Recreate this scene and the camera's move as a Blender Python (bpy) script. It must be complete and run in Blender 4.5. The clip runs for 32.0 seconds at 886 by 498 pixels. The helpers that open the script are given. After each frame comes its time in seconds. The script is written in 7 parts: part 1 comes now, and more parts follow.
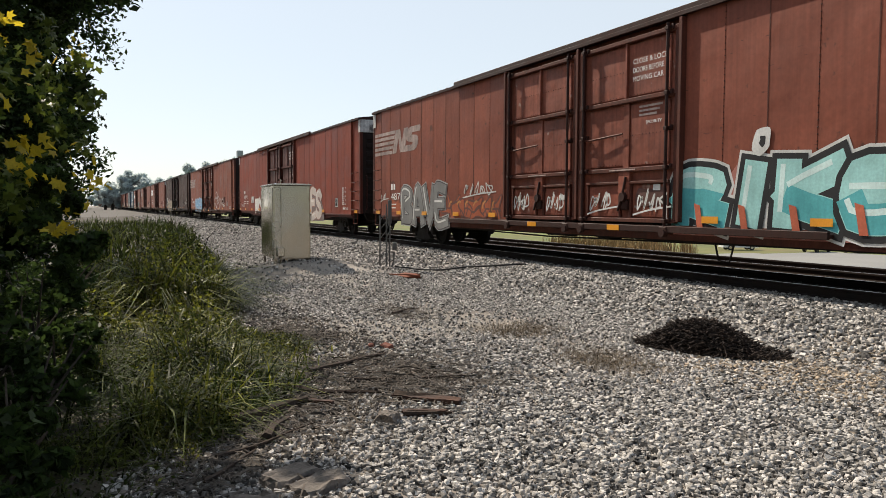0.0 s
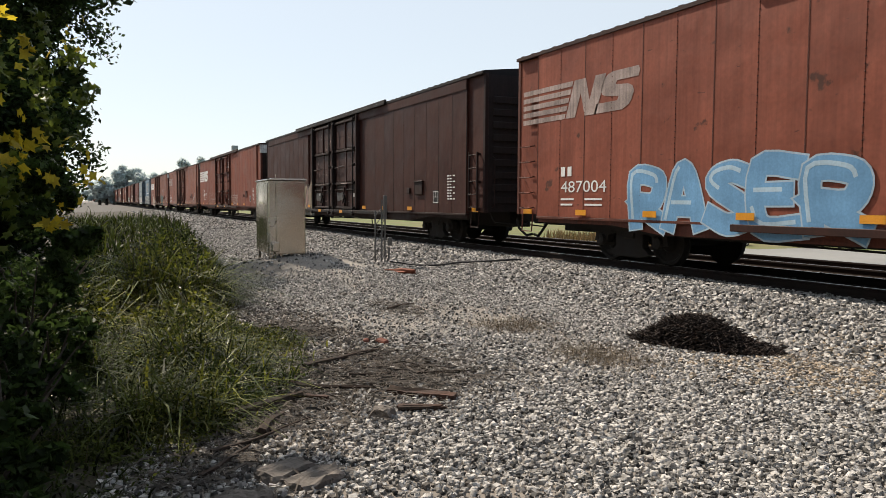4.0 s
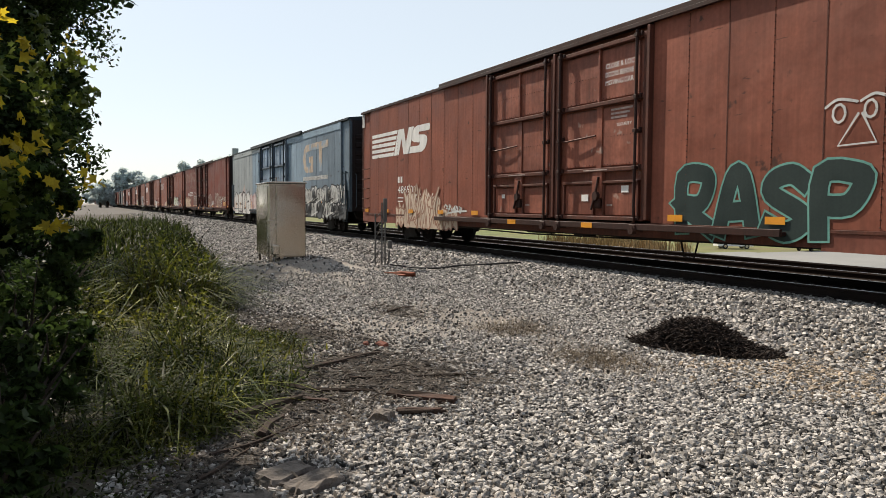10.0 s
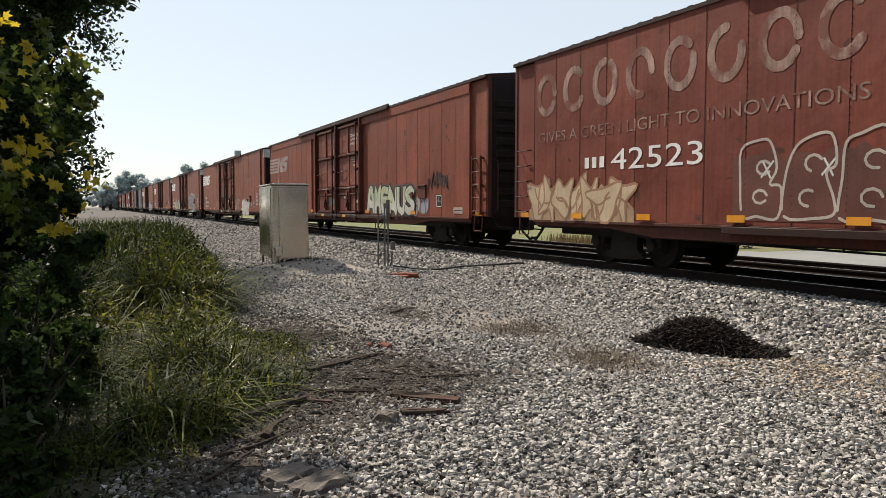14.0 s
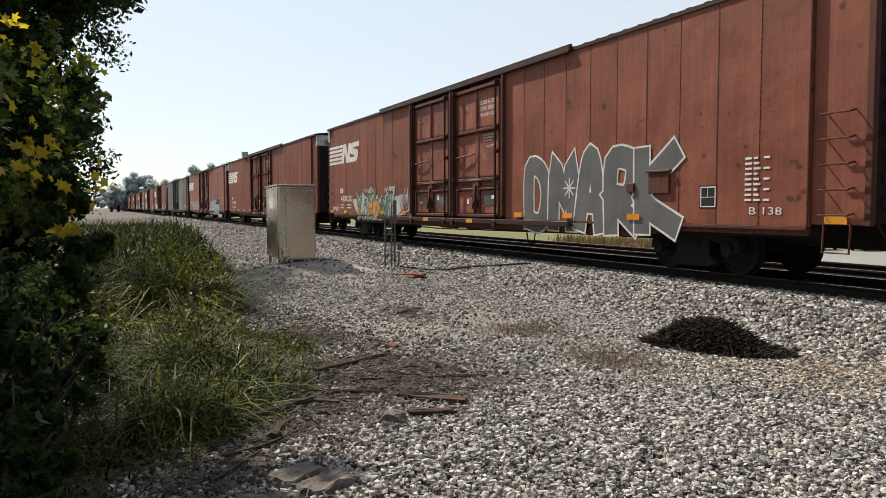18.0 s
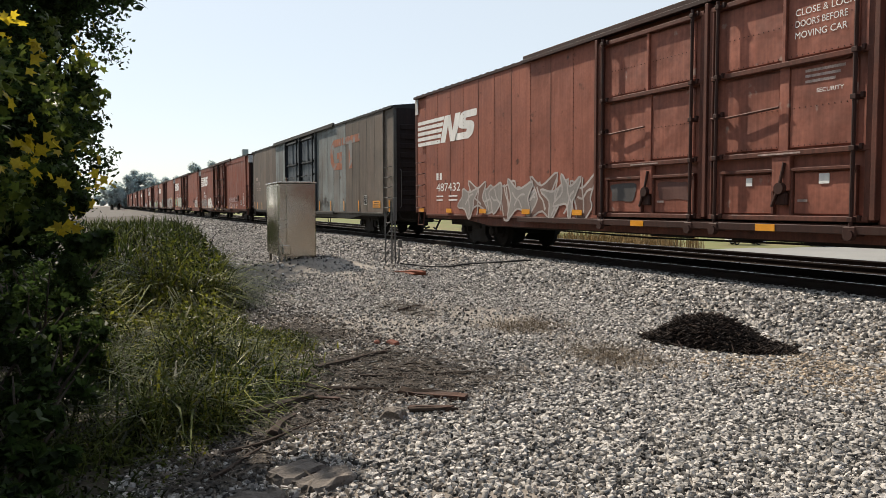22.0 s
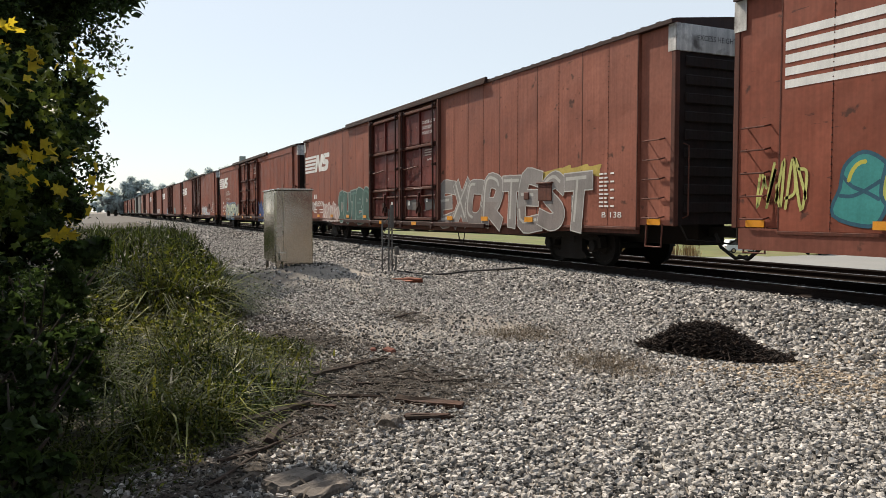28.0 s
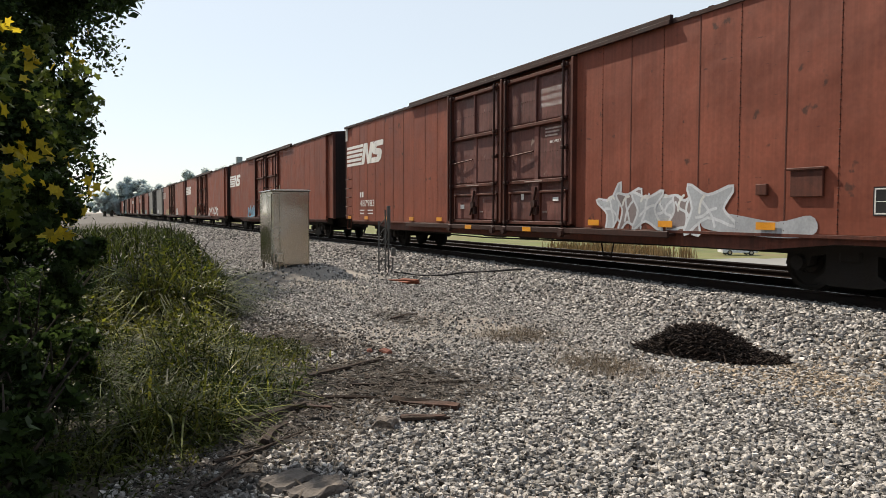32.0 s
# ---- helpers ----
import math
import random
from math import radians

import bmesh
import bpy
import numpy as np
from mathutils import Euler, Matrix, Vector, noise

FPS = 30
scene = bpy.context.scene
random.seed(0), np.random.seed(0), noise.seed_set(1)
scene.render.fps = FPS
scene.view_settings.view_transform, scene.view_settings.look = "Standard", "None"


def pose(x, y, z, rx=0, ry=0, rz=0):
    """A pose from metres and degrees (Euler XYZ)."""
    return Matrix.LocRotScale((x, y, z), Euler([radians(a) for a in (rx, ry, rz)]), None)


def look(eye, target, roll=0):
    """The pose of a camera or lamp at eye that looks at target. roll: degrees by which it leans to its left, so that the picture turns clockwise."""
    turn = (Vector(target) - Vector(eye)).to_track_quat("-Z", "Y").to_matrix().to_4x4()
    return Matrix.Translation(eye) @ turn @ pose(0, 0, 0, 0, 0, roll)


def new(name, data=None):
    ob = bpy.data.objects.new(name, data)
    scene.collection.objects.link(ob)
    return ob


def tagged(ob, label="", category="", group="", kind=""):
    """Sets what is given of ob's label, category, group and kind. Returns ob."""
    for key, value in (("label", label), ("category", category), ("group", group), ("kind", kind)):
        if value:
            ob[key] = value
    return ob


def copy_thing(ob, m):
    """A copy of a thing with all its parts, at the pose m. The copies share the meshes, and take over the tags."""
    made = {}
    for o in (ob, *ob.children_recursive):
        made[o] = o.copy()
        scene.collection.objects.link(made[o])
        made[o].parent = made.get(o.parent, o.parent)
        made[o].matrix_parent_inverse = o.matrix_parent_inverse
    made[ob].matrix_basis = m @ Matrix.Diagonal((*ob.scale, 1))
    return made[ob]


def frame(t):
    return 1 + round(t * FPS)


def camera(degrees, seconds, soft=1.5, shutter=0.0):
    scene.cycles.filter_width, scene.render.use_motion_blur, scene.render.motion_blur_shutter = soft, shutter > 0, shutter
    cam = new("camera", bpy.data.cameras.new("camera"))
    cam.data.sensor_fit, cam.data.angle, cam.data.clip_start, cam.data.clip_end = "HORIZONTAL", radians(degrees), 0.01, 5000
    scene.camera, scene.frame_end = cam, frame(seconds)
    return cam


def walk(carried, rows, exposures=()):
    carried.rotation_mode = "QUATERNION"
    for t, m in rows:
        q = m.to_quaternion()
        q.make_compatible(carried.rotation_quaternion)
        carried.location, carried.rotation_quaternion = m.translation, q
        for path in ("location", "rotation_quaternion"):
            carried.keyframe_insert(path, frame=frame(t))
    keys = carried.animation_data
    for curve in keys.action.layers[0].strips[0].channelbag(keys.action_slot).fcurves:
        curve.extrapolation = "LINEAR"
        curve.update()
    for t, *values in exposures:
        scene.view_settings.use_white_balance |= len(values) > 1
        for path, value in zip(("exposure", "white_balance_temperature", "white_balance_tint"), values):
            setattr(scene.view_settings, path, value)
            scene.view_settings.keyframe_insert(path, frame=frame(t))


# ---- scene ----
cam = camera(61.05, 32.0, soft=0.6)
TRACK_Y = 11.25     # middle of the track
RAIL_Z = 0.45       # top of the rails
PITCH = 28.4        # one car to the next, coupler to coupler
CARS = 37


def held(yaw, tilt, roll, x, y, z):
    """The camera's pose: yaw from the far end of the track (-x) towards the train (+y), tilt downwards, in degrees."""
    a, p, r = radians(yaw), radians(tilt), radians(roll)
    way = Vector((-math.cos(a) * math.cos(p), math.sin(a) * math.cos(p), -math.sin(p)))
    right = Vector((math.sin(a), math.cos(a), 0))
    up = right.cross(way)
    rr, uu = right * math.cos(r) + up * math.sin(r), up * math.cos(r) - right * math.sin(r)
    m = Matrix((rr, uu, -way)).transposed().to_4x4()
    m.translation = (x, y, z)
    return m


walk(cam, [
    (0.0, held(25.17, 3.18, 0.30, 0.001, -0.003, 1.676)),
    (0.5, held(25.26, 3.24, 0.30, -0.000, -0.006, 1.677)),
    (1.0, held(25.26, 3.33, 0.26, -0.000, 0.001, 1.675)),
    (1.5, held(25.17, 3.45, 0.21, 0.000, -0.001, 1.676)),
    (2.0, held(25.17, 3.55, 0.19, 0.001, -0.001, 1.673)),
    (2.5, held(25.40, 3.63, 0.41, 0.004, 0.003, 1.679)),
    (3.0, held(25.41, 3.49, 0.41, 0.004, 0.001, 1.677)),
    (3.5, held(25.49, 3.50, 0.36, 0.005, -0.002, 1.675)),
    (5.5, held(25.57, 3.58, 0.36, 0.002, 0.001, 1.677)),
    (6.0, held(25.63, 3.57, 0.27, 0.004, -0.001, 1.676)),
    (6.5, held(25.65, 3.49, 0.33, 0.002, 0.000, 1.676)),
    (7.0, held(25.66, 3.42, 0.31, 0.004, 0.004, 1.678)),
    (7.5, held(25.53, 3.47, 0.24, 0.001, 0.001, 1.675)),
    (8.0, held(25.54, 3.57, 0.20, 0.000, 0.001, 1.677)),
    (8.5, held(25.46, 3.59, 0.28, 0.003, 0.006, 1.673)),
    (9.0, held(25.28, 3.64, 0.35, 0.001, 0.003, 1.678)),
    (9.5, held(25.39, 3.45, 0.35, 0.001, 0.002, 1.676)),
    (10.0, held(25.51, 3.31, 0.42, 0.002, 0.002, 1.678)),
    (10.5, held(25.46, 3.19, 0.43, 0.002, 0.000, 1.677)),
    (11.0, held(25.28, 3.16, 0.42, 0.004, -0.003, 1.673)),
    (11.5, held(25.26, 3.21, 0.24, 0.002, 0.001, 1.676)),
    (12.0, held(25.25, 3.14, 0.27, 0.005, -0.002, 1.674)),
    (12.5, held(25.26, 3.14, 0.26, 0.005, -0.003, 1.673)),
    (13.0, held(25.34, 3.30, 0.20, 0.003, -0.005, 1.674)),
    (13.5, held(25.28, 3.34, 0.15, 0.001, 0.003, 1.673)),
    (14.0, held(25.29, 3.23, 0.10, 0.001, 0.001, 1.675)),
    (14.5, held(25.28, 3.17, 0.20, 0.003, -0.000, 1.672)),
    (16.5, held(25.09, 3.20, 0.22, 0.003, 0.005, 1.675)),
    (17.0, held(24.89, 3.18, 0.21, 0.004, 0.002, 1.671)),
    (17.5, held(24.91, 3.08, 0.17, 0.004, 0.003, 1.673)),
    (18.0, held(24.77, 3.18, -0.02, 0.001, 0.001, 1.670)),
    (18.5, held(24.72, 3.20, -0.03, 0.002, 0.005, 1.668)),
    (19.0, held(24.85, 3.36, 0.00, 0.000, 0.000, 1.670)),
    (19.5, held(24.75, 3.45, -0.08, 0.002, 0.004, 1.671)),
    (20.0, held(24.80, 3.50, -0.01, 0.002, 0.004, 1.671)),
    (20.5, held(24.70, 3.46, -0.07, 0.001, 0.007, 1.669)),
    (21.0, held(24.89, 3.35, -0.01, 0.001, 0.007, 1.671)),
    (21.5, held(24.76, 3.34, -0.17, 0.001, 0.005, 1.668)),
    (22.0, held(24.73, 3.40, -0.15, -0.001, 0.006, 1.668)),
    (22.5, held(24.67, 3.35, 0.01, 0.003, 0.008, 1.670)),
    (23.0, held(24.74, 3.20, 0.16, 0.003, 0.005, 1.672)),
    (23.5, held(24.92, 3.07, 0.08, 0.003, 0.004, 1.670)),
    (24.0, held(24.96, 3.07, 0.15, 0.003, 0.007, 1.673)),
    (24.5, held(24.97, 3.05, 0.22, 0.004, 0.004, 1.670)),
    (25.0, held(24.97, 3.07, 0.27, 0.007, 0.006, 1.674)),
    (25.5, held(24.97, 3.07, 0.27, 0.007, 0.006, 1.674)),
    (27.5, held(24.96, 2.85, 0.05, 0.004, 0.006, 1.669)),
    (28.0, held(24.96, 2.84, 0.01, 0.004, 0.007, 1.671)),
    (28.5, held(25.03, 2.78, 0.05, 0.005, 0.006, 1.668)),
    (29.0, held(25.18, 2.69, 0.11, 0.004, 0.010, 1.673)),
    (29.5, held(25.15, 2.60, 0.21, 0.006, 0.007, 1.675)),
    (30.0, held(25.14, 2.62, 0.19, 0.008, 0.009, 1.673)),
    (30.5, held(25.18, 2.66, 0.22, 0.004, 0.011, 1.674)),
    (31.0, held(25.23, 2.62, 0.22, 0.007, 0.008, 1.673)),
    (31.5, held(25.30, 2.55, 0.14, 0.006, 0.008, 1.670)),
    (32.0, held(25.21, 2.74, 0.18, 0.007, 0.008, 1.671)),
])

# ---- daylight: late-summer haze, sun low over the far end of the track ----
SUN_EL, SUN_AZ = 46.0, 17.0      # height, and turn from -x towards -y
world = bpy.data.worlds.new("world")
scene.world = world
world.use_nodes = True
wt = world.node_tree
wt.nodes.clear()
w_out = wt.nodes.new("ShaderNodeOutputWorld")
w_bg = wt.nodes.new("ShaderNodeBackground")
w_sky = wt.nodes.new("ShaderNodeTexSky")
w_sky.sky_type = "NISHITA"
w_sky.sun_disc = False
w_sky.sun_elevation = radians(SUN_EL)
w_sky.sun_rotation = radians(270 - SUN_AZ)
w_sky.air_density, w_sky.dust_density, w_sky.ozone_density = 1.0, 0.7, 2.0
w_bg.inputs["Strength"].default_value = 0.099
w_haze = wt.nodes.new("ShaderNodeMix")          # thin white haze over the whole sky
w_haze.data_type = "RGBA"
w_haze.inputs[0].default_value = 0.62
w_haze.inputs[7].default_value = (7.35, 7.75, 7.85, 1.0)
w_co = wt.nodes.new("ShaderNodeTexCoord")
w_dot = wt.nodes.new("ShaderNodeVectorMath")
w_dot.operation = "DOT_PRODUCT"
w_dot.inputs[1].default_value = (-math.cos(radians(SUN_EL)) * math.cos(radians(SUN_AZ)), -math.cos(radians(SUN_EL)) * math.sin(radians(SUN_AZ)), math.sin(radians(SUN_EL)))
w_thick = wt.nodes.new("ShaderNodeMapRange")    # the haze glows towards the sun and thins away from it
w_thick.interpolation_type = "SMOOTHSTEP"
for i, v in enumerate((-0.35, 0.42, 0.06, 0.64)):
    w_thick.inputs[i + 1].default_value = v
wt.links.new(w_co.outputs["Generated"], w_dot.inputs[0])
wt.links.new(w_dot.outputs["Value"], w_thick.inputs[0])
wt.links.new(w_thick.outputs[0], w_haze.inputs[0])
wt.links.new(w_sky.outputs[0], w_haze.inputs[6])
wt.links.new(w_haze.outputs[2], w_bg.inputs[0])
wt.links.new(w_bg.outputs[0], w_out.inputs[0])
sun = new("sun", bpy.data.lights.new("sun", "SUN"))
sun.data.energy, sun.data.angle, sun.data.color = 5.0, radians(0.55), (1.0, 0.885, 0.74)
SUN_WAY = Vector((-math.cos(radians(SUN_EL)) * math.cos(radians(SUN_AZ)), -math.cos(radians(SUN_EL)) * math.sin(radians(SUN_AZ)), math.sin(radians(SUN_EL))))
sun.matrix_world = look(SUN_WAY * 50, (0, 0, 0))
scene.view_settings.exposure = 0.35


# ---- materials ----
def material(name, base, rough=0.8, metal=0.0, scale=6.0, vary=0.35, bump=0.15, fine=60.0, tint=None, streak=0.0,
             per_object=0.0, per_island=0.0, object_colour=False, spots=None, spec=0.3, trans=0.0, patch=None, dent=0.0, scuff=None):
    """A surface with large and small variation, optional vertical streaks, rust spots and a colour per object or island."""
    m = bpy.data.materials.new(name)
    m.use_nodes = True
    t = m.node_tree
    n, ln = t.nodes, t.links
    bsdf = n["Principled BSDF"]
    bsdf.inputs["Metallic"].default_value = metal
    bsdf.inputs["Specular IOR Level"].default_value = spec
    co = n.new("ShaderNodeTexCoord")
    off = n.new("ShaderNodeVectorMath")
    off.operation = "ADD"
    info = n.new("ShaderNodeObjectInfo")
    mul = n.new("ShaderNodeMath")
    mul.operation = "MULTIPLY"
    mul.inputs[1].default_value = 37.0 if per_object else 0.0
    ln.new(info.outputs["Random"], mul.inputs[0])
    ln.new(co.outputs["Object"], off.inputs[0])
    ln.new(mul.outputs[0], off.inputs[1])

    def noise_node(sc, detail=4.0, vec=None):
        k = n.new("ShaderNodeTexNoise")
        k.inputs["Scale"].default_value, k.inputs["Detail"].default_value = sc, detail
        ln.new(vec or off.outputs[0], k.inputs["Vector"])
        return k.outputs["Fac"]

    def mix(kind, fac, a, b):
        k = n.new("ShaderNodeMix")
        k.data_type, k.blend_type = "RGBA", kind
        for sock, v in ((k.inputs[0], fac), (k.inputs[6], a), (k.inputs[7], b)):
            if isinstance(v, (float, int)):
                sock.default_value = v
            elif isinstance(v, tuple):
                sock.default_value = (*v, 1.0)
            else:
                ln.new(v, sock)
        return k.outputs[2]

    def band(v, lo, hi, a, b):
        k = n.new("ShaderNodeMapRange")
        k.inputs[1].default_value, k.inputs[2].default_value, k.inputs[3].default_value, k.inputs[4].default_value = lo, hi, a, b
        ln.new(v, k.inputs[0])
        return k.outputs[0]

    col = info.outputs["Color"] if object_colour else base
    big, small = noise_node(scale), noise_node(fine, 6.0)
    c = mix("MULTIPLY", 1.0, col, mix("MIX", band(big, 0.3, 0.7, 0.0, 1.0), (1 - vary,) * 3, (1 + vary * 0.5,) * 3))
    c = mix("MULTIPLY", 1.0, c, mix("MIX", band(small, 0.3, 0.7, 0.0, 1.0), (1 - vary * 0.5,) * 3, (1 + vary * 0.35,) * 3))
    if tint:
        c = mix("MIX", band(noise_node(scale * 0.37), 0.45, 0.68, 0.0, 0.75), c, tint)
    if streak:
        st = n.new("ShaderNodeMapping")
        st.inputs["Scale"].default_value = (9.0, 9.0, 0.35)
        ln.new(off.outputs[0], st.inputs["Vector"])
        s = noise_node(1.6, 5.0, st.outputs[0])
        c = mix("MULTIPLY", streak, c, mix("MIX", band(s, 0.35, 0.65, 0.0, 1.0), (0.45, 0.42, 0.4), (1.25, 1.2, 1.15)))
    if spots:
        c = mix("MIX", band(noise_node(3.1, 8.0), 0.66, 0.72, 0.0, 0.85), c, spots)
    if scuff:
        sm = n.new("ShaderNodeMapping")
        sm.inputs["Scale"].default_value = (1.1, 1.1, 5.5)
        ln.new(off.outputs[0], sm.inputs["Vector"])
        c = mix("MIX", band(noise_node(2.3, 7.0, sm.outputs[0]), 0.69, 0.73, 0.0, 0.6), c, scuff)
    if patch:
        c = mix("MIX", band(noise_node(patch[1], 5.0), patch[2], patch[2] + 0.12, 0.0, 0.9), c, patch[0])
    if per_island:
        geo = n.new("ShaderNodeNewGeometry")
        c = mix("MULTIPLY", 1.0, c, mix("MIX", band(geo.outputs["Random Per Island"], 0.0, 1.0, 0.0, 1.0), (1 - per_island,) * 3, (1 + per_island * 0.8, 1 + per_island * 0.76, 1 + per_island * 0.7)))
    if per_object:
        c = mix("MULTIPLY", 1.0, c, mix("MIX", info.outputs["Random"], (1 - per_object,) * 3, (1 + per_object,) * 3))
    ln.new(c, bsdf.inputs["Base Color"])
    ln.new(band(big, 0.3, 0.7, max(rough - 0.12, 0.05), min(rough + 0.12, 1.0)), bsdf.inputs["Roughness"])
    if dent:
        d = n.new("ShaderNodeBump")
        d.inputs["Strength"].default_value, d.inputs["Distance"].default_value = 1.0, dent
        ln.new(noise_node(1.3, 2.0), d.inputs["Height"])
    if bump:
        b = n.new("ShaderNodeBump")
        if dent:
            ln.new(d.outputs[0], b.inputs["Normal"])
        b.inputs["Strength"].default_value, b.inputs["Distance"].default_value = bump, 0.01
        ln.new(small, b.inputs["Height"])
        ln.new(b.outputs[0], bsdf.inputs["Normal"])
    if trans:
        tr = n.new("ShaderNodeBsdfTranslucent")
        ln.new(c, tr.inputs["Color"])
        mx = n.new("ShaderNodeMixShader")
        mx.inputs[0].default_value = trans
        ln.new(bsdf.outputs[0], mx.inputs[1])
        ln.new(tr.outputs[0], mx.inputs[2])
        ln.new(mx.outputs[0], n["Material Output"].inputs["Surface"])
    return m


M = dict(
    paint=material("boxcar paint", (0.2, 0.07, 0.045), 0.62, object_colour=True, scale=0.9, vary=0.22, bump=0.1, fine=14, streak=0.22, per_object=0.09, spots=(0.06, 0.03, 0.022), dent=0.035, scuff=(0.045, 0.022, 0.017), spec=0.2),
    frame=material("boxcar frame paint", (0.1, 0.04, 0.03), 0.7, object_colour=True, scale=2.0, vary=0.3, bump=0.15, fine=30, streak=0.4, spots=(0.04, 0.02, 0.015)),
    door=material("worn door paint", (0.16, 0.05, 0.035), 0.6, object_colour=True, scale=1.1, vary=0.35, bump=0.15, fine=12, streak=0.35, per_object=0.1, spots=(0.30, 0.22, 0.18), dent=0.06),
    rusted=material("rust-streaked old paint", (0.2, 0.2, 0.19), 0.75, object_colour=True, scale=1.3, vary=0.3, bump=0.15, fine=16, streak=0.3, per_object=0.2, spots=(0.10, 0.055, 0.035), tint=(0.13, 0.10, 0.08), dent=0.03, scuff=(0.05, 0.04, 0.035)),
    rivet=material("grimy rivet strip", (0.05, 0.022, 0.016), 0.75, object_colour=True, scale=3, vary=0.3, bump=0.0),
    iron=material("brake-dust iron", (0.016, 0.013, 0.011), 0.85, 0.0, scale=5, vary=0.4, bump=0.3, fine=40),
    # ends face away from the sun; their shade is in this base
    end_shade=material("end wall with painted shade", (0.021, 0.012, 0.011), 0.8, scale=2.0, vary=0.4, bump=0.15, fine=20, streak=0.5),
    steel=material("rail steel", (0.22, 0.2, 0.19), 0.35, 0.9, scale=4, vary=0.3, bump=0.05),
    rust=material("rusty rail", (0.022, 0.014, 0.011), 0.9, scale=5, vary=0.4, bump=0.3),
    white=material("worn white paint", (0.80, 0.79, 0.76), 0.6, scale=2.5, vary=0.14, bump=0.0, streak=0.12),
    band=material("peeling white band", (0.62, 0.61, 0.59), 0.65, scale=2.5, vary=0.3, bump=0.05, streak=0.4, patch=((0.09, 0.075, 0.07), 1.9, 0.55)),
    ghost=material("faded white paint", (0.42, 0.33, 0.30), 0.7, scale=2.2, vary=0.45, bump=0.0, streak=0.5),
    amber=material("amber reflector sheet", (0.72, 0.30, 0.02), 0.4, scale=3, vary=0.15, bump=0.0, spec=0.5),
    black=material("black stencil", (0.015, 0.015, 0.016), 0.6, scale=3, vary=0.3, bump=0.0),
    galv=material("weathered aluminium", (0.45, 0.41, 0.355), 0.2, 0.97, scale=0.9, vary=0.10, bump=0.015, fine=40, streak=0.06),
    wood=material("creosoted sleeper", (0.03, 0.024, 0.02), 0.9, scale=6, vary=0.5, bump=0.5, per_object=0.25),
    soil=material("gravel bed", (0.255, 0.23, 0.20), 0.95, scale=0.7, vary=0.5, bump=1.0, fine=34, tint=(0.185, 0.155, 0.13)),
    stone=material("crushed limestone", (0.348, 0.335, 0.322), 0.9, scale=12, vary=0.4, bump=0.5, fine=90, per_island=0.95),
    asphalt=material("pale concrete paving", (0.235, 0.23, 0.215), 0.9, scale=0.12, vary=0.15, bump=0.2, fine=5),
    post=material("weathered galvanised post", (0.13, 0.13, 0.125), 0.6, 0.3, scale=5, vary=0.3, bump=0.1),
    # soil and leaf litter, darkened further for the tree shade over it
    litter=material("leaf-litter soil with painted shade", (0.045, 0.034, 0.024), 0.95, scale=1.5, vary=0.5, bump=0.9, fine=30, tint=(0.03, 0.035, 0.015)),
    lawn=material("mown grass", (0.13, 0.15, 0.045), 0.95, scale=0.25, vary=0.4, bump=0.6, fine=9, tint=(0.17, 0.13, 0.06)),
    # distance haze is put into this pale base colour
    far=material("far woods with painted haze", (0.66, 0.72, 0.71), 0.95, scale=0.3, vary=0.25, bump=0.3, fine=2.0, trans=0.55),
    # oil-dark ballast; the shade under the train is put into it too
    oily_shade=material("oil-dark ballast with painted shade", (0.075, 0.067, 0.06), 0.9, scale=9, vary=0.35, bump=0.4, fine=70, per_island=0.6),
)

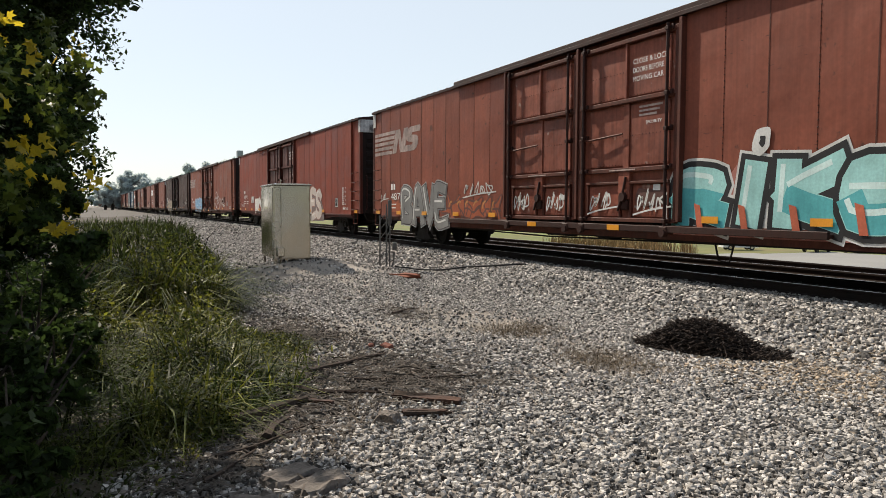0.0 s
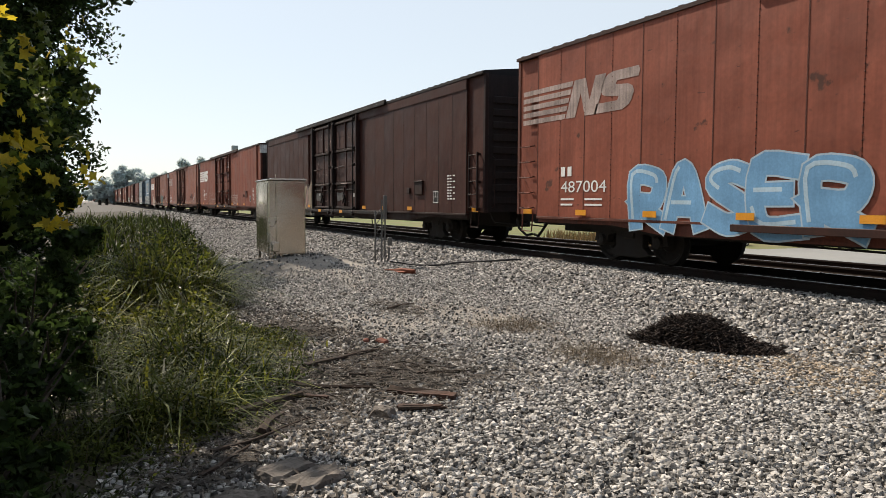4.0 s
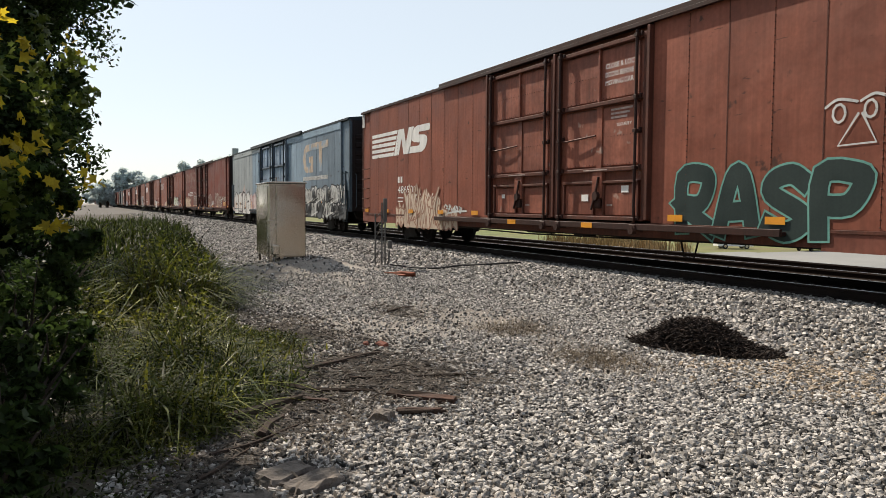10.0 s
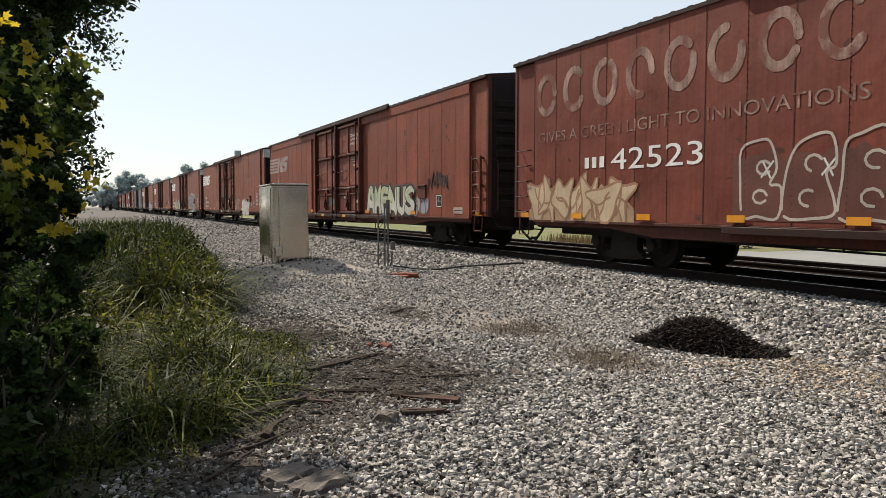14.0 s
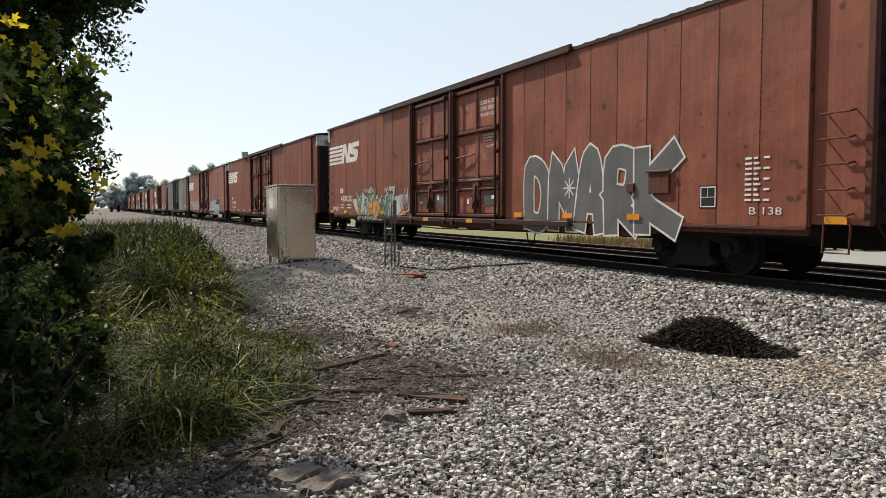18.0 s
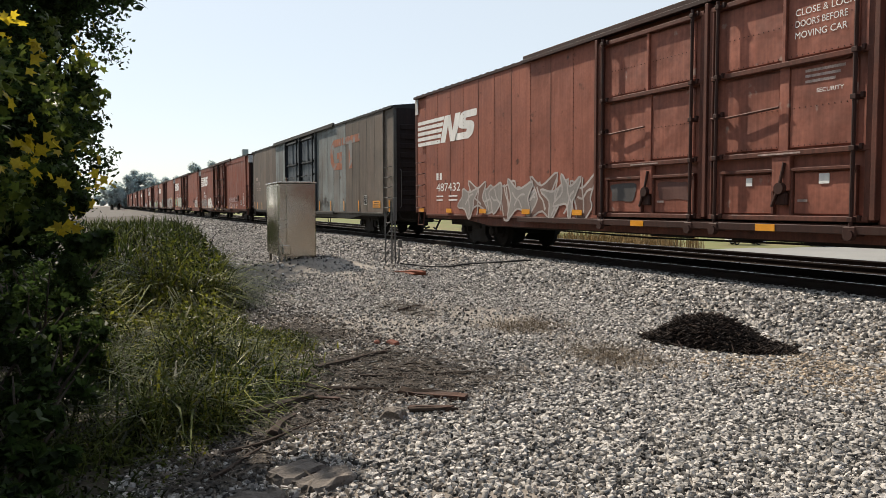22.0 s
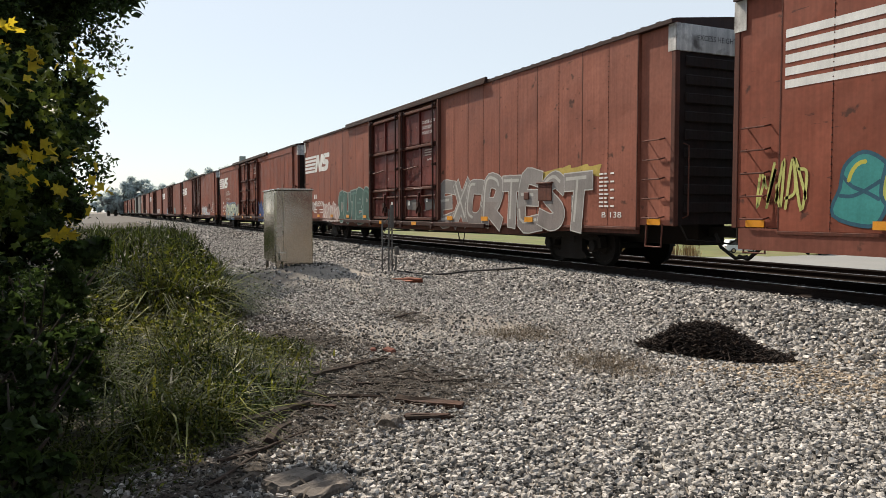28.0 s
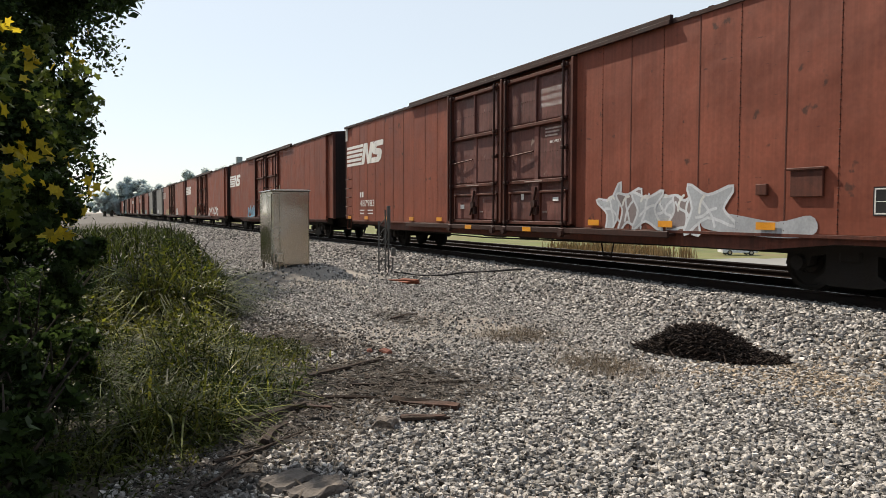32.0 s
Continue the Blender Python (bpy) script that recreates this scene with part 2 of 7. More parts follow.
# ---- mesh building ----
class Shape:
    """Collects vertices and faces of one mesh."""

    def __init__(self):
        self.v, self.f = [], []

    def add(self, verts, faces):
        o = len(self.v)
        self.v += [tuple(p) for p in verts]
        self.f += [tuple(i + o for i in f) for f in faces]
        return self

    def box(self, x0, x1, y0, y1, z0, z1, c=0.0):
        """A box; c rounds its edges off."""
        if c <= 0:
            p = [(x, y, z) for z in (z0, z1) for y in (y0, y1) for x in (x0, x1)]
            return self.add(p, [(0, 2, 3, 1), (4, 5, 7, 6), (0, 1, 5, 4), (2, 6, 7, 3), (0, 4, 6, 2), (1, 3, 7, 5)])
        mid = Vector(((x0 + x1) / 2, (y0 + y1) / 2, (z0 + z1) / 2))
        h = Vector((x1 - x0, y1 - y0, z1 - z0)) / 2
        verts, key = [], {}
        for sx in (-1, 1):
            for sy in (-1, 1):
                for sz in (-1, 1):
                    for ax in range(3):
                        e = [h[i] - (0 if i == ax else c) for i in range(3)]
                        key[(sx, sy, sz, ax)] = len(verts)
                        verts.append(mid + Vector((sx * e[0], sy * e[1], sz * e[2])))
        faces = []
        for ax in range(3):
            a, b = (ax + 1) % 3, (ax + 2) % 3
            for s in (-1, 1):
                ring = []
                for ua, ub in ((-1, -1), (1, -1), (1, 1), (-1, 1)):
                    sg = [0, 0, 0]
                    sg[ax], sg[a], sg[b] = s, ua, ub
                    ring.append(key[(*sg, ax)])
                faces.append(ring if s > 0 else ring[::-1])
            for ua in (-1, 1):
                for ub in (-1, 1):
                    q = []
                    for s, which in ((-1, a), (1, a), (1, b), (-1, b)):
                        sg = [0, 0, 0]
                        sg[ax], sg[a], sg[b] = s, ua, ub
                        q.append(key[(*sg, which)])
                    faces.append(q if ua * ub < 0 else q[::-1])
        for sx in (-1, 1):
            for sy in (-1, 1):
                for sz in (-1, 1):
                    q = [key[(sx, sy, sz, i)] for i in range(3)]
                    faces.append(q if sx * sy * sz > 0 else q[::-1])
        return self.add(verts, faces)

    def rod(self, pts, r, n=6):
        """A round rod along a line of points."""
        pts = [Vector(p) for p in pts]
        rings = []
        for i, p in enumerate(pts):
            d = (pts[min(i + 1, len(pts) - 1)] - pts[max(i - 1, 0)]).normalized()
            a = d.orthogonal().normalized() if i == 0 else (a - d * a.dot(d)).normalized()
            b = d.cross(a)
            rad = r[i] if isinstance(r, (list, tuple)) else r
            rings.append([p + (a * math.cos(k * math.tau / n) + b * math.sin(k * math.tau / n)) * rad for k in range(n)])
        verts = [q for ring in rings for q in ring]
        faces = [(i * n + k, i * n + (k + 1) % n, (i + 1) * n + (k + 1) % n, (i + 1) * n + k) for i in range(len(pts) - 1) for k in range(n)]
        faces += [tuple(range(n))[::-1], tuple((len(pts) - 1) * n + k for k in range(n))]
        return self.add(verts, faces)

    def disc(self, centre, axis, profile, n=20):
        """A turned solid about an axis ('x', 'y' or 'z'): profile of (distance along the axis, radius)."""
        verts = []
        for d, r in profile:
            for k in range(n):
                u, w = r * math.cos(k * math.tau / n), r * math.sin(k * math.tau / n)
                p = {"x": (d, u, w), "y": (w, d, u), "z": (u, w, d)}[axis]
                verts.append((centre[0] + p[0], centre[1] + p[1], centre[2] + p[2]))
        faces = [(i * n + k, i * n + (k + 1) % n, (i + 1) * n + (k + 1) % n, (i + 1) * n + k) for i in range(len(profile) - 1) for k in range(n)]
        faces += [tuple(range(n))[::-1], tuple((len(profile) - 1) * n + k for k in range(n))]
        return self.add(verts, faces)

    def slab(self, outline, y0, y1):
        """A plate in the xz plane: its outline runs anticlockwise as seen from -y."""
        n = len(outline)
        verts = [(x, y0, z) for x, z in outline] + [(x, y1, z) for x, z in outline]
        faces = [tuple(range(n)), tuple(range(2 * n - 1, n - 1, -1))]
        faces += [(i, i + n, (i + 1) % n + n, (i + 1) % n) for i in range(n)]
        return self.add(verts, faces)

    def mesh(self, name, mat, smooth=False):
        me = bpy.data.meshes.new(name)
        me.from_pydata(self.v, [], self.f)
        me.materials.append(mat)
        if smooth:
            me.shade_smooth()
        return me


def part(name, shape, mat, parent, label="", at=(0, 0, 0), smooth=False):
    """One mesh object under a thing or a part."""
    me = shape if isinstance(shape, bpy.types.Mesh) else shape.mesh(name, mat, smooth)
    ob = new(name, me)
    ob.parent = parent
    ob.location = at
    if label:
        tagged(ob, label)
    return ob


def thing(name, label, category, group="", kind="", at=(0, 0, 0), turn=0.0):
    ob = new(name)
    ob.empty_display_size = 0.2
    ob.location = at
    ob.rotation_euler = (0, 0, radians(turn))
    return tagged(ob, label, category, group, kind)


# ---- the ground: one sheet from the gravel yard to the horizon ----
def ramp(v, a, b):
    k = min(max((v - a) / (b - a), 0.0), 1.0)
    return k * k * (3 - 2 * k)


def ground_z(x, y):
    z = 0.27 * ramp(y, 7.0, 9.3) - 0.10 * ramp(y, 12.6, 13.8) - 0.45 * ramp(y, 17.3, 19.5) - 3.5 * ramp(y, 19.5, 37.0)
    z -= 0.35 * ramp(-y, 0.5, 4.0)
    d = math.hypot((x + 16.9) / 1.5, (y - 4.4) / 1.25)
    z += 0.33 * math.exp(-d * d * 0.5)
    z += 0.12 * ramp(-x, 11.0, 16.0) * ramp(y, 2.5, 5.0) * (1 - ramp(y, 7.0, 9.3))
    if abs(x) < 60 and -6 < y < 9.4:
        z += 0.03 * noise.noise((x * 0.5, y * 0.5, 1.7)) + 0.015 * noise.noise((x * 1.7, y * 1.7, 5.1))
    return z


def grass_edge(x):
    """Where the weeds end and the gravel begins."""
    pts = [(-300, 6.5), (-50, 5.7), (-21.4, 3.3), (-16.8, 2.65), (-12.0, 2.0), (-9.8, 1.8), (-8.9, 2.3), (-7.6, 2.1), (-6.9, 1.8), (-6.0, 1.25), (-5.4, 0.8), (-4.5, 0.4), (0, -2.5), (300, -2.5)]
    for (x0, y0), (x1, y1) in zip(pts, pts[1:]):
        if x0 <= x <= x1:
            return y0 + (y1 - y0) * (x - x0) / (x1 - x0)
    return -2.5


def make_ground():
    xs = sorted({round(v, 3) for v in (*np.arange(-26, 4, 0.3), *np.arange(-90, -26, 2.0), *np.arange(4, 40, 2.5), *(-3000, -1500, -700, -400, -250, -160, -120, 60, 100, 180, 400, 1000, 3000))})
    ys = sorted({round(v, 3) for v in (*np.arange(-4, 9.6, 0.3), *np.arange(9.6, 20, 0.4), *np.arange(20, 46, 2.0), *(-3000, -1000, -300, -100, -50, -25, -14, -9, -6, 50, 60, 75, 100, 150, 250, 500, 1200, 3000))})
    verts = [(x, y, ground_z(x, y)) for y in ys for x in xs]
    n = len(xs)
    faces, kinds = [], []
    for j in range(len(ys) - 1):
        for i in range(n - 1):
            faces.append((j * n + i, j * n + i + 1, (j + 1) * n + i + 1, (j + 1) * n + i))
            xm, ym = (xs[i] + xs[i + 1]) / 2, (ys[j] + ys[j + 1]) / 2
            # kind 3, with shade in its colour, also darkens the far strip
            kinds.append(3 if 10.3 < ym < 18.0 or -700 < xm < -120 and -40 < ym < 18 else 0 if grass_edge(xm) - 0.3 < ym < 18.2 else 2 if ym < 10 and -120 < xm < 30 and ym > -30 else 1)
    me = bpy.data.meshes.new("ground")
    me.from_pydata(verts, [], faces)
    me.materials.append(M["soil"])
    me.materials.append(M["lawn"])
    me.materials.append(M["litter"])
    me.materials.append(M["oily_shade"])
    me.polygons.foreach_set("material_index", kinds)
    me.shade_smooth()
    return tagged(new("ground", me), "dusty gravel yard running into weeds and mown grass", "ground", kind="structure")


make_ground()


def make_paving():
    """The pale parking lane beyond the tracks, lower than the rails."""
    s = Shape()
    s.box(-68, 60, 38.0, 74.0, -3.9, -3.765)
    s.box(-66, 60, 73.9, 86.0, -3.9, -3.769)
    tagged(part("road", s, M["asphalt"], None), "pale sunlit concrete parking lane beyond the tracks", "road", kind="structure")


make_paving()


def make_track(y_mid, z_top, sunk=0.0):
    """Two rails on tie plates and wooden sleepers, in the ballast."""
    track = thing("railway_track", "rusty steel rails on dark wooden sleepers in pale ballast", "railway track", at=(0, y_mid, 0))
    prof = [(-0.07, 0), (0.07, 0), (0.07, 0.012), (0.012, 0.035), (0.012, 0.125), (0.036, 0.138), (0.036, 0.165), (0.03, 0.17), (-0.03, 0.17), (-0.036, 0.165), (-0.036, 0.138), (-0.012, 0.125), (-0.012, 0.035), (-0.07, 0.012)]
    for side in (-0.7525, 0.7525):
        s = Shape()
        n = len(prof)
        ends = (-420, -60, 60, 220)
        s.add([(x, side + u, z_top - 0.17 + w) for x in ends for u, w in prof], [(i * n + k, i * n + (k + 1) % n, (i + 1) * n + (k + 1) % n, (i + 1) * n + k) for i in range(3) for k in range(n)])
        rail = part("rail", s, M["rust"], track, "dark rusty rail with a polished running surface")
        h = Shape()
        h.box(-420, 220, side - 0.024, side + 0.024, z_top - 0.001, z_top + 0.003)
        part("running_surface", h, M["steel"], rail, "polished steel rail top")
    s = Shape()
    s.box(-0.115, 0.115, -1.3, 1.3, z_top - 0.37, z_top - 0.172, 0.012)
    me = s.mesh("sleeper", M["wood"])
    for i in range(170):
        ob = part("sleeper", me, None, track, at=(-62 + i * 0.52 + random.uniform(-0.03, 0.03), random.uniform(-0.05, 0.05), random.uniform(-0.01, 0.008) - sunk))
        ob.rotation_euler = (0, 0, random.uniform(-0.02, 0.02))
    return track


make_track(TRACK_Y, RAIL_Z)
make_track(TRACK_Y + 4.1, RAIL_Z - 0.1, 0.09)


# ---- loose stones ----
def stones(name, count, area, size, mat, label, keep=None, seed=1, sink=0.12):
    """A field of crushed stones, one mesh."""
    rng = np.random.default_rng(seed)
    ico = np.array([(sx, sy, sz) for sx in (-0.8, 0.8) for sy in (-0.8, 0.8) for sz in (-0.8, 0.8)])
    tri = np.array([(0, 1, 3), (0, 3, 2), (4, 6, 7), (4, 7, 5), (0, 4, 5), (0, 5, 1), (2, 3, 7), (2, 7, 6), (1, 5, 7), (1, 7, 3)])  # the buried underside is open
    pts = []
    while len(pts) < count:
        for x, y in zip(rng.uniform(area[0], area[1], count), rng.uniform(area[2], area[3], count)):
            if keep is None or rng.random() < keep(x, y):
                pts.append((x, y, ground_z(x, y)))
                if len(pts) >= count:
                    break
    pts = np.array(pts)
    n = len(pts)
    sz = size[0] + (size[1] - size[0]) * rng.random(n) ** 1.6
    jag = ico[None] * rng.uniform(0.55, 1.25, (n, 8, 1)) * rng.uniform(0.75, 1.15, (n, 8, 3))
    jag = jag * (np.array([1.0, 0.86, 0.92]) * rng.uniform(0.8, 1.2, (n, 1, 3)))
    ang = rng.uniform(0, math.tau, n)
    tip = rng.uniform(-0.7, 0.7, n)
    ct, st = np.cos(tip)[:, None], np.sin(tip)[:, None]
    x, y, z = jag[..., 0], jag[..., 1], jag[..., 2]
    y, z = y * ct - z * st, y * st + z * ct
    ca, sa = np.cos(ang)[:, None], np.sin(ang)[:, None]
    x, y = x * ca - y * sa, x * sa + y * ca
    v = np.stack([x, y, z], -1) * sz[:, None, None] * 0.5 + pts[:, None, :]
    v[..., 2] += (sz * (0.5 - sink) * 0.6)[:, None]
    f = (tri[None] + (np.arange(n) * 8)[:, None, None]).reshape(-1, 3)
    me = bpy.data.meshes.new(name)
    me.vertices.add(n * 8)
    me.vertices.foreach_set("co", v.reshape(-1))
    me.loops.add(len(f) * 3)
    me.loops.foreach_set("vertex_index", f.reshape(-1).astype(np.int32))
    me.polygons.add(len(f))
    me.polygons.foreach_set("loop_start", np.arange(0, len(f) * 3, 3, dtype=np.int32))
    me.polygons.foreach_set("use_smooth", np.repeat(rng.random(n) < 0.4, len(tri)))
    me.update(calc_edges=True)
    me.materials.append(mat)
    return tagged(new(name, me), label, "gravel", kind="stuff")


def thick_gravel(x, y):
    """How closely the stones lie: thin on the dusty path, thick on the ballast."""
    e = grass_edge(x)
    if y < e - 0.5:
        return 0.0
    k = ramp(y, e + 0.3, e + 1.9)
    worn = 0.35 + 0.65 * ramp(noise.noise((x * 0.35, y * 0.35, 9.0)), -0.35, 0.1)
    path = 1.0 - 0.6 * math.exp(-((y - 5.4 - 0.10 * (x + 8)) / 0.5) ** 2) * ramp(-x, 5.0, 8.0)
    dirt = 1 - 0.5 * math.exp(-((x + 6.5) / 1.1) ** 2 - ((y - 2.7) / 0.75) ** 2) - 0.55 * math.exp(-((x + 9.5) / 1.4) ** 2 - ((y - 3.3) / 0.7) ** 2)
    return (0.45 + 0.55 * k) * worn * path * max(dirt, 0.08) if y < 7.4 else 1.0


def bare_mound(x, y):
    """Fine dust with few stones on the mound that carries the cabinet."""
    return 0.32 + 0.68 * ramp(math.hypot((x + 16.9) / 1.5, (y - 4.3) / 1.25), 0.9, 1.9)


YARD = "loose pale grey crushed limestone on the yard"
SHOULDER = "pale grey limestone ballast on the track shoulder"
stones("gravel", 78000, (-7.5, -1.6, -0.3, 7.4), (0.011, 0.049), M["stone"], YARD, thick_gravel, 1)
stones("gravel", 44000, (-15.5, -7.5, 0.5, 7.4), (0.014, 0.046), M["stone"], YARD, lambda x, y: thick_gravel(x, y) * bare_mound(x, y), 2)
stones("gravel", 15000, (-42, -15.5, 2.4, 7.4), (0.03, 0.075), M["stone"], YARD, lambda x, y: bare_mound(x, y) if y > grass_edge(x) - 0.1 else 0.0, 6)
stones("gravel", 7000, (-120, -42, 3.5, 10.3), (0.08, 0.16), M["stone"], YARD, lambda x, y: 1.0 if y > grass_edge(x) - 0.1 else 0.0, 8)
stones("ballast", 32000, (-17, -2.2, 7.0, 10.35), (0.025, 0.072), M["stone"], SHOULDER, None, 3)
stones("ballast", 12000, (-45, -17, 7.0, 10.35), (0.05, 0.1), M["stone"], SHOULDER, None, 4)
stones("ballast", 6000, (-34, 0, 10.7, 17.6), (0.06, 0.09), M["oily_shade"], "oil-darkened ballast between the rails, train shade painted in", None, 5)
stones("gravel", 12000, (-1.6, 7.0, -2.2, 7.4), (0.03, 0.07), M["stone"], YARD, None, 9)
stones("ballast", 6000, (-2.2, 12.0, 7.2, 10.35), (0.045, 0.09), M["stone"], SHOULDER, None, 10)
M["rubble"] = material("brown dusty rubble", (0.108, 0.096, 0.086), 0.95, scale=9, vary=0.3, bump=0.4, fine=70, per_island=0.6)
stones("rubble", 6000, (-12.5, -2.4, -0.6, 4.2), (0.012, 0.055), M["rubble"], "brown dusty rubble between the weeds and the gravel", lambda x, y: max(math.exp(-((y - grass_edge(x) - 0.45) / 0.8) ** 2), 0.45 * math.exp(-((x + 6.7) / 0.9) ** 2 - ((y - 2.9) / 0.6) ** 2)), 7)


M["tan_stone"] = material("tan dusty limestone", (0.30, 0.245, 0.185), 0.9, scale=9, vary=0.35, bump=0.5, fine=70, per_island=0.6)
stones("gravel", 2600, (-7.0, -3.2, 4.2, 8.6), (0.02, 0.055), M["tan_stone"], "tan dusty patch in the limestone gravel", lambda x, y: math.exp(-((x + 5.2) / 0.9) ** 2 - ((y - 6.7) / 0.9) ** 2), 12, 0.0)


# ---- the signal cabinet on its mound ----
def make_cabinet():
    cab = thing("signal_cabinet", "weathered aluminium trackside signal cabinet on short legs", "cabinet", at=(-17.87, 4.22, 0.24), turn=-4)
    w, d, h = 0.42, 0.95, 1.91
    s = Shape()
    s.box(-d, d, -w, w, 0.24, h, 0.012)
    part("housing", s, M["galv"], cab)
    s = Shape()
    s.box(-d - 0.03, d + 0.035, -w - 0.03, w + 0.03, h + 0.002, h + 0.035, 0.01)
    s.box(-d + 0.05, d - 0.05, -w + 0.08, w - 0.08, h + 0.034, h + 0.05, 0.008)
    part("roof", s, M["galv"], cab)
    for y0, y1 in ((-w + 0.02, -0.255), (-0.245, w - 0.02)):
        s = Shape()
        s.box(d + 0.001, d + 0.022, y0, y1, 0.26, h - 0.05, 0.006)
        door = part("door", s, M["galv"], cab)
        hg = Shape()
        for z in (0.35, 0.95, 1.55):
            hg.box(d + 0.02, d + 0.032, y1 - 0.03, y1 - 0.008, z, z + 0.09, 0.004)
        part("hinge", hg, M["galv"], door)
    s = Shape()
    s.box(-d + 0.05, d - 0.05, -w - 0.016, -w - 0.001, 0.28, h - 0.06, 0.005)
    part("side_door", s, M["galv"], cab)
    s = Shape()
    s.box(d + 0.022, d + 0.11, -w + 0.06, -w + 0.24, 0.3, 0.52, 0.02)
    s.rod([(d + 0.07, -w + 0.15, 0.32), (d + 0.07, -w + 0.15, -0.12)], 0.03)
    part("meter_box", s, M["galv"], cab, "small grey conduit box low on the door")
    me = Shape().box(-0.03, 0.03, -0.03, 0.03, -0.2, 0.25).mesh("leg", M["galv"])
    for x in (-d + 0.06, d - 0.06):
        for y in (-w + 0.06, -0.12, 0.12, w - 0.06):
            part("leg", me, None, cab, at=(x, y, 0))
    s = Shape()
    s.rod([(d - 0.02, -0.24, h), (d - 0.02, -0.24, h + 0.14)], 0.012)
    s.rod([(d - 0.02, w - 0.03, h), (d - 0.02, w - 0.03, h + 0.06)], 0.02)
    part("lifting_lug", s, M["galv"], cab)


make_cabinet()


def make_mast():
    mast = thing("signal_mast", "thin grey steel lattice post with a junction box", "signal post", at=(-17.2, 6.5, 0.12))
    for x, y, h in ((-0.05, -0.10, 1.35), (0.06, 0.03, 1.62), (0.02, 0.13, 1.68)):
        s = Shape()
        s.rod([(x, y, -0.1), (x, y, h)], 0.02)
        part("post", s, M["post"], mast)
    for i in range(6):
        s = Shape()
        z = 0.12 + i * 0.22
        s.rod([(-0.05, -0.10, z), (0.06, 0.03, z + 0.2)], 0.009)
        s.rod([(0.06, 0.03, z), (0.02, 0.13, z + 0.2)], 0.009)
        part("brace", s, M["post"], mast)
    s = Shape()
    s.box(0.04, 0.12, 0.18, 0.28, 0.5, 0.7, 0.012)
    s.rod([(0.08, 0.22, 0.45), (0.08, 0.2, 0.2), (0.05, 0.12, -0.05)], 0.025)
    part("junction_box", s, M["post"], mast, "grey junction box with a conduit")
    s = Shape()
    s.box(0.05, 0.10, 0.06, 0.15, 1.15, 1.72, 0.01)
    part("target_plate", s, M["post"], mast)


make_mast()


def make_cable():
    """A black cable that lies from the post to the track."""
    line = [(-17.0, 6.7), (-16.4, 7.0), (-16.0, 7.5), (-15.9, 8.1), (-15.3, 8.7), (-15.2, 9.3)]
    s = Shape()
    s.rod([(x, y, ground_z(x, y) + 0.06) for x, y in smooth_line(line)], 0.022, 6)
    tagged(part("cable", s, M["black"], None), "black cable lying loose on the pale ballast", "cable")


def smooth_line(pts):
    """A line with its corners cut twice."""
    for _ in range(2):
        pts = [pts[0]] + [q for a, b in zip(pts, pts[1:]) for q in ((a[0] * 0.75 + b[0] * 0.25, a[1] * 0.75 + b[1] * 0.25), (a[0] * 0.25 + b[0] * 0.75, a[1] * 0.25 + b[1] * 0.75))] + [pts[-1]]
    return pts


make_cable()

M["crate"] = material("orange plastic", (0.16, 0.045, 0.02), 0.7, scale=5, vary=0.4, bump=0.1)
M["brick"] = material("broken red brick", (0.17, 0.06, 0.04), 0.9, scale=12, vary=0.4, bump=0.6)
M["slab"] = material("broken concrete", (0.16, 0.138, 0.12), 0.95, scale=5, vary=0.35, bump=1.0, fine=45)
M["stick"] = material("weathered dark wood", (0.05, 0.034, 0.025), 0.95, scale=9, vary=0.45, bump=0.6)
M["tie_rust"] = material("rusted track spikes", (0.03, 0.02, 0.015), 0.85, scale=8, vary=0.5, bump=0.4, per_island=0.5)


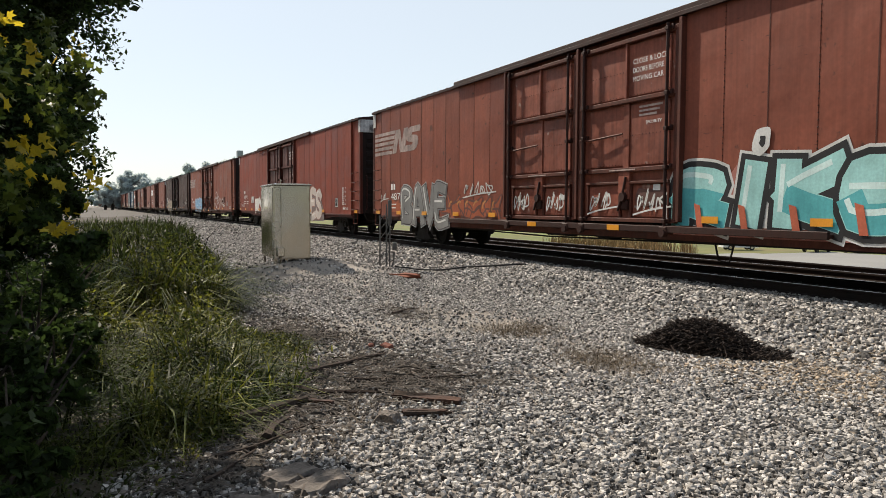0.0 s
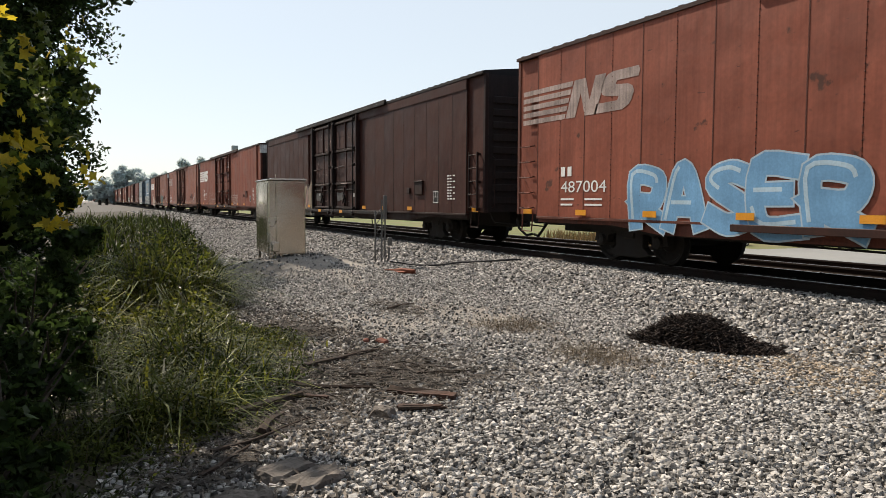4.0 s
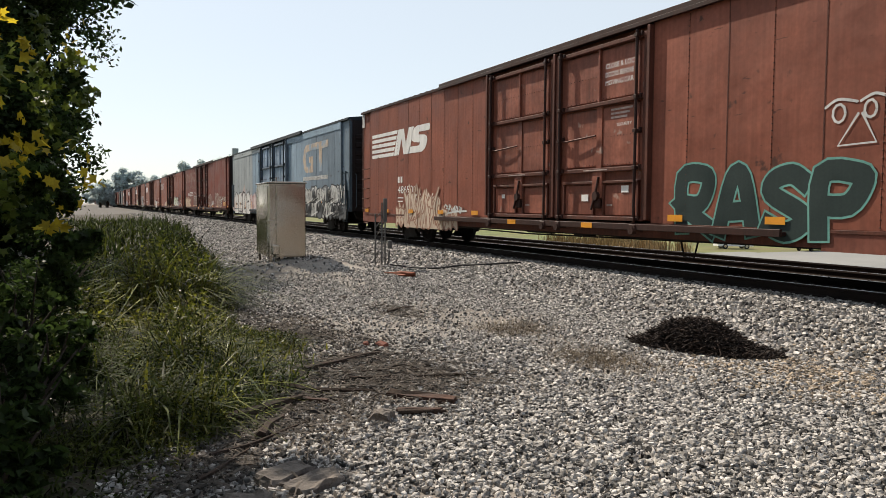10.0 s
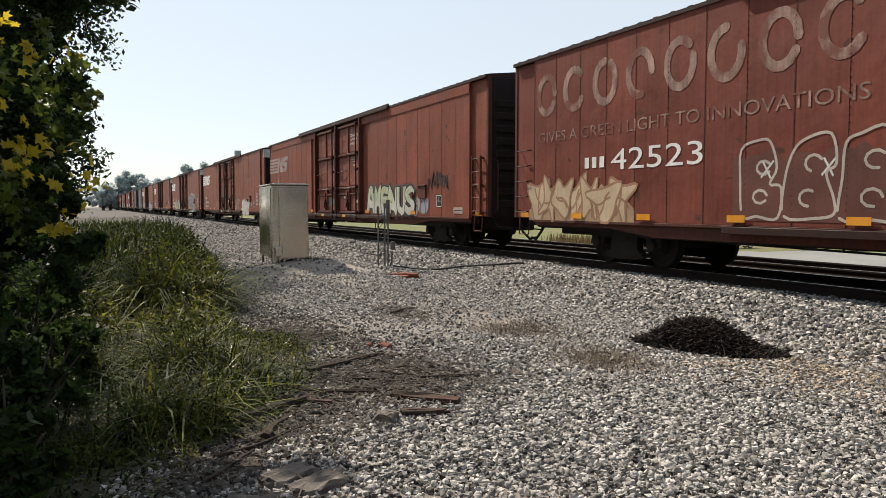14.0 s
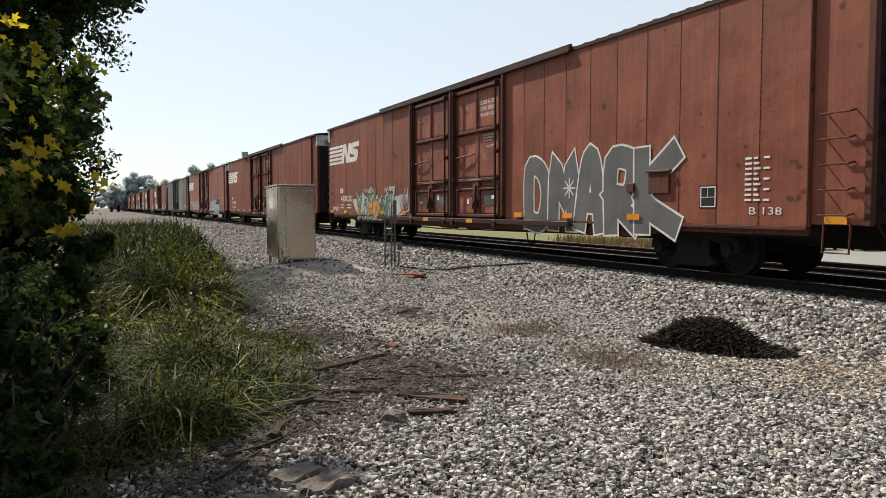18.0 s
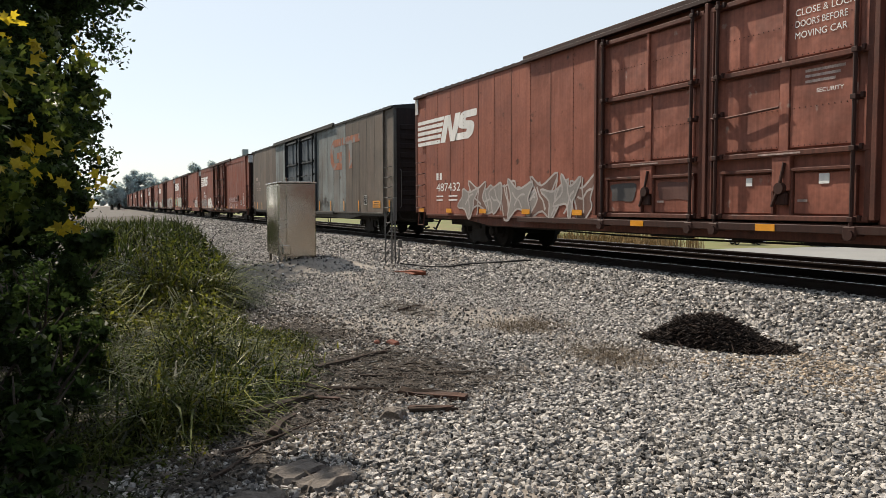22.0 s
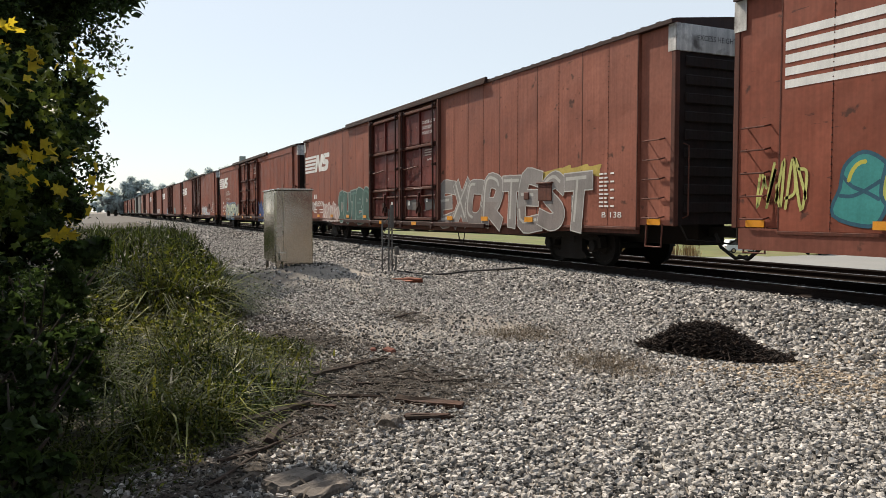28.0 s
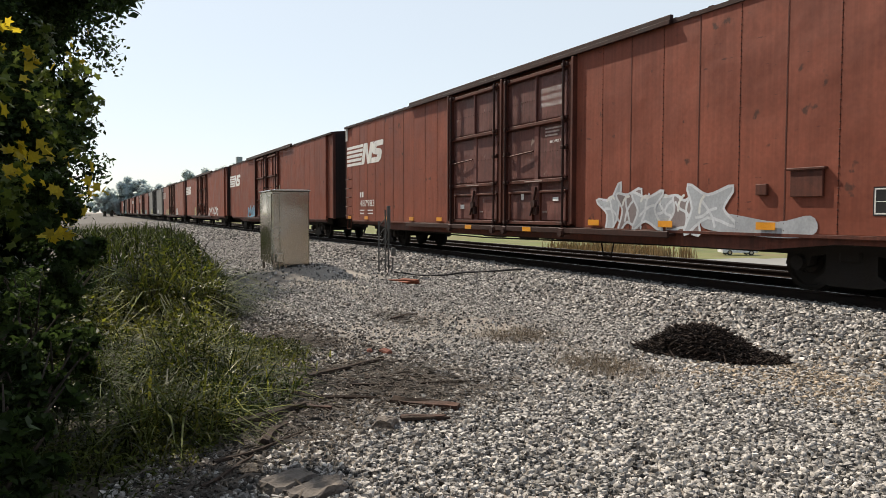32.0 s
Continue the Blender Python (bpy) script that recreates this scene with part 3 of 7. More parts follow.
def make_debris():
    m = thing("plastic_sheet", "crumpled bright orange plastic scrap on the gravel", "litter", at=(-15.15, 6.15, 0.14), turn=20)
    s = Shape()
    s.add([(-0.3, -0.2, 0.02), (0.32, -0.14, 0.05), (0.42, 0.12, 0.10), (-0.06, 0.10, 0.07), (-0.34, 0.05, 0.03), (-0.3, -0.2, -0.05), (0.32, -0.14, -0.05), (0.42, 0.16, -0.05), (-0.06, 0.16, -0.05), (-0.34, 0.05, -0.05), (0.06, 0.02, 0.12)],
          [(0, 1, 10), (1, 2, 10), (2, 3, 10), (3, 4, 10), (4, 0, 10), (0, 5, 6, 1), (1, 6, 7, 2), (2, 7, 8, 3), (3, 8, 9, 4), (4, 9, 5, 0)])
    part("crumpled_sheet", s, M["crate"], m)
    s = Shape()
    s.rod([(-0.42, -0.1, 0.0), (-0.1, -0.28, 0.08), (0.3, -0.2, 0.1), (0.5, 0.05, 0.06)], 0.02)
    part("torn_edge", s, M["crate"], m)
    for x, y, turn, size in ((-8.25, 3.15, 25, 0.15), (-8.4, 3.0, -30, 0.1)):
        s = Shape()
        s.box(-size / 2, size / 2, -size / 3, size / 3, -0.03, size * 0.38, 0.015)
        b = part("broken_brick", s, M["brick"], None, at=(x, y, ground_z(x, y)))
        b.rotation_euler = (0.2, 0.15, radians(turn))
        tagged(b, "broken red brick lying in the gravel", "brick", "broken bricks")
    for x, y, turn, a, b, c in ((-4.46, 1.07, 118, 0.36, 0.2, 0.06), (-4.25, 1.2, 115, 0.34, 0.2, 0.06), (-5.42, 2.08, 40, 0.17, 0.13, 0.08), (-12.7, 4.1, 0, 0.15, 0.12, 0.05), (-4.05, 0.75, 70, 0.3, 0.16, 0.09)):
        bm = bmesh.new()
        bmesh.ops.create_icosphere(bm, subdivisions=3, radius=1.0)
        for vert in bm.verts:
            p = Vector((max(min(vert.co.x, 0.72), -0.72) / 0.72 * a / 2, max(min(vert.co.y, 0.7), -0.7) / 0.7 * b / 2, max(min(vert.co.z, 0.6), -0.6) / 0.6 * c))
            vert.co = p + 0.028 * noise.noise_vector(p * 9 + Vector((x * 3, y * 3, 0))) + 0.022 * noise.noise_vector(p * 34)
        me = bpy.data.meshes.new("concrete_chunk")
        bm.to_mesh(me)
        bm.free()
        me.materials.append(M["slab"])
        o = part("concrete_chunk", me, None, None, at=(x, y, ground_z(x, y)))
        o.rotation_euler = (0.05, -0.06, radians(turn))
        tagged(o, "dusty broken concrete chunk half sunk in the gravel", "concrete chunk", "concrete chunks")
    for pts, r in (([(-7.25, 1.97, 0.08), (-7.55, 2.35, 0.1), (-7.75, 2.95, 0.05)], 0.04), ([(-6.77, 1.6, 0.08), (-6.5, 1.9, 0.08), (-6.25, 2.25, 0.04)], 0.04),
                   ([(-6.15, 2.38, 0.06), (-5.95, 2.52, 0.06), (-5.72, 2.84, 0.05)], 0.055), ([(-5.52, 2.3, 0.05), (-5.44, 2.44, 0.05), (-5.36, 2.6, 0.04)], 0.028),
                   ([(-5.8, 0.95, 0.1), (-5.95, 1.27, 0.1), (-6.2, 1.62, 0.08)], 0.07), ([(-5.3, 1.08, 0.06), (-5.5, 1.2, 0.08), (-5.7, 1.35, 0.06)], 0.055),
                   ([(-6.9, 2.3, 0.04), (-6.75, 2.7, 0.06), (-6.5, 3.3, 0.04)], 0.018), ([(-7.1, 2.5, 0.04), (-7.0, 2.9, 0.07), (-6.75, 3.2, 0.04)], 0.015), ([(-5.0, 0.7, 0.05), (-5.2, 1.0, 0.08), (-5.5, 1.5, 0.05)], 0.018),
                   ([(-4.6, 0.55, 0.05), (-4.75, 0.8, 0.08), (-5.1, 0.95, 0.05)], 0.02), ([(-10.8, 4.15, 0.05), (-11.0, 4.4, 0.08), (-11.1, 4.75, 0.05)], 0.03)):
        s = Shape()
        k = [Vector(p) for p in pts]
        line = []
        for i in range(9):
            t = i / 8
            p = (k[0] * (1 - t) + k[1] * t) * (1 - t) + (k[1] * (1 - t) + k[2] * t) * t
            q = p + 0.11 * noise.noise_vector(p * 2.2)
            line.append((q.x, q.y, ground_z(q.x, q.y) + 0.03 + 0.3 * max(p.z - 0.04, 0)))
        s.rod(line, [r * 0.85 * (1 - 0.07 * i) for i in range(9)], 6)
        tagged(part("stick", s, M["stick"], None), "dry weathered stick lying on the gravel", "stick", "fallen sticks")


make_debris()
M["plank"] = material("rotting red-brown board", (0.075, 0.042, 0.031), 0.9, scale=6, vary=0.5, bump=0.8, fine=40, streak=0.4)


def make_plank(x, y, turn, length, width, label):
    """A rotten board with a broken end, half sunk in the dirt."""
    r = random.Random(int(x * 100))
    n = 7
    top = [(-length / 2 + length * i / (n - 1), width / 2 * r.uniform(0.6, 1.1)) for i in range(n)]
    low = [(a + r.uniform(-0.03, 0.03), -width / 2 * r.uniform(0.6, 1.1)) for a, _ in top]
    ring = low + top[::-1]
    m = len(ring)
    s = Shape().add([(a, b, -0.03) for a, b in ring] + [(a, b, 0.022 + 0.012 * r.random()) for a, b in ring],
                    [tuple(range(m, 2 * m))] + [(i, (i + 1) % m, (i + 1) % m + m, i + m) for i in range(m)])
    o = part("broken_plank", s, M["plank"], None, at=(x, y, ground_z(x, y) + 0.02))
    o.rotation_euler = (0.04, -0.03, radians(turn))
    tagged(o, label, "plank", "broken planks")


make_plank(-5.86, 2.6, 42, 0.62, 0.11, "rotten red-brown board half sunk in the dirt")
make_plank(-5.47, 2.42, 58, 0.36, 0.05, "thin dark broken lath lying on the dirt")
make_plank(-6.15, 1.72, 40, 0.3, 0.07, "short grey-brown broken board in the gravel")


def make_spike_pile():
    """A heap of discarded rusty spikes."""
    rng = random.Random(4)
    heap = thing("spike_pile", "heap of dark rusty discarded track spikes on the gravel", "scrap pile", at=(-6.57, 6.53, 0.02), turn=26)
    s = Shape()
    n, rings = 26, 6

    def height(x):
        """The crest along the heap: a steep end, a rounded top and a long low tail."""
        return 0.30 * ramp(x, -0.86, -0.42) * (1 - 0.85 * ramp(x, 0.0, 0.72))

    prof = (1.0, 0.85, 0.62, 0.38, 0.18, 0.0)
    s.add([(0.82 * r * math.cos(k * math.tau / n), 0.40 * r * math.sin(k * math.tau / n), height(0.82 * r * math.cos(k * math.tau / n)) * (1 - r * r) ** 0.8 - 0.02) for r in prof for k in range(n)],
          [(i * n + k, i * n + (k + 1) % n, (i + 1) * n + (k + 1) % n, (i + 1) * n + k) for i in range(rings - 1) for k in range(n)])
    part("packed_core", s, M["tie_rust"], heap, smooth=True)
    s = Shape()
    for i in range(2300):
        r = rng.random() ** 0.6 * 1.06
        a = rng.random() * math.tau
        x, y = 0.84 * r * math.cos(a), 0.41 * r * math.sin(a) * rng.uniform(0.9, 1.1)
        z = height(x) * max(0.0, 1 - r * r) ** 0.8 + 0.01 + rng.random() * 0.035
        t, e, h = rng.random() * math.tau, rng.uniform(-0.5, 0.6), rng.uniform(0.05, 0.085)
        d = Vector((math.cos(t) * math.cos(e), math.sin(t) * math.cos(e), math.sin(e))) * h
        s.rod([Vector((x, y, z)) - d, Vector((x, y, z)) + d], rng.uniform(0.006, 0.010), 4)
    o = part("loose_scrap", s, M["tie_rust"], heap)
    o["kind"] = "stuff"


make_spike_pile()


# ---- the train: 86-foot high-cube boxcars ----
HALF, FACE = 13.35, -1.5         # half length of a body, near face of its side panels
Z0, Z1 = 0.92, 4.70              # panel foot and eave over the rail
PANEL = 0.92
TRUCK_X = 9.55
WHEELSETS = []


def rivet_strip(h, seam=True):
    """A lap joint with its row of rivet heads, or the rivet heads alone."""
    s = Shape()
    if seam:
        s.box(-0.012, 0.012, FACE - 0.004, FACE + 0.01, Z0, Z0 + h)
    k = int(h / 0.105)
    for i in range(k):
        z = Z0 + 0.05 + i * 0.105
        r = 0.015 if seam else 0.019
        s.add([(-r, FACE - 0.004, z), (0, FACE - 0.004, z - r), (r, FACE - 0.004, z), (0, FACE - 0.004, z + r), (0, FACE - 0.014, z)], [(0, 1, 4), (1, 2, 4), (2, 3, 4), (3, 0, 4)])
    return s


def wheelset_mesh():
    s = Shape()
    for y in (-0.7525, 0.7525):
        o = -1 if y < 0 else 1
        s.disc((0, y, 0), "y", [(-0.07 * o, 0.12), (-0.07 * o, 0.485), (-0.04 * o, 0.485), (-0.035 * o, 0.457), (0.065 * o, 0.45), (0.065 * o, 0.39), (0.03 * o, 0.36), (0.02 * o, 0.2), (0.06 * o, 0.16), (0.06 * o, 0.09)], 26)
        for k in range(3):
            a = k * math.tau / 3
            s.box(0.25 * math.cos(a) - 0.03, 0.25 * math.cos(a) + 0.03, y + 0.02 * o - 0.012, y + 0.02 * o + 0.022, 0.25 * math.sin(a) - 0.03, 0.25 * math.sin(a) + 0.03)
    s.disc((0, 0, 0), "y", [(-1.05, 0.075), (1.05, 0.075)], 12)
    return s.mesh("wheelset", M["iron"])


def side_frame_mesh(y):
    s = Shape()
    o = -1 if y < 0 else 1
    top = [(-1.15, 0.42), (-1.1, 0.66), (-0.75, 0.72), (-0.4, 0.86), (0.4, 0.86), (0.75, 0.72), (1.1, 0.66), (1.15, 0.42), (0.72, 0.42), (0.68, 0.56), (0.42, 0.62), (0.42, 0.34), (0.62, 0.2), (0.36, 0.13), (-0.36, 0.13), (-0.62, 0.2), (-0.42, 0.34), (-0.42, 0.62), (-0.68, 0.56), (-0.72, 0.42)]
    pts = top[::-1]
    s.slab(pts, y - 0.08, y + 0.08)
    for x in (-0.89, 0.89):
        s.disc((x, y + 0.06 * o, 0.457), "y", [(0, 0.13), (0.09 * o, 0.12), (0.1 * o, 0.06)], 12)
    for x in (-0.24, -0.08, 0.08, 0.24):
        for k in range(5):
            s.disc((x, y, 0.34 + k * 0.058), "z", [(0, 0.07), (0.03, 0.075), (0.045, 0.06)], 8)
    return s.mesh("side_frame", M["iron"])


def add_truck(car, x, fine):
    s = Shape()
    s.box(x - 0.18, x + 0.18, -1.1, 1.1, 0.5, 0.74, 0.03)
    s.disc((x, 0, 0.72), "z", [(0, 0.2), (0.12, 0.2)], 12)
    truck = part("truck", s, M["iron"], car, "brake-dust black cast steel truck")
    truck.location = (0, 0, 0)
    for y in (-0.98, 0.98) if fine else (-0.98,):
        part("side_frame", SHARED["frame_near"] if y < 0 else SHARED["frame_far"], None, truck, at=(x, 0, 0))
    for dx in (-0.89, 0.89):
        w = part("wheelset", SHARED["wheelset"], None, truck)
        w.matrix_parent_inverse = Matrix.Translation((x + dx, 0, 0.457))
        WHEELSETS.append(w)
    if fine:
        b = Shape()
        for dx in (-0.4, 0.4):
            b.box(x + dx - 0.04, x + dx + 0.04, -0.85, 0.85, 0.4, 0.5, 0.01)
        part("brake_beam", b, M["iron"], truck)


def add_door(car, x0, x1, fine):
    """A plug door: one wide pressed sheet above, two with a flat rib below it, and the latch pockets at the foot."""
    z0, z1 = 0.95, 4.56
    s = Shape()
    s.box(x0, x1, -1.462, -1.40, z0, z1)
    door = part("door", s, M["door"], car, "ribbed steel plug door in dull boxcar paint")
    mid = (x0 + x1) / 2
    for a, b, cols in ((z0 + 1.08, z0 + 2.36, ((x0 + 0.3, mid - 0.09), (mid + 0.09, x1 - 0.3))), (z0 + 2.44, z1 - 0.07, ((x0 + 0.3, mid - 0.02), (mid + 0.02, x1 - 0.3)))):
        for c, d in cols:
            part("pressed_panel", Shape().box(c, d, -1.495, -1.455, a + 0.03, b - 0.03, 0.02), M["door"], door)
            if fine:
                r = Shape()
                for i in range(int((d - c) / 0.1)):
                    x = c + 0.08 + i * 0.1
                    for z in (a + 0.07, (a + b) / 2):
                        r.add([(x - 0.013, -1.495, z), (x, -1.495, z - 0.013), (x + 0.013, -1.495, z), (x, -1.495, z + 0.013), (x, -1.506, z)], [(0, 1, 4), (1, 2, 4), (2, 3, 4), (3, 0, 4)])
                part("rivet_row", r, M["rivet"], door)["kind"] = "stuff"
    part("flat_rib", Shape().box(mid - 0.09, mid + 0.09, -1.515, -1.46, z0 + 1.08, z0 + 2.36, 0.006), M["door"], door)
    part("flat_rib", Shape().box(mid - 0.03, mid + 0.03, -1.55, -1.46, z0 + 2.44, z1 - 0.08, 0.006), M["door"], door)
    for c, d in ((x0 + 0.3, mid - 0.2), (mid + 0.2, x1 - 0.3)):
        part("latch_pocket", Shape().box(c, d, -1.49, -1.455, z0 + 0.1, z0 + 0.74, 0.015), M["door"], door)
        p = Shape()
        p.box(c - 0.05, c, -1.53, -1.46, z0 + 0.1, z0 + 0.76, 0.006)
        p.box(d, d + 0.05, -1.53, -1.46, z0 + 0.1, z0 + 0.76, 0.006)
        p.box(c - 0.05, d + 0.05, -1.55, -1.46, z0 + 0.76, z0 + 0.81, 0.006)
        part("pocket_frame", p, M["frame"], door)
    for z in (z0, z0 + 1.0, z0 + 2.36, z1 - 0.08):
        p = Shape()
        p.box(x0 + 0.02, x1 - 0.02, -1.585, -1.46, z, z + 0.08, 0.008)
        part("crossbar", p, M["frame"], door)
    for x in (x0, x1 - 0.1):
        part("upright", Shape().box(x, x + 0.1, -1.58, -1.46, z0 + 0.03, z1 - 0.03, 0.008), M["frame"], door)
    for x in (x0 + 0.24, x1 - 0.24):
        p = Shape()
        p.rod([(x, -1.635, z0 - 0.1), (x, -1.635, z1 + 0.06)], 0.03, 8)
        for z in (z0 + 0.04, z0 + 1.04, z0 + 1.75, z0 + 2.4, z1 - 0.04):
            p.box(x - 0.045, x + 0.045, -1.675, -1.5, z - 0.035, z + 0.035, 0.006)
            p.box(x + 0.07, x + 0.12, -1.62, -1.56, z - 0.02, z + 0.06, 0.006)
        part("lock_rod", p, M["frame"], door, "dark vertical door locking rod")
    p = Shape()
    p.rod([(x0 + 0.06, -1.58, z0 + 1.72), (x0 + 0.5, -1.6, z0 + 1.7), (mid - 0.06, -1.56, z0 + 1.76)], 0.02)
    part("hand_bar", p, M["frame"], door)
    part("gear_plate", Shape().box(mid - 0.17, mid + 0.17, -1.56, -1.46, z0 + 0.46, z0 + 1.02, 0.01), M["door"], door, "flat plate that carries the door lever")
    p = Shape()
    p.rod([(mid + 0.08, -1.575, z0 + 0.9), (mid + 0.02, -1.6, z0 + 0.55), (mid - 0.12, -1.6, z0 + 0.22)], 0.026)
    p.disc((mid + 0.02, -1.6, z0 + 0.5), "y", [(-0.03, 0.09), (0.04, 0.1)], 10)
    p.box(mid - 0.08, mid + 0.13, -1.58, -1.5, z0 + 0.24, z0 + 0.44, 0.02)
    part("door_gear", p, M["frame"], door, "door operating lever and gear")
    if fine:
        for x in (x0 + 0.24, x1 - 0.24):
            p = Shape()
            p.box(x - 0.1, x + 0.1, -1.68, -1.46, z0 - 0.2, z0 - 0.06, 0.015)
            p.disc((x, -1.66, z0 - 0.18), "y", [(-0.05, 0.08), (0.05, 0.08)], 10)
            part("roller", p, M["frame"], door, "door roller on the lower track")
    return door


def make_car(fine, ladder):
    """One boxcar. ladder: side ladders in place of single grab irons. Far cars, which never come near, have fewer parts."""
    car = thing("boxcar", "weathered brown 86-foot high-cube boxcar on the rails", "boxcar", "boxcars of the train")
    # shell, roof, ends
    s = Shape()
    s.box(-HALF, HALF, -1.40, 1.42, 0.98, 4.70)
    part("body", s, M["paint"], car)
    s = Shape()
    n = 12 if fine else 4
    prof = [(-1.53, 4.70), (-1.53, 4.775), (-1.40, 4.80), (0, 4.96), (1.40, 4.80), (1.53, 4.775), (1.53, 4.70)]
    k = len(prof)
    s.add([(x, y, z) for x in (-HALF - 0.02, HALF + 0.02) for y, z in prof], [(i, i + k, (i + 1) % k + k, (i + 1) % k) for i in range(k)] + [tuple(range(k)), tuple(range(2 * k - 1, k - 1, -1))])
    step = 0.45 if fine else 1.8
    for i in range(int(2 * HALF / step)):
        x = -HALF + 0.2 + i * step
        s.add([(x - 0.05, -1.5, 4.785), (x + 0.05, -1.5, 4.785), (x + 0.05, 0, 4.985), (x - 0.05, 0, 4.985), (x - 0.05, -1.5, 4.80), (x + 0.05, -1.5, 4.80), (x + 0.05, 0, 5.0), (x - 0.05, 0, 5.0)],
              [(4, 5, 6, 7), (0, 1, 5, 4), (0, 4, 7, 3), (1, 2, 6, 5)])
    part("roof", s, M["frame"], car, "low pitched steel roof with cross seams")
    for sx in (-1, 1):
        s = Shape()
        s.box(sx * HALF - 0.005, sx * (HALF + 0.02), -1.40, 1.40, 0.98, 4.7) if sx > 0 else s.box(-HALF - 0.02, -HALF + 0.005, -1.40, 1.40, 0.98, 4.7)
        end = part("end_wall", s, M["end_shade"], car)
        for i in range(9 if fine and sx > 0 else 0):
            part("end_rib", SHARED["end_rib"], None, end, at=(0, 0, 1.2 + i * 0.34))
        for y in (-1.43, 1.36):
            s = Shape()
            a, b = sorted((sx * (HALF - 0.06), sx * (HALF + 0.05)))
            s.box(a, b, y - 0.02, y + 0.09, 0.95, 4.72, 0.008)
            part("corner_post", s, M["frame"], car)
    # near side
    if fine:
        for sx in (-1, 1):
            for i in range(10):
                x = 3.2 + i * PANEL
                lo = x if sx > 0 else -x - PANEL
                part("side_panel", SHARED["panel"], None, car, at=(lo, 0.06 if ladder and i == 0 else 0, 0))
            for i in range(1 if ladder else 0, 11):
                part("rivet_strip", SHARED["strip" if i % 2 == 0 else "strip_thin"], None, car, at=(sx * (3.2 + i * PANEL), 0, 0))
    else:
        for sx in (-1, 1):
            for i in range(10):
                x = 3.2 + i * PANEL
                part("side_panel", SHARED["panel"], None, car, at=(x if sx > 0 else -x - PANEL, 0, 0))
    if ladder:
        for a, b in ((-12.4, -3.2), (3.2, 12.4)):
            f = Shape().box(a, b, FACE - 0.02, FACE + 0.01, 4.40, 4.69, 0.006)
            for i in range(int((b - a) / 0.13)):
                x, z, r = a + 0.08 + i * 0.13, 4.43, 0.014
                f.add([(x - r, FACE - 0.02, z), (x, FACE - 0.02, z - r), (x + r, FACE - 0.02, z), (x, FACE - 0.02, z + r), (x, FACE - 0.032, z)], [(0, 1, 4), (1, 2, 4), (2, 3, 4), (3, 0, 4)])
            part("fascia", f, M["paint"], car, "riveted top plate below the roof")
    s = Shape()
    s.box(-HALF, HALF, 1.42, 1.48, 0.98, 4.7)
    part("far_side", s, M["paint"], car)
    s = Shape()
    s.box(-12.4, 12.4, FACE - 0.012, -1.39, 0.865, 0.918, 0.004)
    s.slab([(-12.4, 0.78), (-9.6, 0.78), (-8.2, 0.64), (8.2, 0.64), (9.6, 0.78), (12.4, 0.78), (12.4, 0.865), (-12.4, 0.865)], -1.45, -1.41)
    part("side_sill", s, M["frame"], car, "grimy side sill")
    s = Shape()
    s.slab([(-12.4, 0.72), (-10.9, 0.72), (-8.6, 0.60), (8.6, 0.60), (10.9, 0.72), (12.4, 0.72), (12.4, 0.95), (-12.4, 0.95)], -1.2, -1.16)
    part("belly_sill", s, M["iron"], car)
    s = Shape()
    s.box(-6.2, 6.2, -1.58, -1.50, 4.70, 4.86, 0.012)
    s.box(-6.2, 6.2, -1.61, -1.575, 4.68, 4.76, 0.006)
    part("upper_door_track", s, M["frame"], car, "dark overhead door track")
    s = Shape()
    s.box(-6.3, 6.3, -1.60, -1.45, 0.80, 0.86, 0.008)
    s.box(-6.3, 6.3, -1.66, -1.60, 0.78, 0.90, 0.008)
    part("lower_door_track", s, M["frame"], car, "dark lower door track")
    for x in (-3.2, -0.04, 3.12):
        part("door_post", Shape().box(x, x + 0.08, -1.61, -1.40, 0.98, 4.66, 0.008), M["frame"], car)
    add_door(car, -3.11, -0.06, fine)
    add_door(car, 0.06, 3.11, fine)
    # underframe
    s = Shape()
    s.box(-12.9, 12.9, -0.35, 0.35, 0.55, 0.98, 0.02)
    for x in (-7, -4.6, -2.3, 0, 2.3, 4.6, 7):
        s.box(x - 0.08, x + 0.08, -1.40, 1.40, 0.66, 0.98, 0.01)
    for x in (-TRUCK_X, TRUCK_X):
        s.box(x - 0.25, x + 0.25, -1.36, 1.36, 0.76, 0.98, 0.02)
    part("underframe", s, M["iron"], car, "grimy black underframe")
    if fine:
        s = Shape()
        s.disc((-1.6, -0.85, 0.7), "x", [(-0.55, 0.15), (0.55, 0.15)], 14)
        s.disc((2.6, -0.8, 0.72), "x", [(-0.3, 0.17), (0.3, 0.17)], 14)
        s.box(0.2, 0.6, -1.15, -0.75, 0.56, 0.82, 0.03)
        s.rod([(-8, -0.9, 0.6), (-2.2, -0.9, 0.52), (0.2, -0.95, 0.55), (8, -0.7, 0.62)], 0.02)
        s.rod([(3.6, -1.1, 0.62), (3.7, -1.1, 0.3), (3.95, -1.1, 0.28), (4.05, -1.1, 0.62)], 0.018)
        part("brake_gear", s, M["iron"], car, "black brake reservoir, valve and rods")
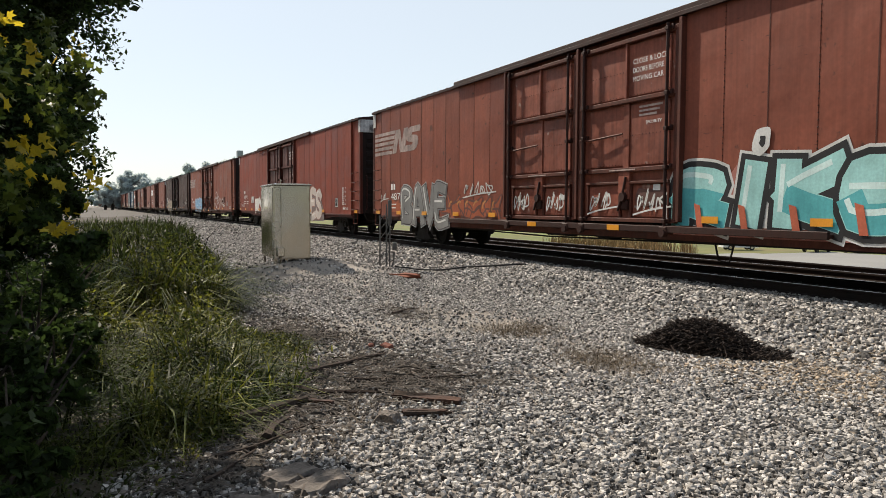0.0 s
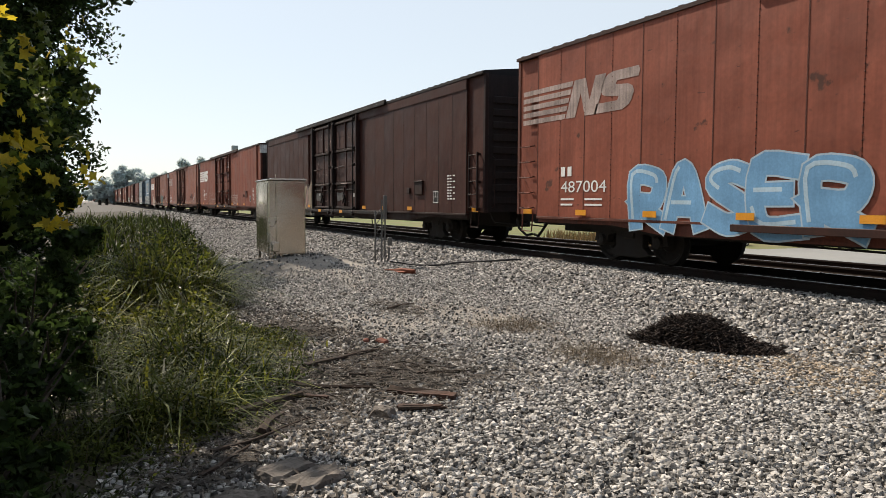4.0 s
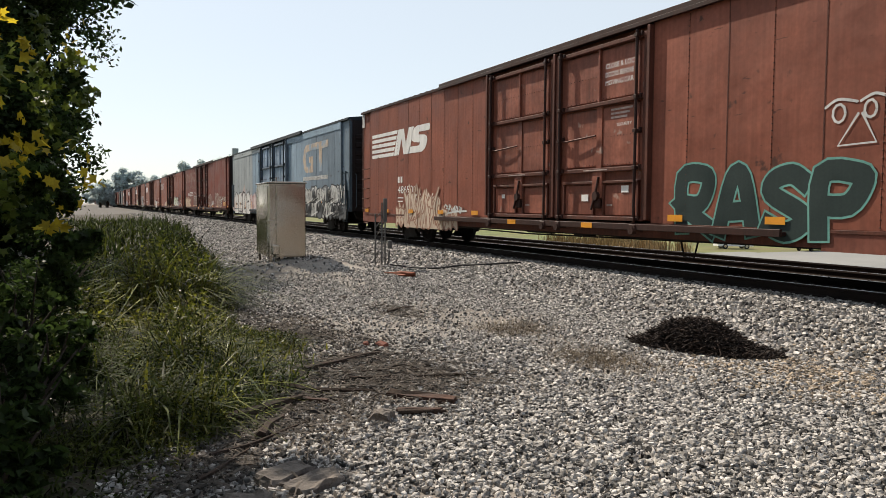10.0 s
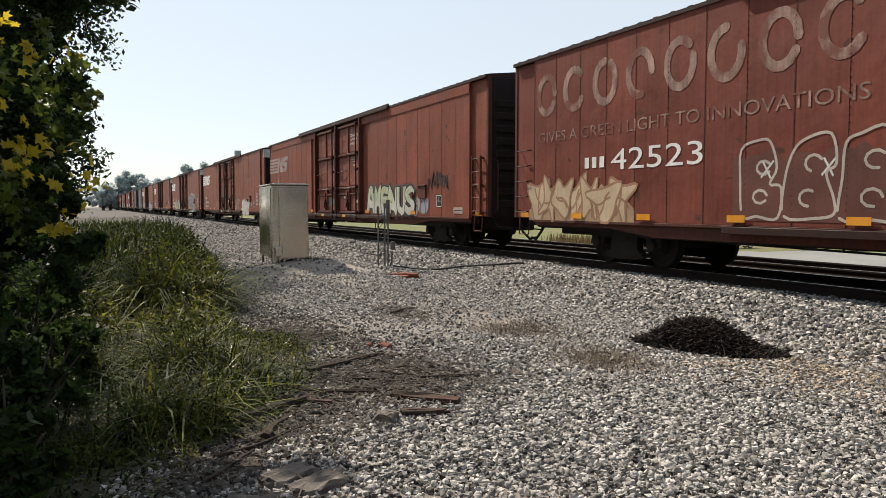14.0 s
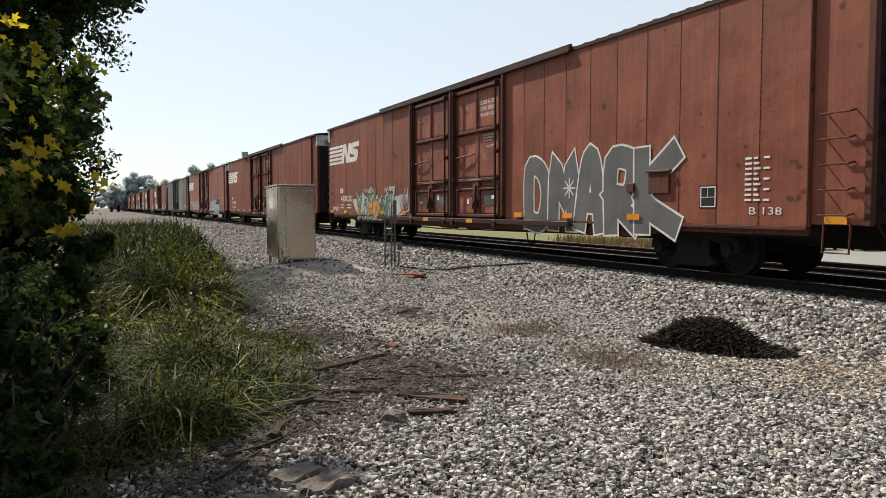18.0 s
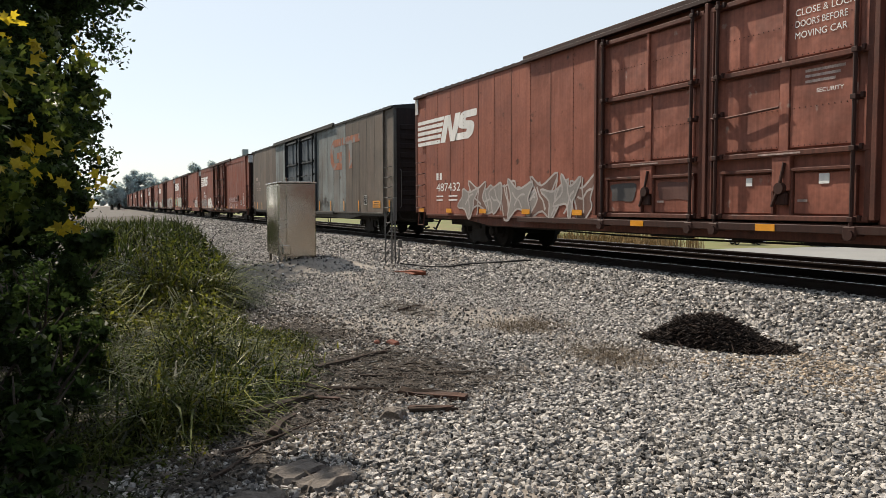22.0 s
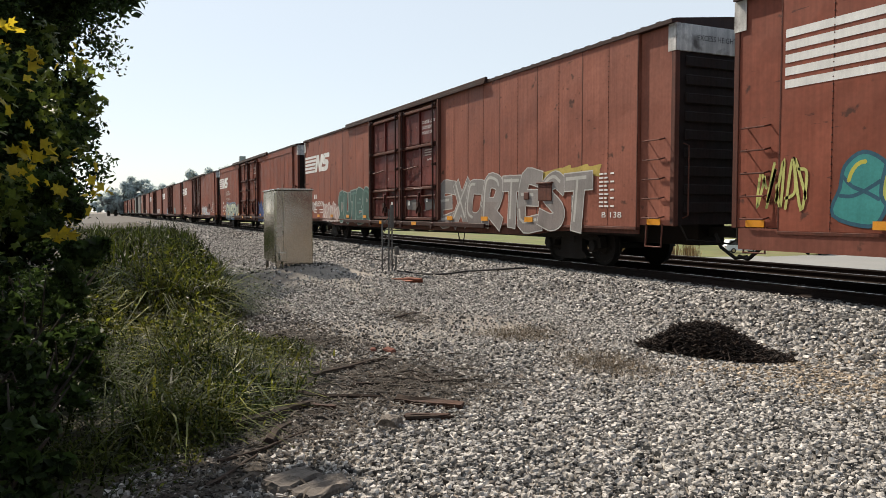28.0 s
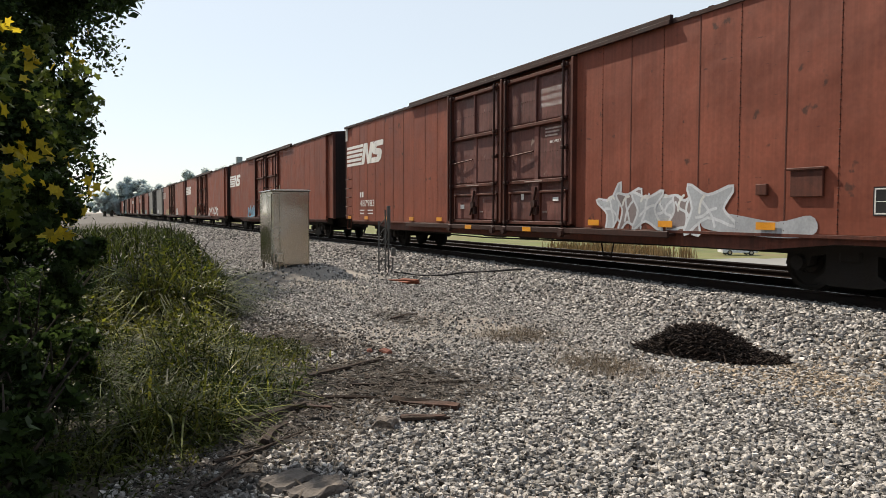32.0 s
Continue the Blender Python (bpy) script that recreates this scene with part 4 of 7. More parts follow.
    for sx in (-1, 1):
        s = Shape()
        a, b = sorted((sx * 12.9, sx * 14.02))
        s.box(a, b, -0.11, 0.11, 0.72, 0.94, 0.02)
        a, b = sorted((sx * 13.85, sx * 14.2))
        s.box(a, b, -0.2, 0.12, 0.68, 1.0, 0.05)
        c = part("coupler", s, M["iron"], car, "black knuckle coupler")
        if fine:
            h = Shape()
            h.rod([(sx * 13.45, -0.45, 0.8), (sx * 13.65, -0.5, 0.55), (sx * 13.95, -0.45, 0.36), (sx * 14.2, -0.42, 0.4)], 0.035)
            h.rod([(sx * 13.4, -1.3, 0.98), (sx * 13.5, -1.2, 0.7), (sx * 13.75, -0.4, 0.62), (sx * 14.0, -0.25, 0.8)], 0.018)
            part("air_hose", h, M["iron"], c, "black rubber air hose and cut lever")
        add_truck(car, sx * TRUCK_X, fine)
    if fine:
        # steps, grab irons and ladders at the two corners
        for sx in (-1, 1):
            xc = sx * 12.88
            if ladder:
                s = Shape()
                for dx in (-0.24, 0.24):
                    s.box(xc + dx - 0.02, xc + dx + 0.02, -1.56, -1.5, 1.0, 2.62, 0.005)
                    for z in (1.05, 1.8, 2.55):
                        s.box(xc + dx - 0.02, xc + dx + 0.02, -1.52, -1.39, z - 0.03, z + 0.03)
                lad = part("ladder", s, M["frame"], car, "steel side ladder")
                for i in range(5):
                    r = Shape()
                    r.rod([(xc - 0.24, -1.545, 1.1 + i * 0.36), (xc + 0.24, -1.545, 1.1 + i * 0.36)], 0.014)
                    part("rung", r, M["frame"], lad)
            else:
                for i in range(5):
                    z = 1.1 + i * 0.37
                    r = Shape()
                    r.rod([(xc - 0.24, -1.39, z + 0.04), (xc - 0.24, -1.56, z), (xc + 0.24, -1.56, z), (xc + 0.24, -1.39, z + 0.04)], 0.015)
                    part("grab_iron", r, M["frame"], car)
            r = Shape()
            a = sx * (HALF + 0.02)
            r.rod([(a, -1.2, 2.5), (a + sx * 0.14, -1.2, 2.45), (a + sx * 0.14, -1.2, 1.15), (a, -1.2, 1.1)], 0.014)
            part("end_handrail", r, M["frame"], car)
            r = Shape()
            r.rod([(xc - 0.22, -1.45, 0.98), (xc - 0.22, -1.48, 0.55), (xc + 0.22, -1.48, 0.55), (xc + 0.22, -1.45, 0.98)], 0.018)
            part("sill_step", r, M["frame"], car)
            s = Shape()
            lo = min(sx * 12.42, sx * HALF)
            s.box(lo, lo + 0.93, -1.43, -1.39, 0.96, 4.69, 0.005)
            part("corner_panel", s, M["paint"], car)
        for x in (-12.9, -10.6, -8.4, -6.1, -3.9, 3.9, 6.1, 8.4, 12.85):
            s = Shape()
            y = -1.447 if abs(x) > 12.4 else FACE - 0.034
            s.box(x - 0.19, x + 0.19, y - 0.006, y, 0.97, 1.09)
            part("reflector", s, M["amber"], car, "amber reflective sheeting strip")
        for x in (-1.7, 1.4):
            part("reflector", Shape().box(x - 0.19, x + 0.19, -1.667, -1.66, 0.785, 0.895), M["amber"], car, "amber reflective sheeting strip")
        s = Shape()
        s.box(8.85, 9.42, FACE - 0.05, FACE, 1.48, 1.9, 0.01)
        s.box(8.8, 9.47, FACE - 0.08, FACE, 1.88, 1.92, 0.008)
        part("tack_board", s, M["frame"], car, "dark steel placard board")
        s = Shape()
        s.box(8.2, 8.42, FACE - 0.06, FACE, 1.52, 1.7, 0.01)
        part("card_holder", s, M["frame"], car)
        s = Shape()
        for a, b, c, d in ((10.2, 10.56, 1.22, 1.24), (10.2, 10.56, 1.56, 1.58), (10.2, 10.22, 1.22, 1.58), (10.54, 10.56, 1.22, 1.58), (10.37, 10.38, 1.4, 1.58), (10.2, 10.56, 1.39, 1.40)):
            s.box(a, b, FACE - 0.009, FACE - 0.005, c, d)
        st = part("stencil_panel", Shape().box(10.18, 10.58, FACE - 0.006, FACE - 0.001, 1.2, 1.6), M["black"], car, "black stencil panel with white frame")
        part("stencil_frame", s, M["white"], st)
    return car


SHARED = dict(
    end_rib=Shape().box(HALF + 0.018, HALF + 0.065, -1.2, 1.2, 0, 0.2, 0.02).mesh("end_rib", M["end_shade"]),
    panel=Shape().box(0.005, PANEL - 0.005, FACE, -1.395, Z0, Z1, 0.005).mesh("side_panel", M["paint"]),
    strip=rivet_strip(Z1 - Z0).mesh("rivet_strip", M["rivet"]),
    strip_thin=rivet_strip(Z1 - Z0, False).mesh("rivet_strip", M["rivet"]),
    wheelset=wheelset_mesh(), frame_near=side_frame_mesh(-0.98), frame_far=side_frame_mesh(0.98))


# ---- lettering, emblems and graffiti, painted on the sides ----
def lettering(text, offset=0.0):
    """Flat outlines of a line of text: vertices and faces in a box of height 1."""
    cu = bpy.data.curves.new("text", "FONT")
    cu.body, cu.resolution_u, cu.offset, cu.fill_mode = text, 3, offset, "FRONT"
    ob = bpy.data.objects.new("text", cu)
    me = bpy.data.meshes.new_from_object(ob)
    v = [tuple(p.co) for p in me.vertices]
    f = [tuple(p.vertices) for p in me.polygons]
    bpy.data.objects.remove(ob)
    bpy.data.meshes.remove(me)
    bpy.data.curves.remove(cu)
    return v, f


def sign(name, text, mat, parent, x0, x1, z0, z1, y, offset=0.0, slant=0.0, label="", end=False):
    """Text fitted into a rectangle of the side (or, with end, of the end wall)."""
    v, f = lettering(text, offset)
    lo = [min(p[i] for p in v) for i in (0, 1)]
    hi = [max(p[i] for p in v) for i in (0, 1)]
    s = Shape()
    out = []
    for p in v:
        a, b = (p[0] - lo[0]) / (hi[0] - lo[0]), (p[1] - lo[1]) / (hi[1] - lo[1])
        u, w = x0 + (x1 - x0) * a + slant * b, z0 + (z1 - z0) * b
        out.append((y, u, w) if end else (u, y, w))
    s.add(out, f)
    return part(name, s, mat, parent, label)


PAINTS = {}


def spray(rgb):
    key = tuple(round(c, 2) for c in rgb)
    if key not in PAINTS:
        PAINTS[key] = material("spray paint", rgb, 0.55, scale=1.8, vary=0.22, bump=0.04, fine=25, streak=0.12)
    return PAINTS[key]


def strokes(s, lines, width, y, step=0.0003):
    """Round-ended strokes of paint along lines of (x, z)."""
    for line in lines:
        y -= step
        pts = [Vector((p[0], p[1])) for p in line]
        left, right = [], []
        for i, p in enumerate(pts):
            d = (pts[min(i + 1, len(pts) - 1)] - pts[max(i - 1, 0)])
            d = d.normalized() if d.length > 1e-6 else Vector((1, 0))
            nrm = Vector((-d.y, d.x)) * width / 2
            if i == 0:
                left.append(p - d * width * 0.4 + nrm * 0.5)
                right.append(p - d * width * 0.4 - nrm * 0.5)
            left.append(p + nrm)
            right.append(p - nrm)
            if i == len(pts) - 1:
                left.append(p + d * width * 0.4 + nrm * 0.5)
                right.append(p + d * width * 0.4 - nrm * 0.5)
        n = len(left)
        s.add([(q.x, y, q.y) for q in left + right], [(n + i, n + i + 1, i + 1, i) for i in range(n - 1)])
    return s


def arc(cx, cz, rx, rz, a0, a1, n=9):
    return [(cx + rx * math.cos(radians(a0 + (a1 - a0) * i / (n - 1))), cz + rz * math.sin(radians(a0 + (a1 - a0) * i / (n - 1)))) for i in range(n)]


def smooth(ctrl, closed=False, k=5):
    """A soft curve through control points."""
    n, out = len(ctrl), []
    for i in range(n if closed else n - 1):
        p = [Vector(ctrl[(i + d) % n if closed else min(max(i + d, 0), n - 1)]) for d in (-1, 0, 1, 2)]
        for j in range(k):
            t = j / k
            out.append(tuple(0.5 * (2 * p[1] + (p[2] - p[0]) * t + (2 * p[0] - 5 * p[1] + 4 * p[2] - p[3]) * t * t + (3 * p[1] - p[0] - 3 * p[2] + p[3]) * t ** 3)))
    return out if closed else out + [tuple(ctrl[-1])]


def blob(rng, cx, cz, rx, rz, spiky):
    """The outline of one swollen sprayed form."""
    n = rng.choice((7, 8, 9))
    ctrl = []
    for i in range(n):
        a = math.tau * (i + rng.uniform(-0.25, 0.25)) / n
        r = rng.uniform(0.72, 1.12) + (spiky if i % 2 else -spiky * 0.5)
        ctrl.append((cx + rx * r * math.cos(a), cz + rz * r * math.sin(a)))
    return smooth(ctrl, True, 4)


def grown(pts, d):
    """An outline pushed outwards by d."""
    n, out = len(pts), []
    for i in range(n):
        t = Vector(pts[(i + 1) % n]) - Vector(pts[i - 1])
        t = t.normalized() if t.length > 1e-6 else Vector((1, 0))
        out.append((pts[i][0] + t.y * d, pts[i][1] - t.x * d))
    return out


def sheet(s, pts, y):
    return s.add([(x, y, z) for x, z in pts], [tuple(range(len(pts)))])


def graffiti(car, x0, x1, z0, z1, fill, line, n, seed, thick=0.3, cloud=None, inner=None, y=FACE - 0.006, label="sprayed graffiti in swollen overlapping forms", spiky=0.16, second=None):
    """A sprayed piece: a cloud behind, outlined swollen forms that overlap, inner strokes and highlights."""
    rng = random.Random(seed)
    w, h = (x1 - x0) / n, z1 - z0
    top = None
    if cloud:
        k = 22
        edge = [(x0 - 0.2 + (x1 - x0 + 0.4) * i / k, z0 + h * (0.78 + 0.22 * noise.noise((i * 0.7, seed * 3.1, 0))) * min(1.0, 0.35 + 4 * min(i / k, 1 - i / k))) for i in range(k + 1)]
        top = part("graffiti", sheet(Shape(), [(x0 - 0.2, z0), (x1 + 0.2, z0)] + edge[::-1], y), spray(cloud), car, label)
        y -= 0.0015
    forms = [blob(rng, x0 + (i + 0.5) * w, z0 + h * rng.uniform(0.42, 0.56), w * rng.uniform(0.58, 0.95), h * rng.uniform(0.32, 0.5), spiky * rng.uniform(0.5, 2.0)) for i in range(n)]
    forms = [[(a, max(b, z0 + 0.02)) for a, b in f] for f in forms]
    order = list(range(n))       # which form lies over which
    rng.shuffle(order)
    for i, f in enumerate(forms):
        d = y - 0.0012 * order[i]
        rgb = second if second and i % 3 == 1 else fill
        if line:
            o = part("graffiti" if top is None else "outline", sheet(Shape(), grown(f, 0.05 + 0.08 * thick), d), spray(line), top or car, "" if top else label)
            top = top or o
        if rgb:
            o = part("graffiti" if top is None else "fill", sheet(Shape(), f, d - 0.0005), spray(rgb), top or car, "" if top else label)
            top = top or o
        cx, cz = x0 + (i + 0.5) * w, z0 + h * 0.5
        if fill and line:
            for j in range(2):
                a = rng.uniform(0, math.tau)
                ctrl = [(cx + w * 0.55 * math.cos(a + q) * r, cz + h * 0.4 * math.sin(a + q) * r) for q, r in ((0, 1), (0.25, 0.5), (-0.3 + math.pi, 0.15), (rng.uniform(2.6, 3.6), 0.7))]
                part("inner_line", strokes(Shape(), [smooth(ctrl, False, 4)], 0.05 + 0.05 * thick, d - 0.0007 - 0.0001 * j, 0.00002), spray(line), top)
        if inner:
            a = rng.uniform(1.0, 2.0)
            part("highlight", strokes(Shape(), [arc(cx, cz, w * 0.36, h * 0.34, math.degrees(a), math.degrees(a) + 75, 6)], 0.05 + 0.1 * thick, d - 0.0009, 0.00002), spray(inner), top)
    return top


# skeletons of sprayed letters: strokes of points on a 9 x 9 grid
GLYPHS = dict(A="00 39 69 90;23 73", B="00 09 79 87 35 83 81 60 00", C="87 69 29 06 03 20 60 82", D="00 09 69 95 60 00", E="90 00 09 89;05 65", F="00 09 89;05 65", H="00 09;90 99;05 95",
              I="40 49", K="00 09;99 04 90", L="09 00 80", M="00 19 54 89 90", N="00 09 90 99", O="49 08 02 40 92 98 49", P="00 09 79 87 64 04", R="00 09 79 87 64 04 90", S="88 59 18 16 83 81 40 01",
              T="09 99;59 50", U="09 02 40 60 92 99", V="09 50 99", X="09 90;00 99", Y="09 54 99;54 50")


def fat(s, lines, width, y):
    """Broad strokes with mitred bends and blunt ends; each lies a hair in front of the one before it."""
    for line in lines:
        pts = [Vector(p) for p in line]
        n, left, right = len(pts), [], []
        for i, p in enumerate(pts):
            a = (p - pts[i - 1]).normalized() if i else (pts[1] - p).normalized()
            b = (pts[i + 1] - p).normalized() if i < n - 1 else a
            d = a + b
            d = d.normalized() if d.length > 0.2 else a
            m = min(1.0 / max(d.dot(a), 0.3), 1.7) * width / 2
            nrm = Vector((-d.y, d.x)) * m
            q = p - d * width * 0.45 if i == 0 else p + d * width * 0.45 if i == n - 1 else p
            left.append((q + nrm, y))
            right.append((q - nrm, y))
            y -= 0.00005
        s.add([(q.x, h, q.y) for q, h in left + right], [(n + i, n + i + 1, i + 1, i) for i in range(n - 1)])
    return s, y


def letter_lines(ch, x0, x1, z0, z1, slant, rng, soft):
    out = []
    for stroke in GLYPHS[ch].split(";"):
        pts = []
        for p in stroke.split():
            u, v = int(p[0]) / 9 + rng.uniform(-0.05, 0.05), int(p[1]) / 9 + rng.uniform(-0.03, 0.03)
            pts.append((x0 + (x1 - x0) * u + slant * (v - 0.5) * (z1 - z0), z0 + (z1 - z0) * v))
        out.append(smooth(pts, False, 4) if soft and len(pts) > 2 else pts)
    return out


def piece(car, text, x0, x1, z0, z1, fill, line, weight=0.26, edge=0.055, outer=None, rim=0.06, shine=None, foot=None, slant=0.0, seed=1, soft=True, cloud=None, rise=0.0, label="large sprayed letters", y=FACE - 0.006):
    """Fat sprayed letters: a cloud or a rim behind, and each letter an outline, a fill, a second tone at its foot and a highlight."""
    rng = random.Random(seed)
    n, h, top = len(text), z1 - z0, None
    w = (x1 - x0) / n
    half = weight / 2 + edge
    rows = []
    for i, ch in enumerate(text):
        up = rise * math.sin(math.pi * (i + 0.5) / n) + rng.uniform(-0.05, 0.05) * h
        a = x0 + i * w + half * 0.5
        rows.append(letter_lines(ch, a + rng.uniform(-0.05, 0.05) * w, a + w - half * rng.uniform(0.9, 1.2), z0 + half, z1 - half + up, slant, rng, soft))
    if cloud:
        k = 26
        crown = [(x0 - 0.35 + (x1 - x0 + 0.7) * i / k, z0 + h * (0.9 + 0.25 * noise.noise((i * 0.6, seed * 2.3, 0))) * min(1.0, 0.3 + 5 * min(i / k, 1 - i / k))) for i in range(k + 1)]
        top = part("graffiti", sheet(Shape(), [(x0 - 0.35, z0 - 0.05), (x1 + 0.35, z0 - 0.05)] + crown[::-1], y), spray(cloud), car, label)
        y -= 0.001
    if outer:
        g = Shape()
        for r in rows:
            g, y = fat(g, r, weight + 2 * edge + 2 * rim, y)
        o = part("graffiti" if top is None else "rim", g, spray(outer), top or car, "" if top else label)
        top = top or o
        y -= 0.0003
    for r in rows:
        g, y = fat(Shape(), r, weight + 2 * edge, y)
        o = part("graffiti" if top is None else "outline", g, spray(line), top or car, "" if top else label)
        top = top or o
        y -= 0.0002
        g, y = fat(Shape(), r, weight, y)
        part("fill", g, spray(fill), top)
        y -= 0.0002
        if foot:
            low = [q for q in ([(a, b) for a, b in st if b < z0 + h * 0.5] for st in r) if len(q) > 1]
            if low:
                g, y = fat(Shape(), low, weight * 0.94, y)
                part("second_tone", g, spray(foot), top)
                y -= 0.0002
        if shine:
            g, y = fat(Shape(), [[(a - weight * 0.22, b + weight * 0.2) for a, b in st[: max(2, len(st) // 2)]] for st in r], weight * 0.2, y)
            part("highlight", g, spray(shine), top)
            y -= 0.0002
    return top


def handwriting(car, text, x0, x1, z0, z1, rgb, seed, width=0.04, y=FACE - 0.008):
    """Thin sprayed letters in one line."""
    rng = random.Random(seed)
    w = (x1 - x0) / len(text)
    g = Shape()
    for i, ch in enumerate(text):
        g, y = fat(g, letter_lines(ch, x0 + i * w, x0 + i * w + w * 0.82, z0, z1 - rng.uniform(0, 0.15) * (z1 - z0), 0.15, rng, True), width, y)
    return tagged(part("scrawl", g, spray(rgb), car), "thin sprayed handwriting", kind="stuff")


def chalk(car, x0, x1, z0, z1, rgb, n, seed, width=0.035, y=FACE - 0.008):
    """Hand-sprayed scrawl that cannot be read: rows of joined hooks, bows and slashes."""
    rng = random.Random(seed)
    h, step = z1 - z0, (x1 - x0) / n
    lines = []
    for i in range(n):
        a, tall = x0 + i * step, h * rng.uniform(0.6, 1.0)
        zb = z0 + (h - tall) * rng.random() * 0.6
        b = a + step * rng.uniform(0.75, 1.15)
        ctrl = [(a + (b - a) * (0.5 + 0.75 * math.cos(q * 1.9 + i) * rng.uniform(0.4, 1.0)), zb + tall * (0.5 + 0.5 * math.sin(q * 2.3 + i * 1.7))) for q in range(rng.choice((4, 5, 6)))]
        lines.append(smooth(ctrl, False, 5))
    if rng.random() < 0.6:
        lines.append(smooth([(x0 - 0.1, z0 - 0.05), ((x0 + x1) / 2, z0 + 0.04), (x1 + 0.25, z0 + h * 0.25)], False, 5))
    return tagged(part("scrawl", strokes(Shape(), lines, width, y), spray(rgb), car), "thin unreadable scrawl in paint", kind="stuff")


def throwup(car, x0, x1, z0, z1, rgb, n, seed, width=0.05, shade=None, y=FACE - 0.007):
    """A row of overlapping swollen outlines with small loops inside, drawn in one line colour."""
    rng = random.Random(seed)
    w, h = (x1 - x0) / n, z1 - z0
    lines = []
    for i in range(n):
        cx = x0 + (i + 0.5) * w
        rx, rz, cz = w * rng.uniform(0.48, 0.62), h * rng.uniform(0.42, 0.52), z0 + h * 0.5
        ctrl = [(cx + rx * 0.9 * p + rng.uniform(-0.1, 0.1) * w, max(cz + rz * q + rng.uniform(-0.08, 0.08) * h, z0)) for p, q in ((-0.9, -0.9), (0.0, -1.0), (0.85, -0.95), (1.0, -0.3), (0.6, 0.05), (0.95, 0.5), (0.6, 0.98), (-0.1, 1.05), (-0.8, 0.85), (-1.0, 0.0))]
        lines.append(smooth(ctrl, True, 4))
        for k in range(rng.choice((1, 2, 2))):
            q = cz + rz * (0.42 - 0.85 * k)
            lines.append(arc(cx + rng.uniform(-0.1, 0.1) * w, q, rx * 0.3, rz * 0.2, rng.uniform(0, 60), rng.uniform(250, 330), 8))
    top = None
    if shade:
        top = part("graffiti", sheet(Shape(), [(x0 - 0.1, z0)] + [(x1 + 0.1, z0)] + [(x1 + 0.1 - (x1 - x0 + 0.2) * i / 18, z0 + h * (0.86 + 0.16 * noise.noise((i * 0.9, seed, 0.5)))) for i in range(19)], y + 0.001), spray(shade), car, "sprayed graffiti of rounded outlines")
    return part("outline" if top else "graffiti", strokes(Shape(), lines, width, y), spray(rgb), top or car, "" if top else "sprayed graffiti of rounded outlines")


def plate(car, pale=False):
    """The height notice with lines too small to read: yellow, or small and pale."""
    if pale:
        p = part("notice_plate", Shape().box(11.4, 12.0, FACE - 0.01, FACE - 0.001, 1.02, 1.2, 0.003), M["ghost"], car, "small pale notice plate")
        part("notice_line", Shape().box(11.46, 11.94, FACE - 0.0125, FACE - 0.0105, 1.1, 1.12), M["rust"], p)
        return
    p = part("notice_plate", Shape().box(11.25, 12.1, FACE - 0.01, FACE - 0.001, 1.1, 1.36, 0.003), M["amber"], car, "yellow notice plate with dark unreadable lines")
    for i, (a, b) in enumerate(((11.4, 11.95), (11.33, 12.02), (11.3, 12.05))):
        part("notice_line", Shape().box(a, b, FACE - 0.0125, FACE - 0.0105, 1.29 - i * 0.07, 1.315 - i * 0.07), M["black"], p)


def ragged(rng, cx, cz, rx, rz):
    """A roughly rectangular outline with an uneven edge."""
    ctrl = [(cx + rx * p * rng.uniform(0.82, 1.08), cz + rz * q * rng.uniform(0.8, 1.1)) for p, q in ((-1, -1), (-0.3, -1), (0.4, -1), (1, -1), (1, 0), (1, 1), (0.4, 1), (-0.3, 1), (-1, 1), (-1, 0))]
    return smooth(ctrl, True, 3)


def door_wear(car, rng, blue=False):
    """Repaint patches, labels and small notices on the doors."""
    for x0 in (-3.11, 0.06):
        for c in (x0 + 0.75, x0 + 2.25):
            if rng.random() < 0.4:
                f = ragged(rng, c, 1.45, 0.4, 0.17)
                part("repaint_patch", sheet(Shape(), f, -1.4985), spray((0.05, 0.065, 0.08) if blue else rng.choice(((0.09, 0.085, 0.085), (0.15, 0.14, 0.135), (0.12, 0.06, 0.05)))), car, "grey worn repaint patch")
            if rng.random() < 0.6:
                a, z = c + rng.uniform(-0.3, 0.2), 1.3 + rng.uniform(0, 0.3)
                part("label", Shape().box(a, a + rng.uniform(0.12, 0.24), -1.503, -1.5, z, z + rng.uniform(0.08, 0.16)), M["white"], car, "small torn white label")
        part("seal_notice", Shape().box(x0 + 1.8, x0 + 1.98, -1.503, -1.5, 1.24, 1.28), M["ghost"], car)
        part("door_line", Shape().box(x0 + 1.1, x0 + 1.9, -1.589, -1.587, 1.975, 2.0), M["ghost"], car, "small unreadable stencil line")


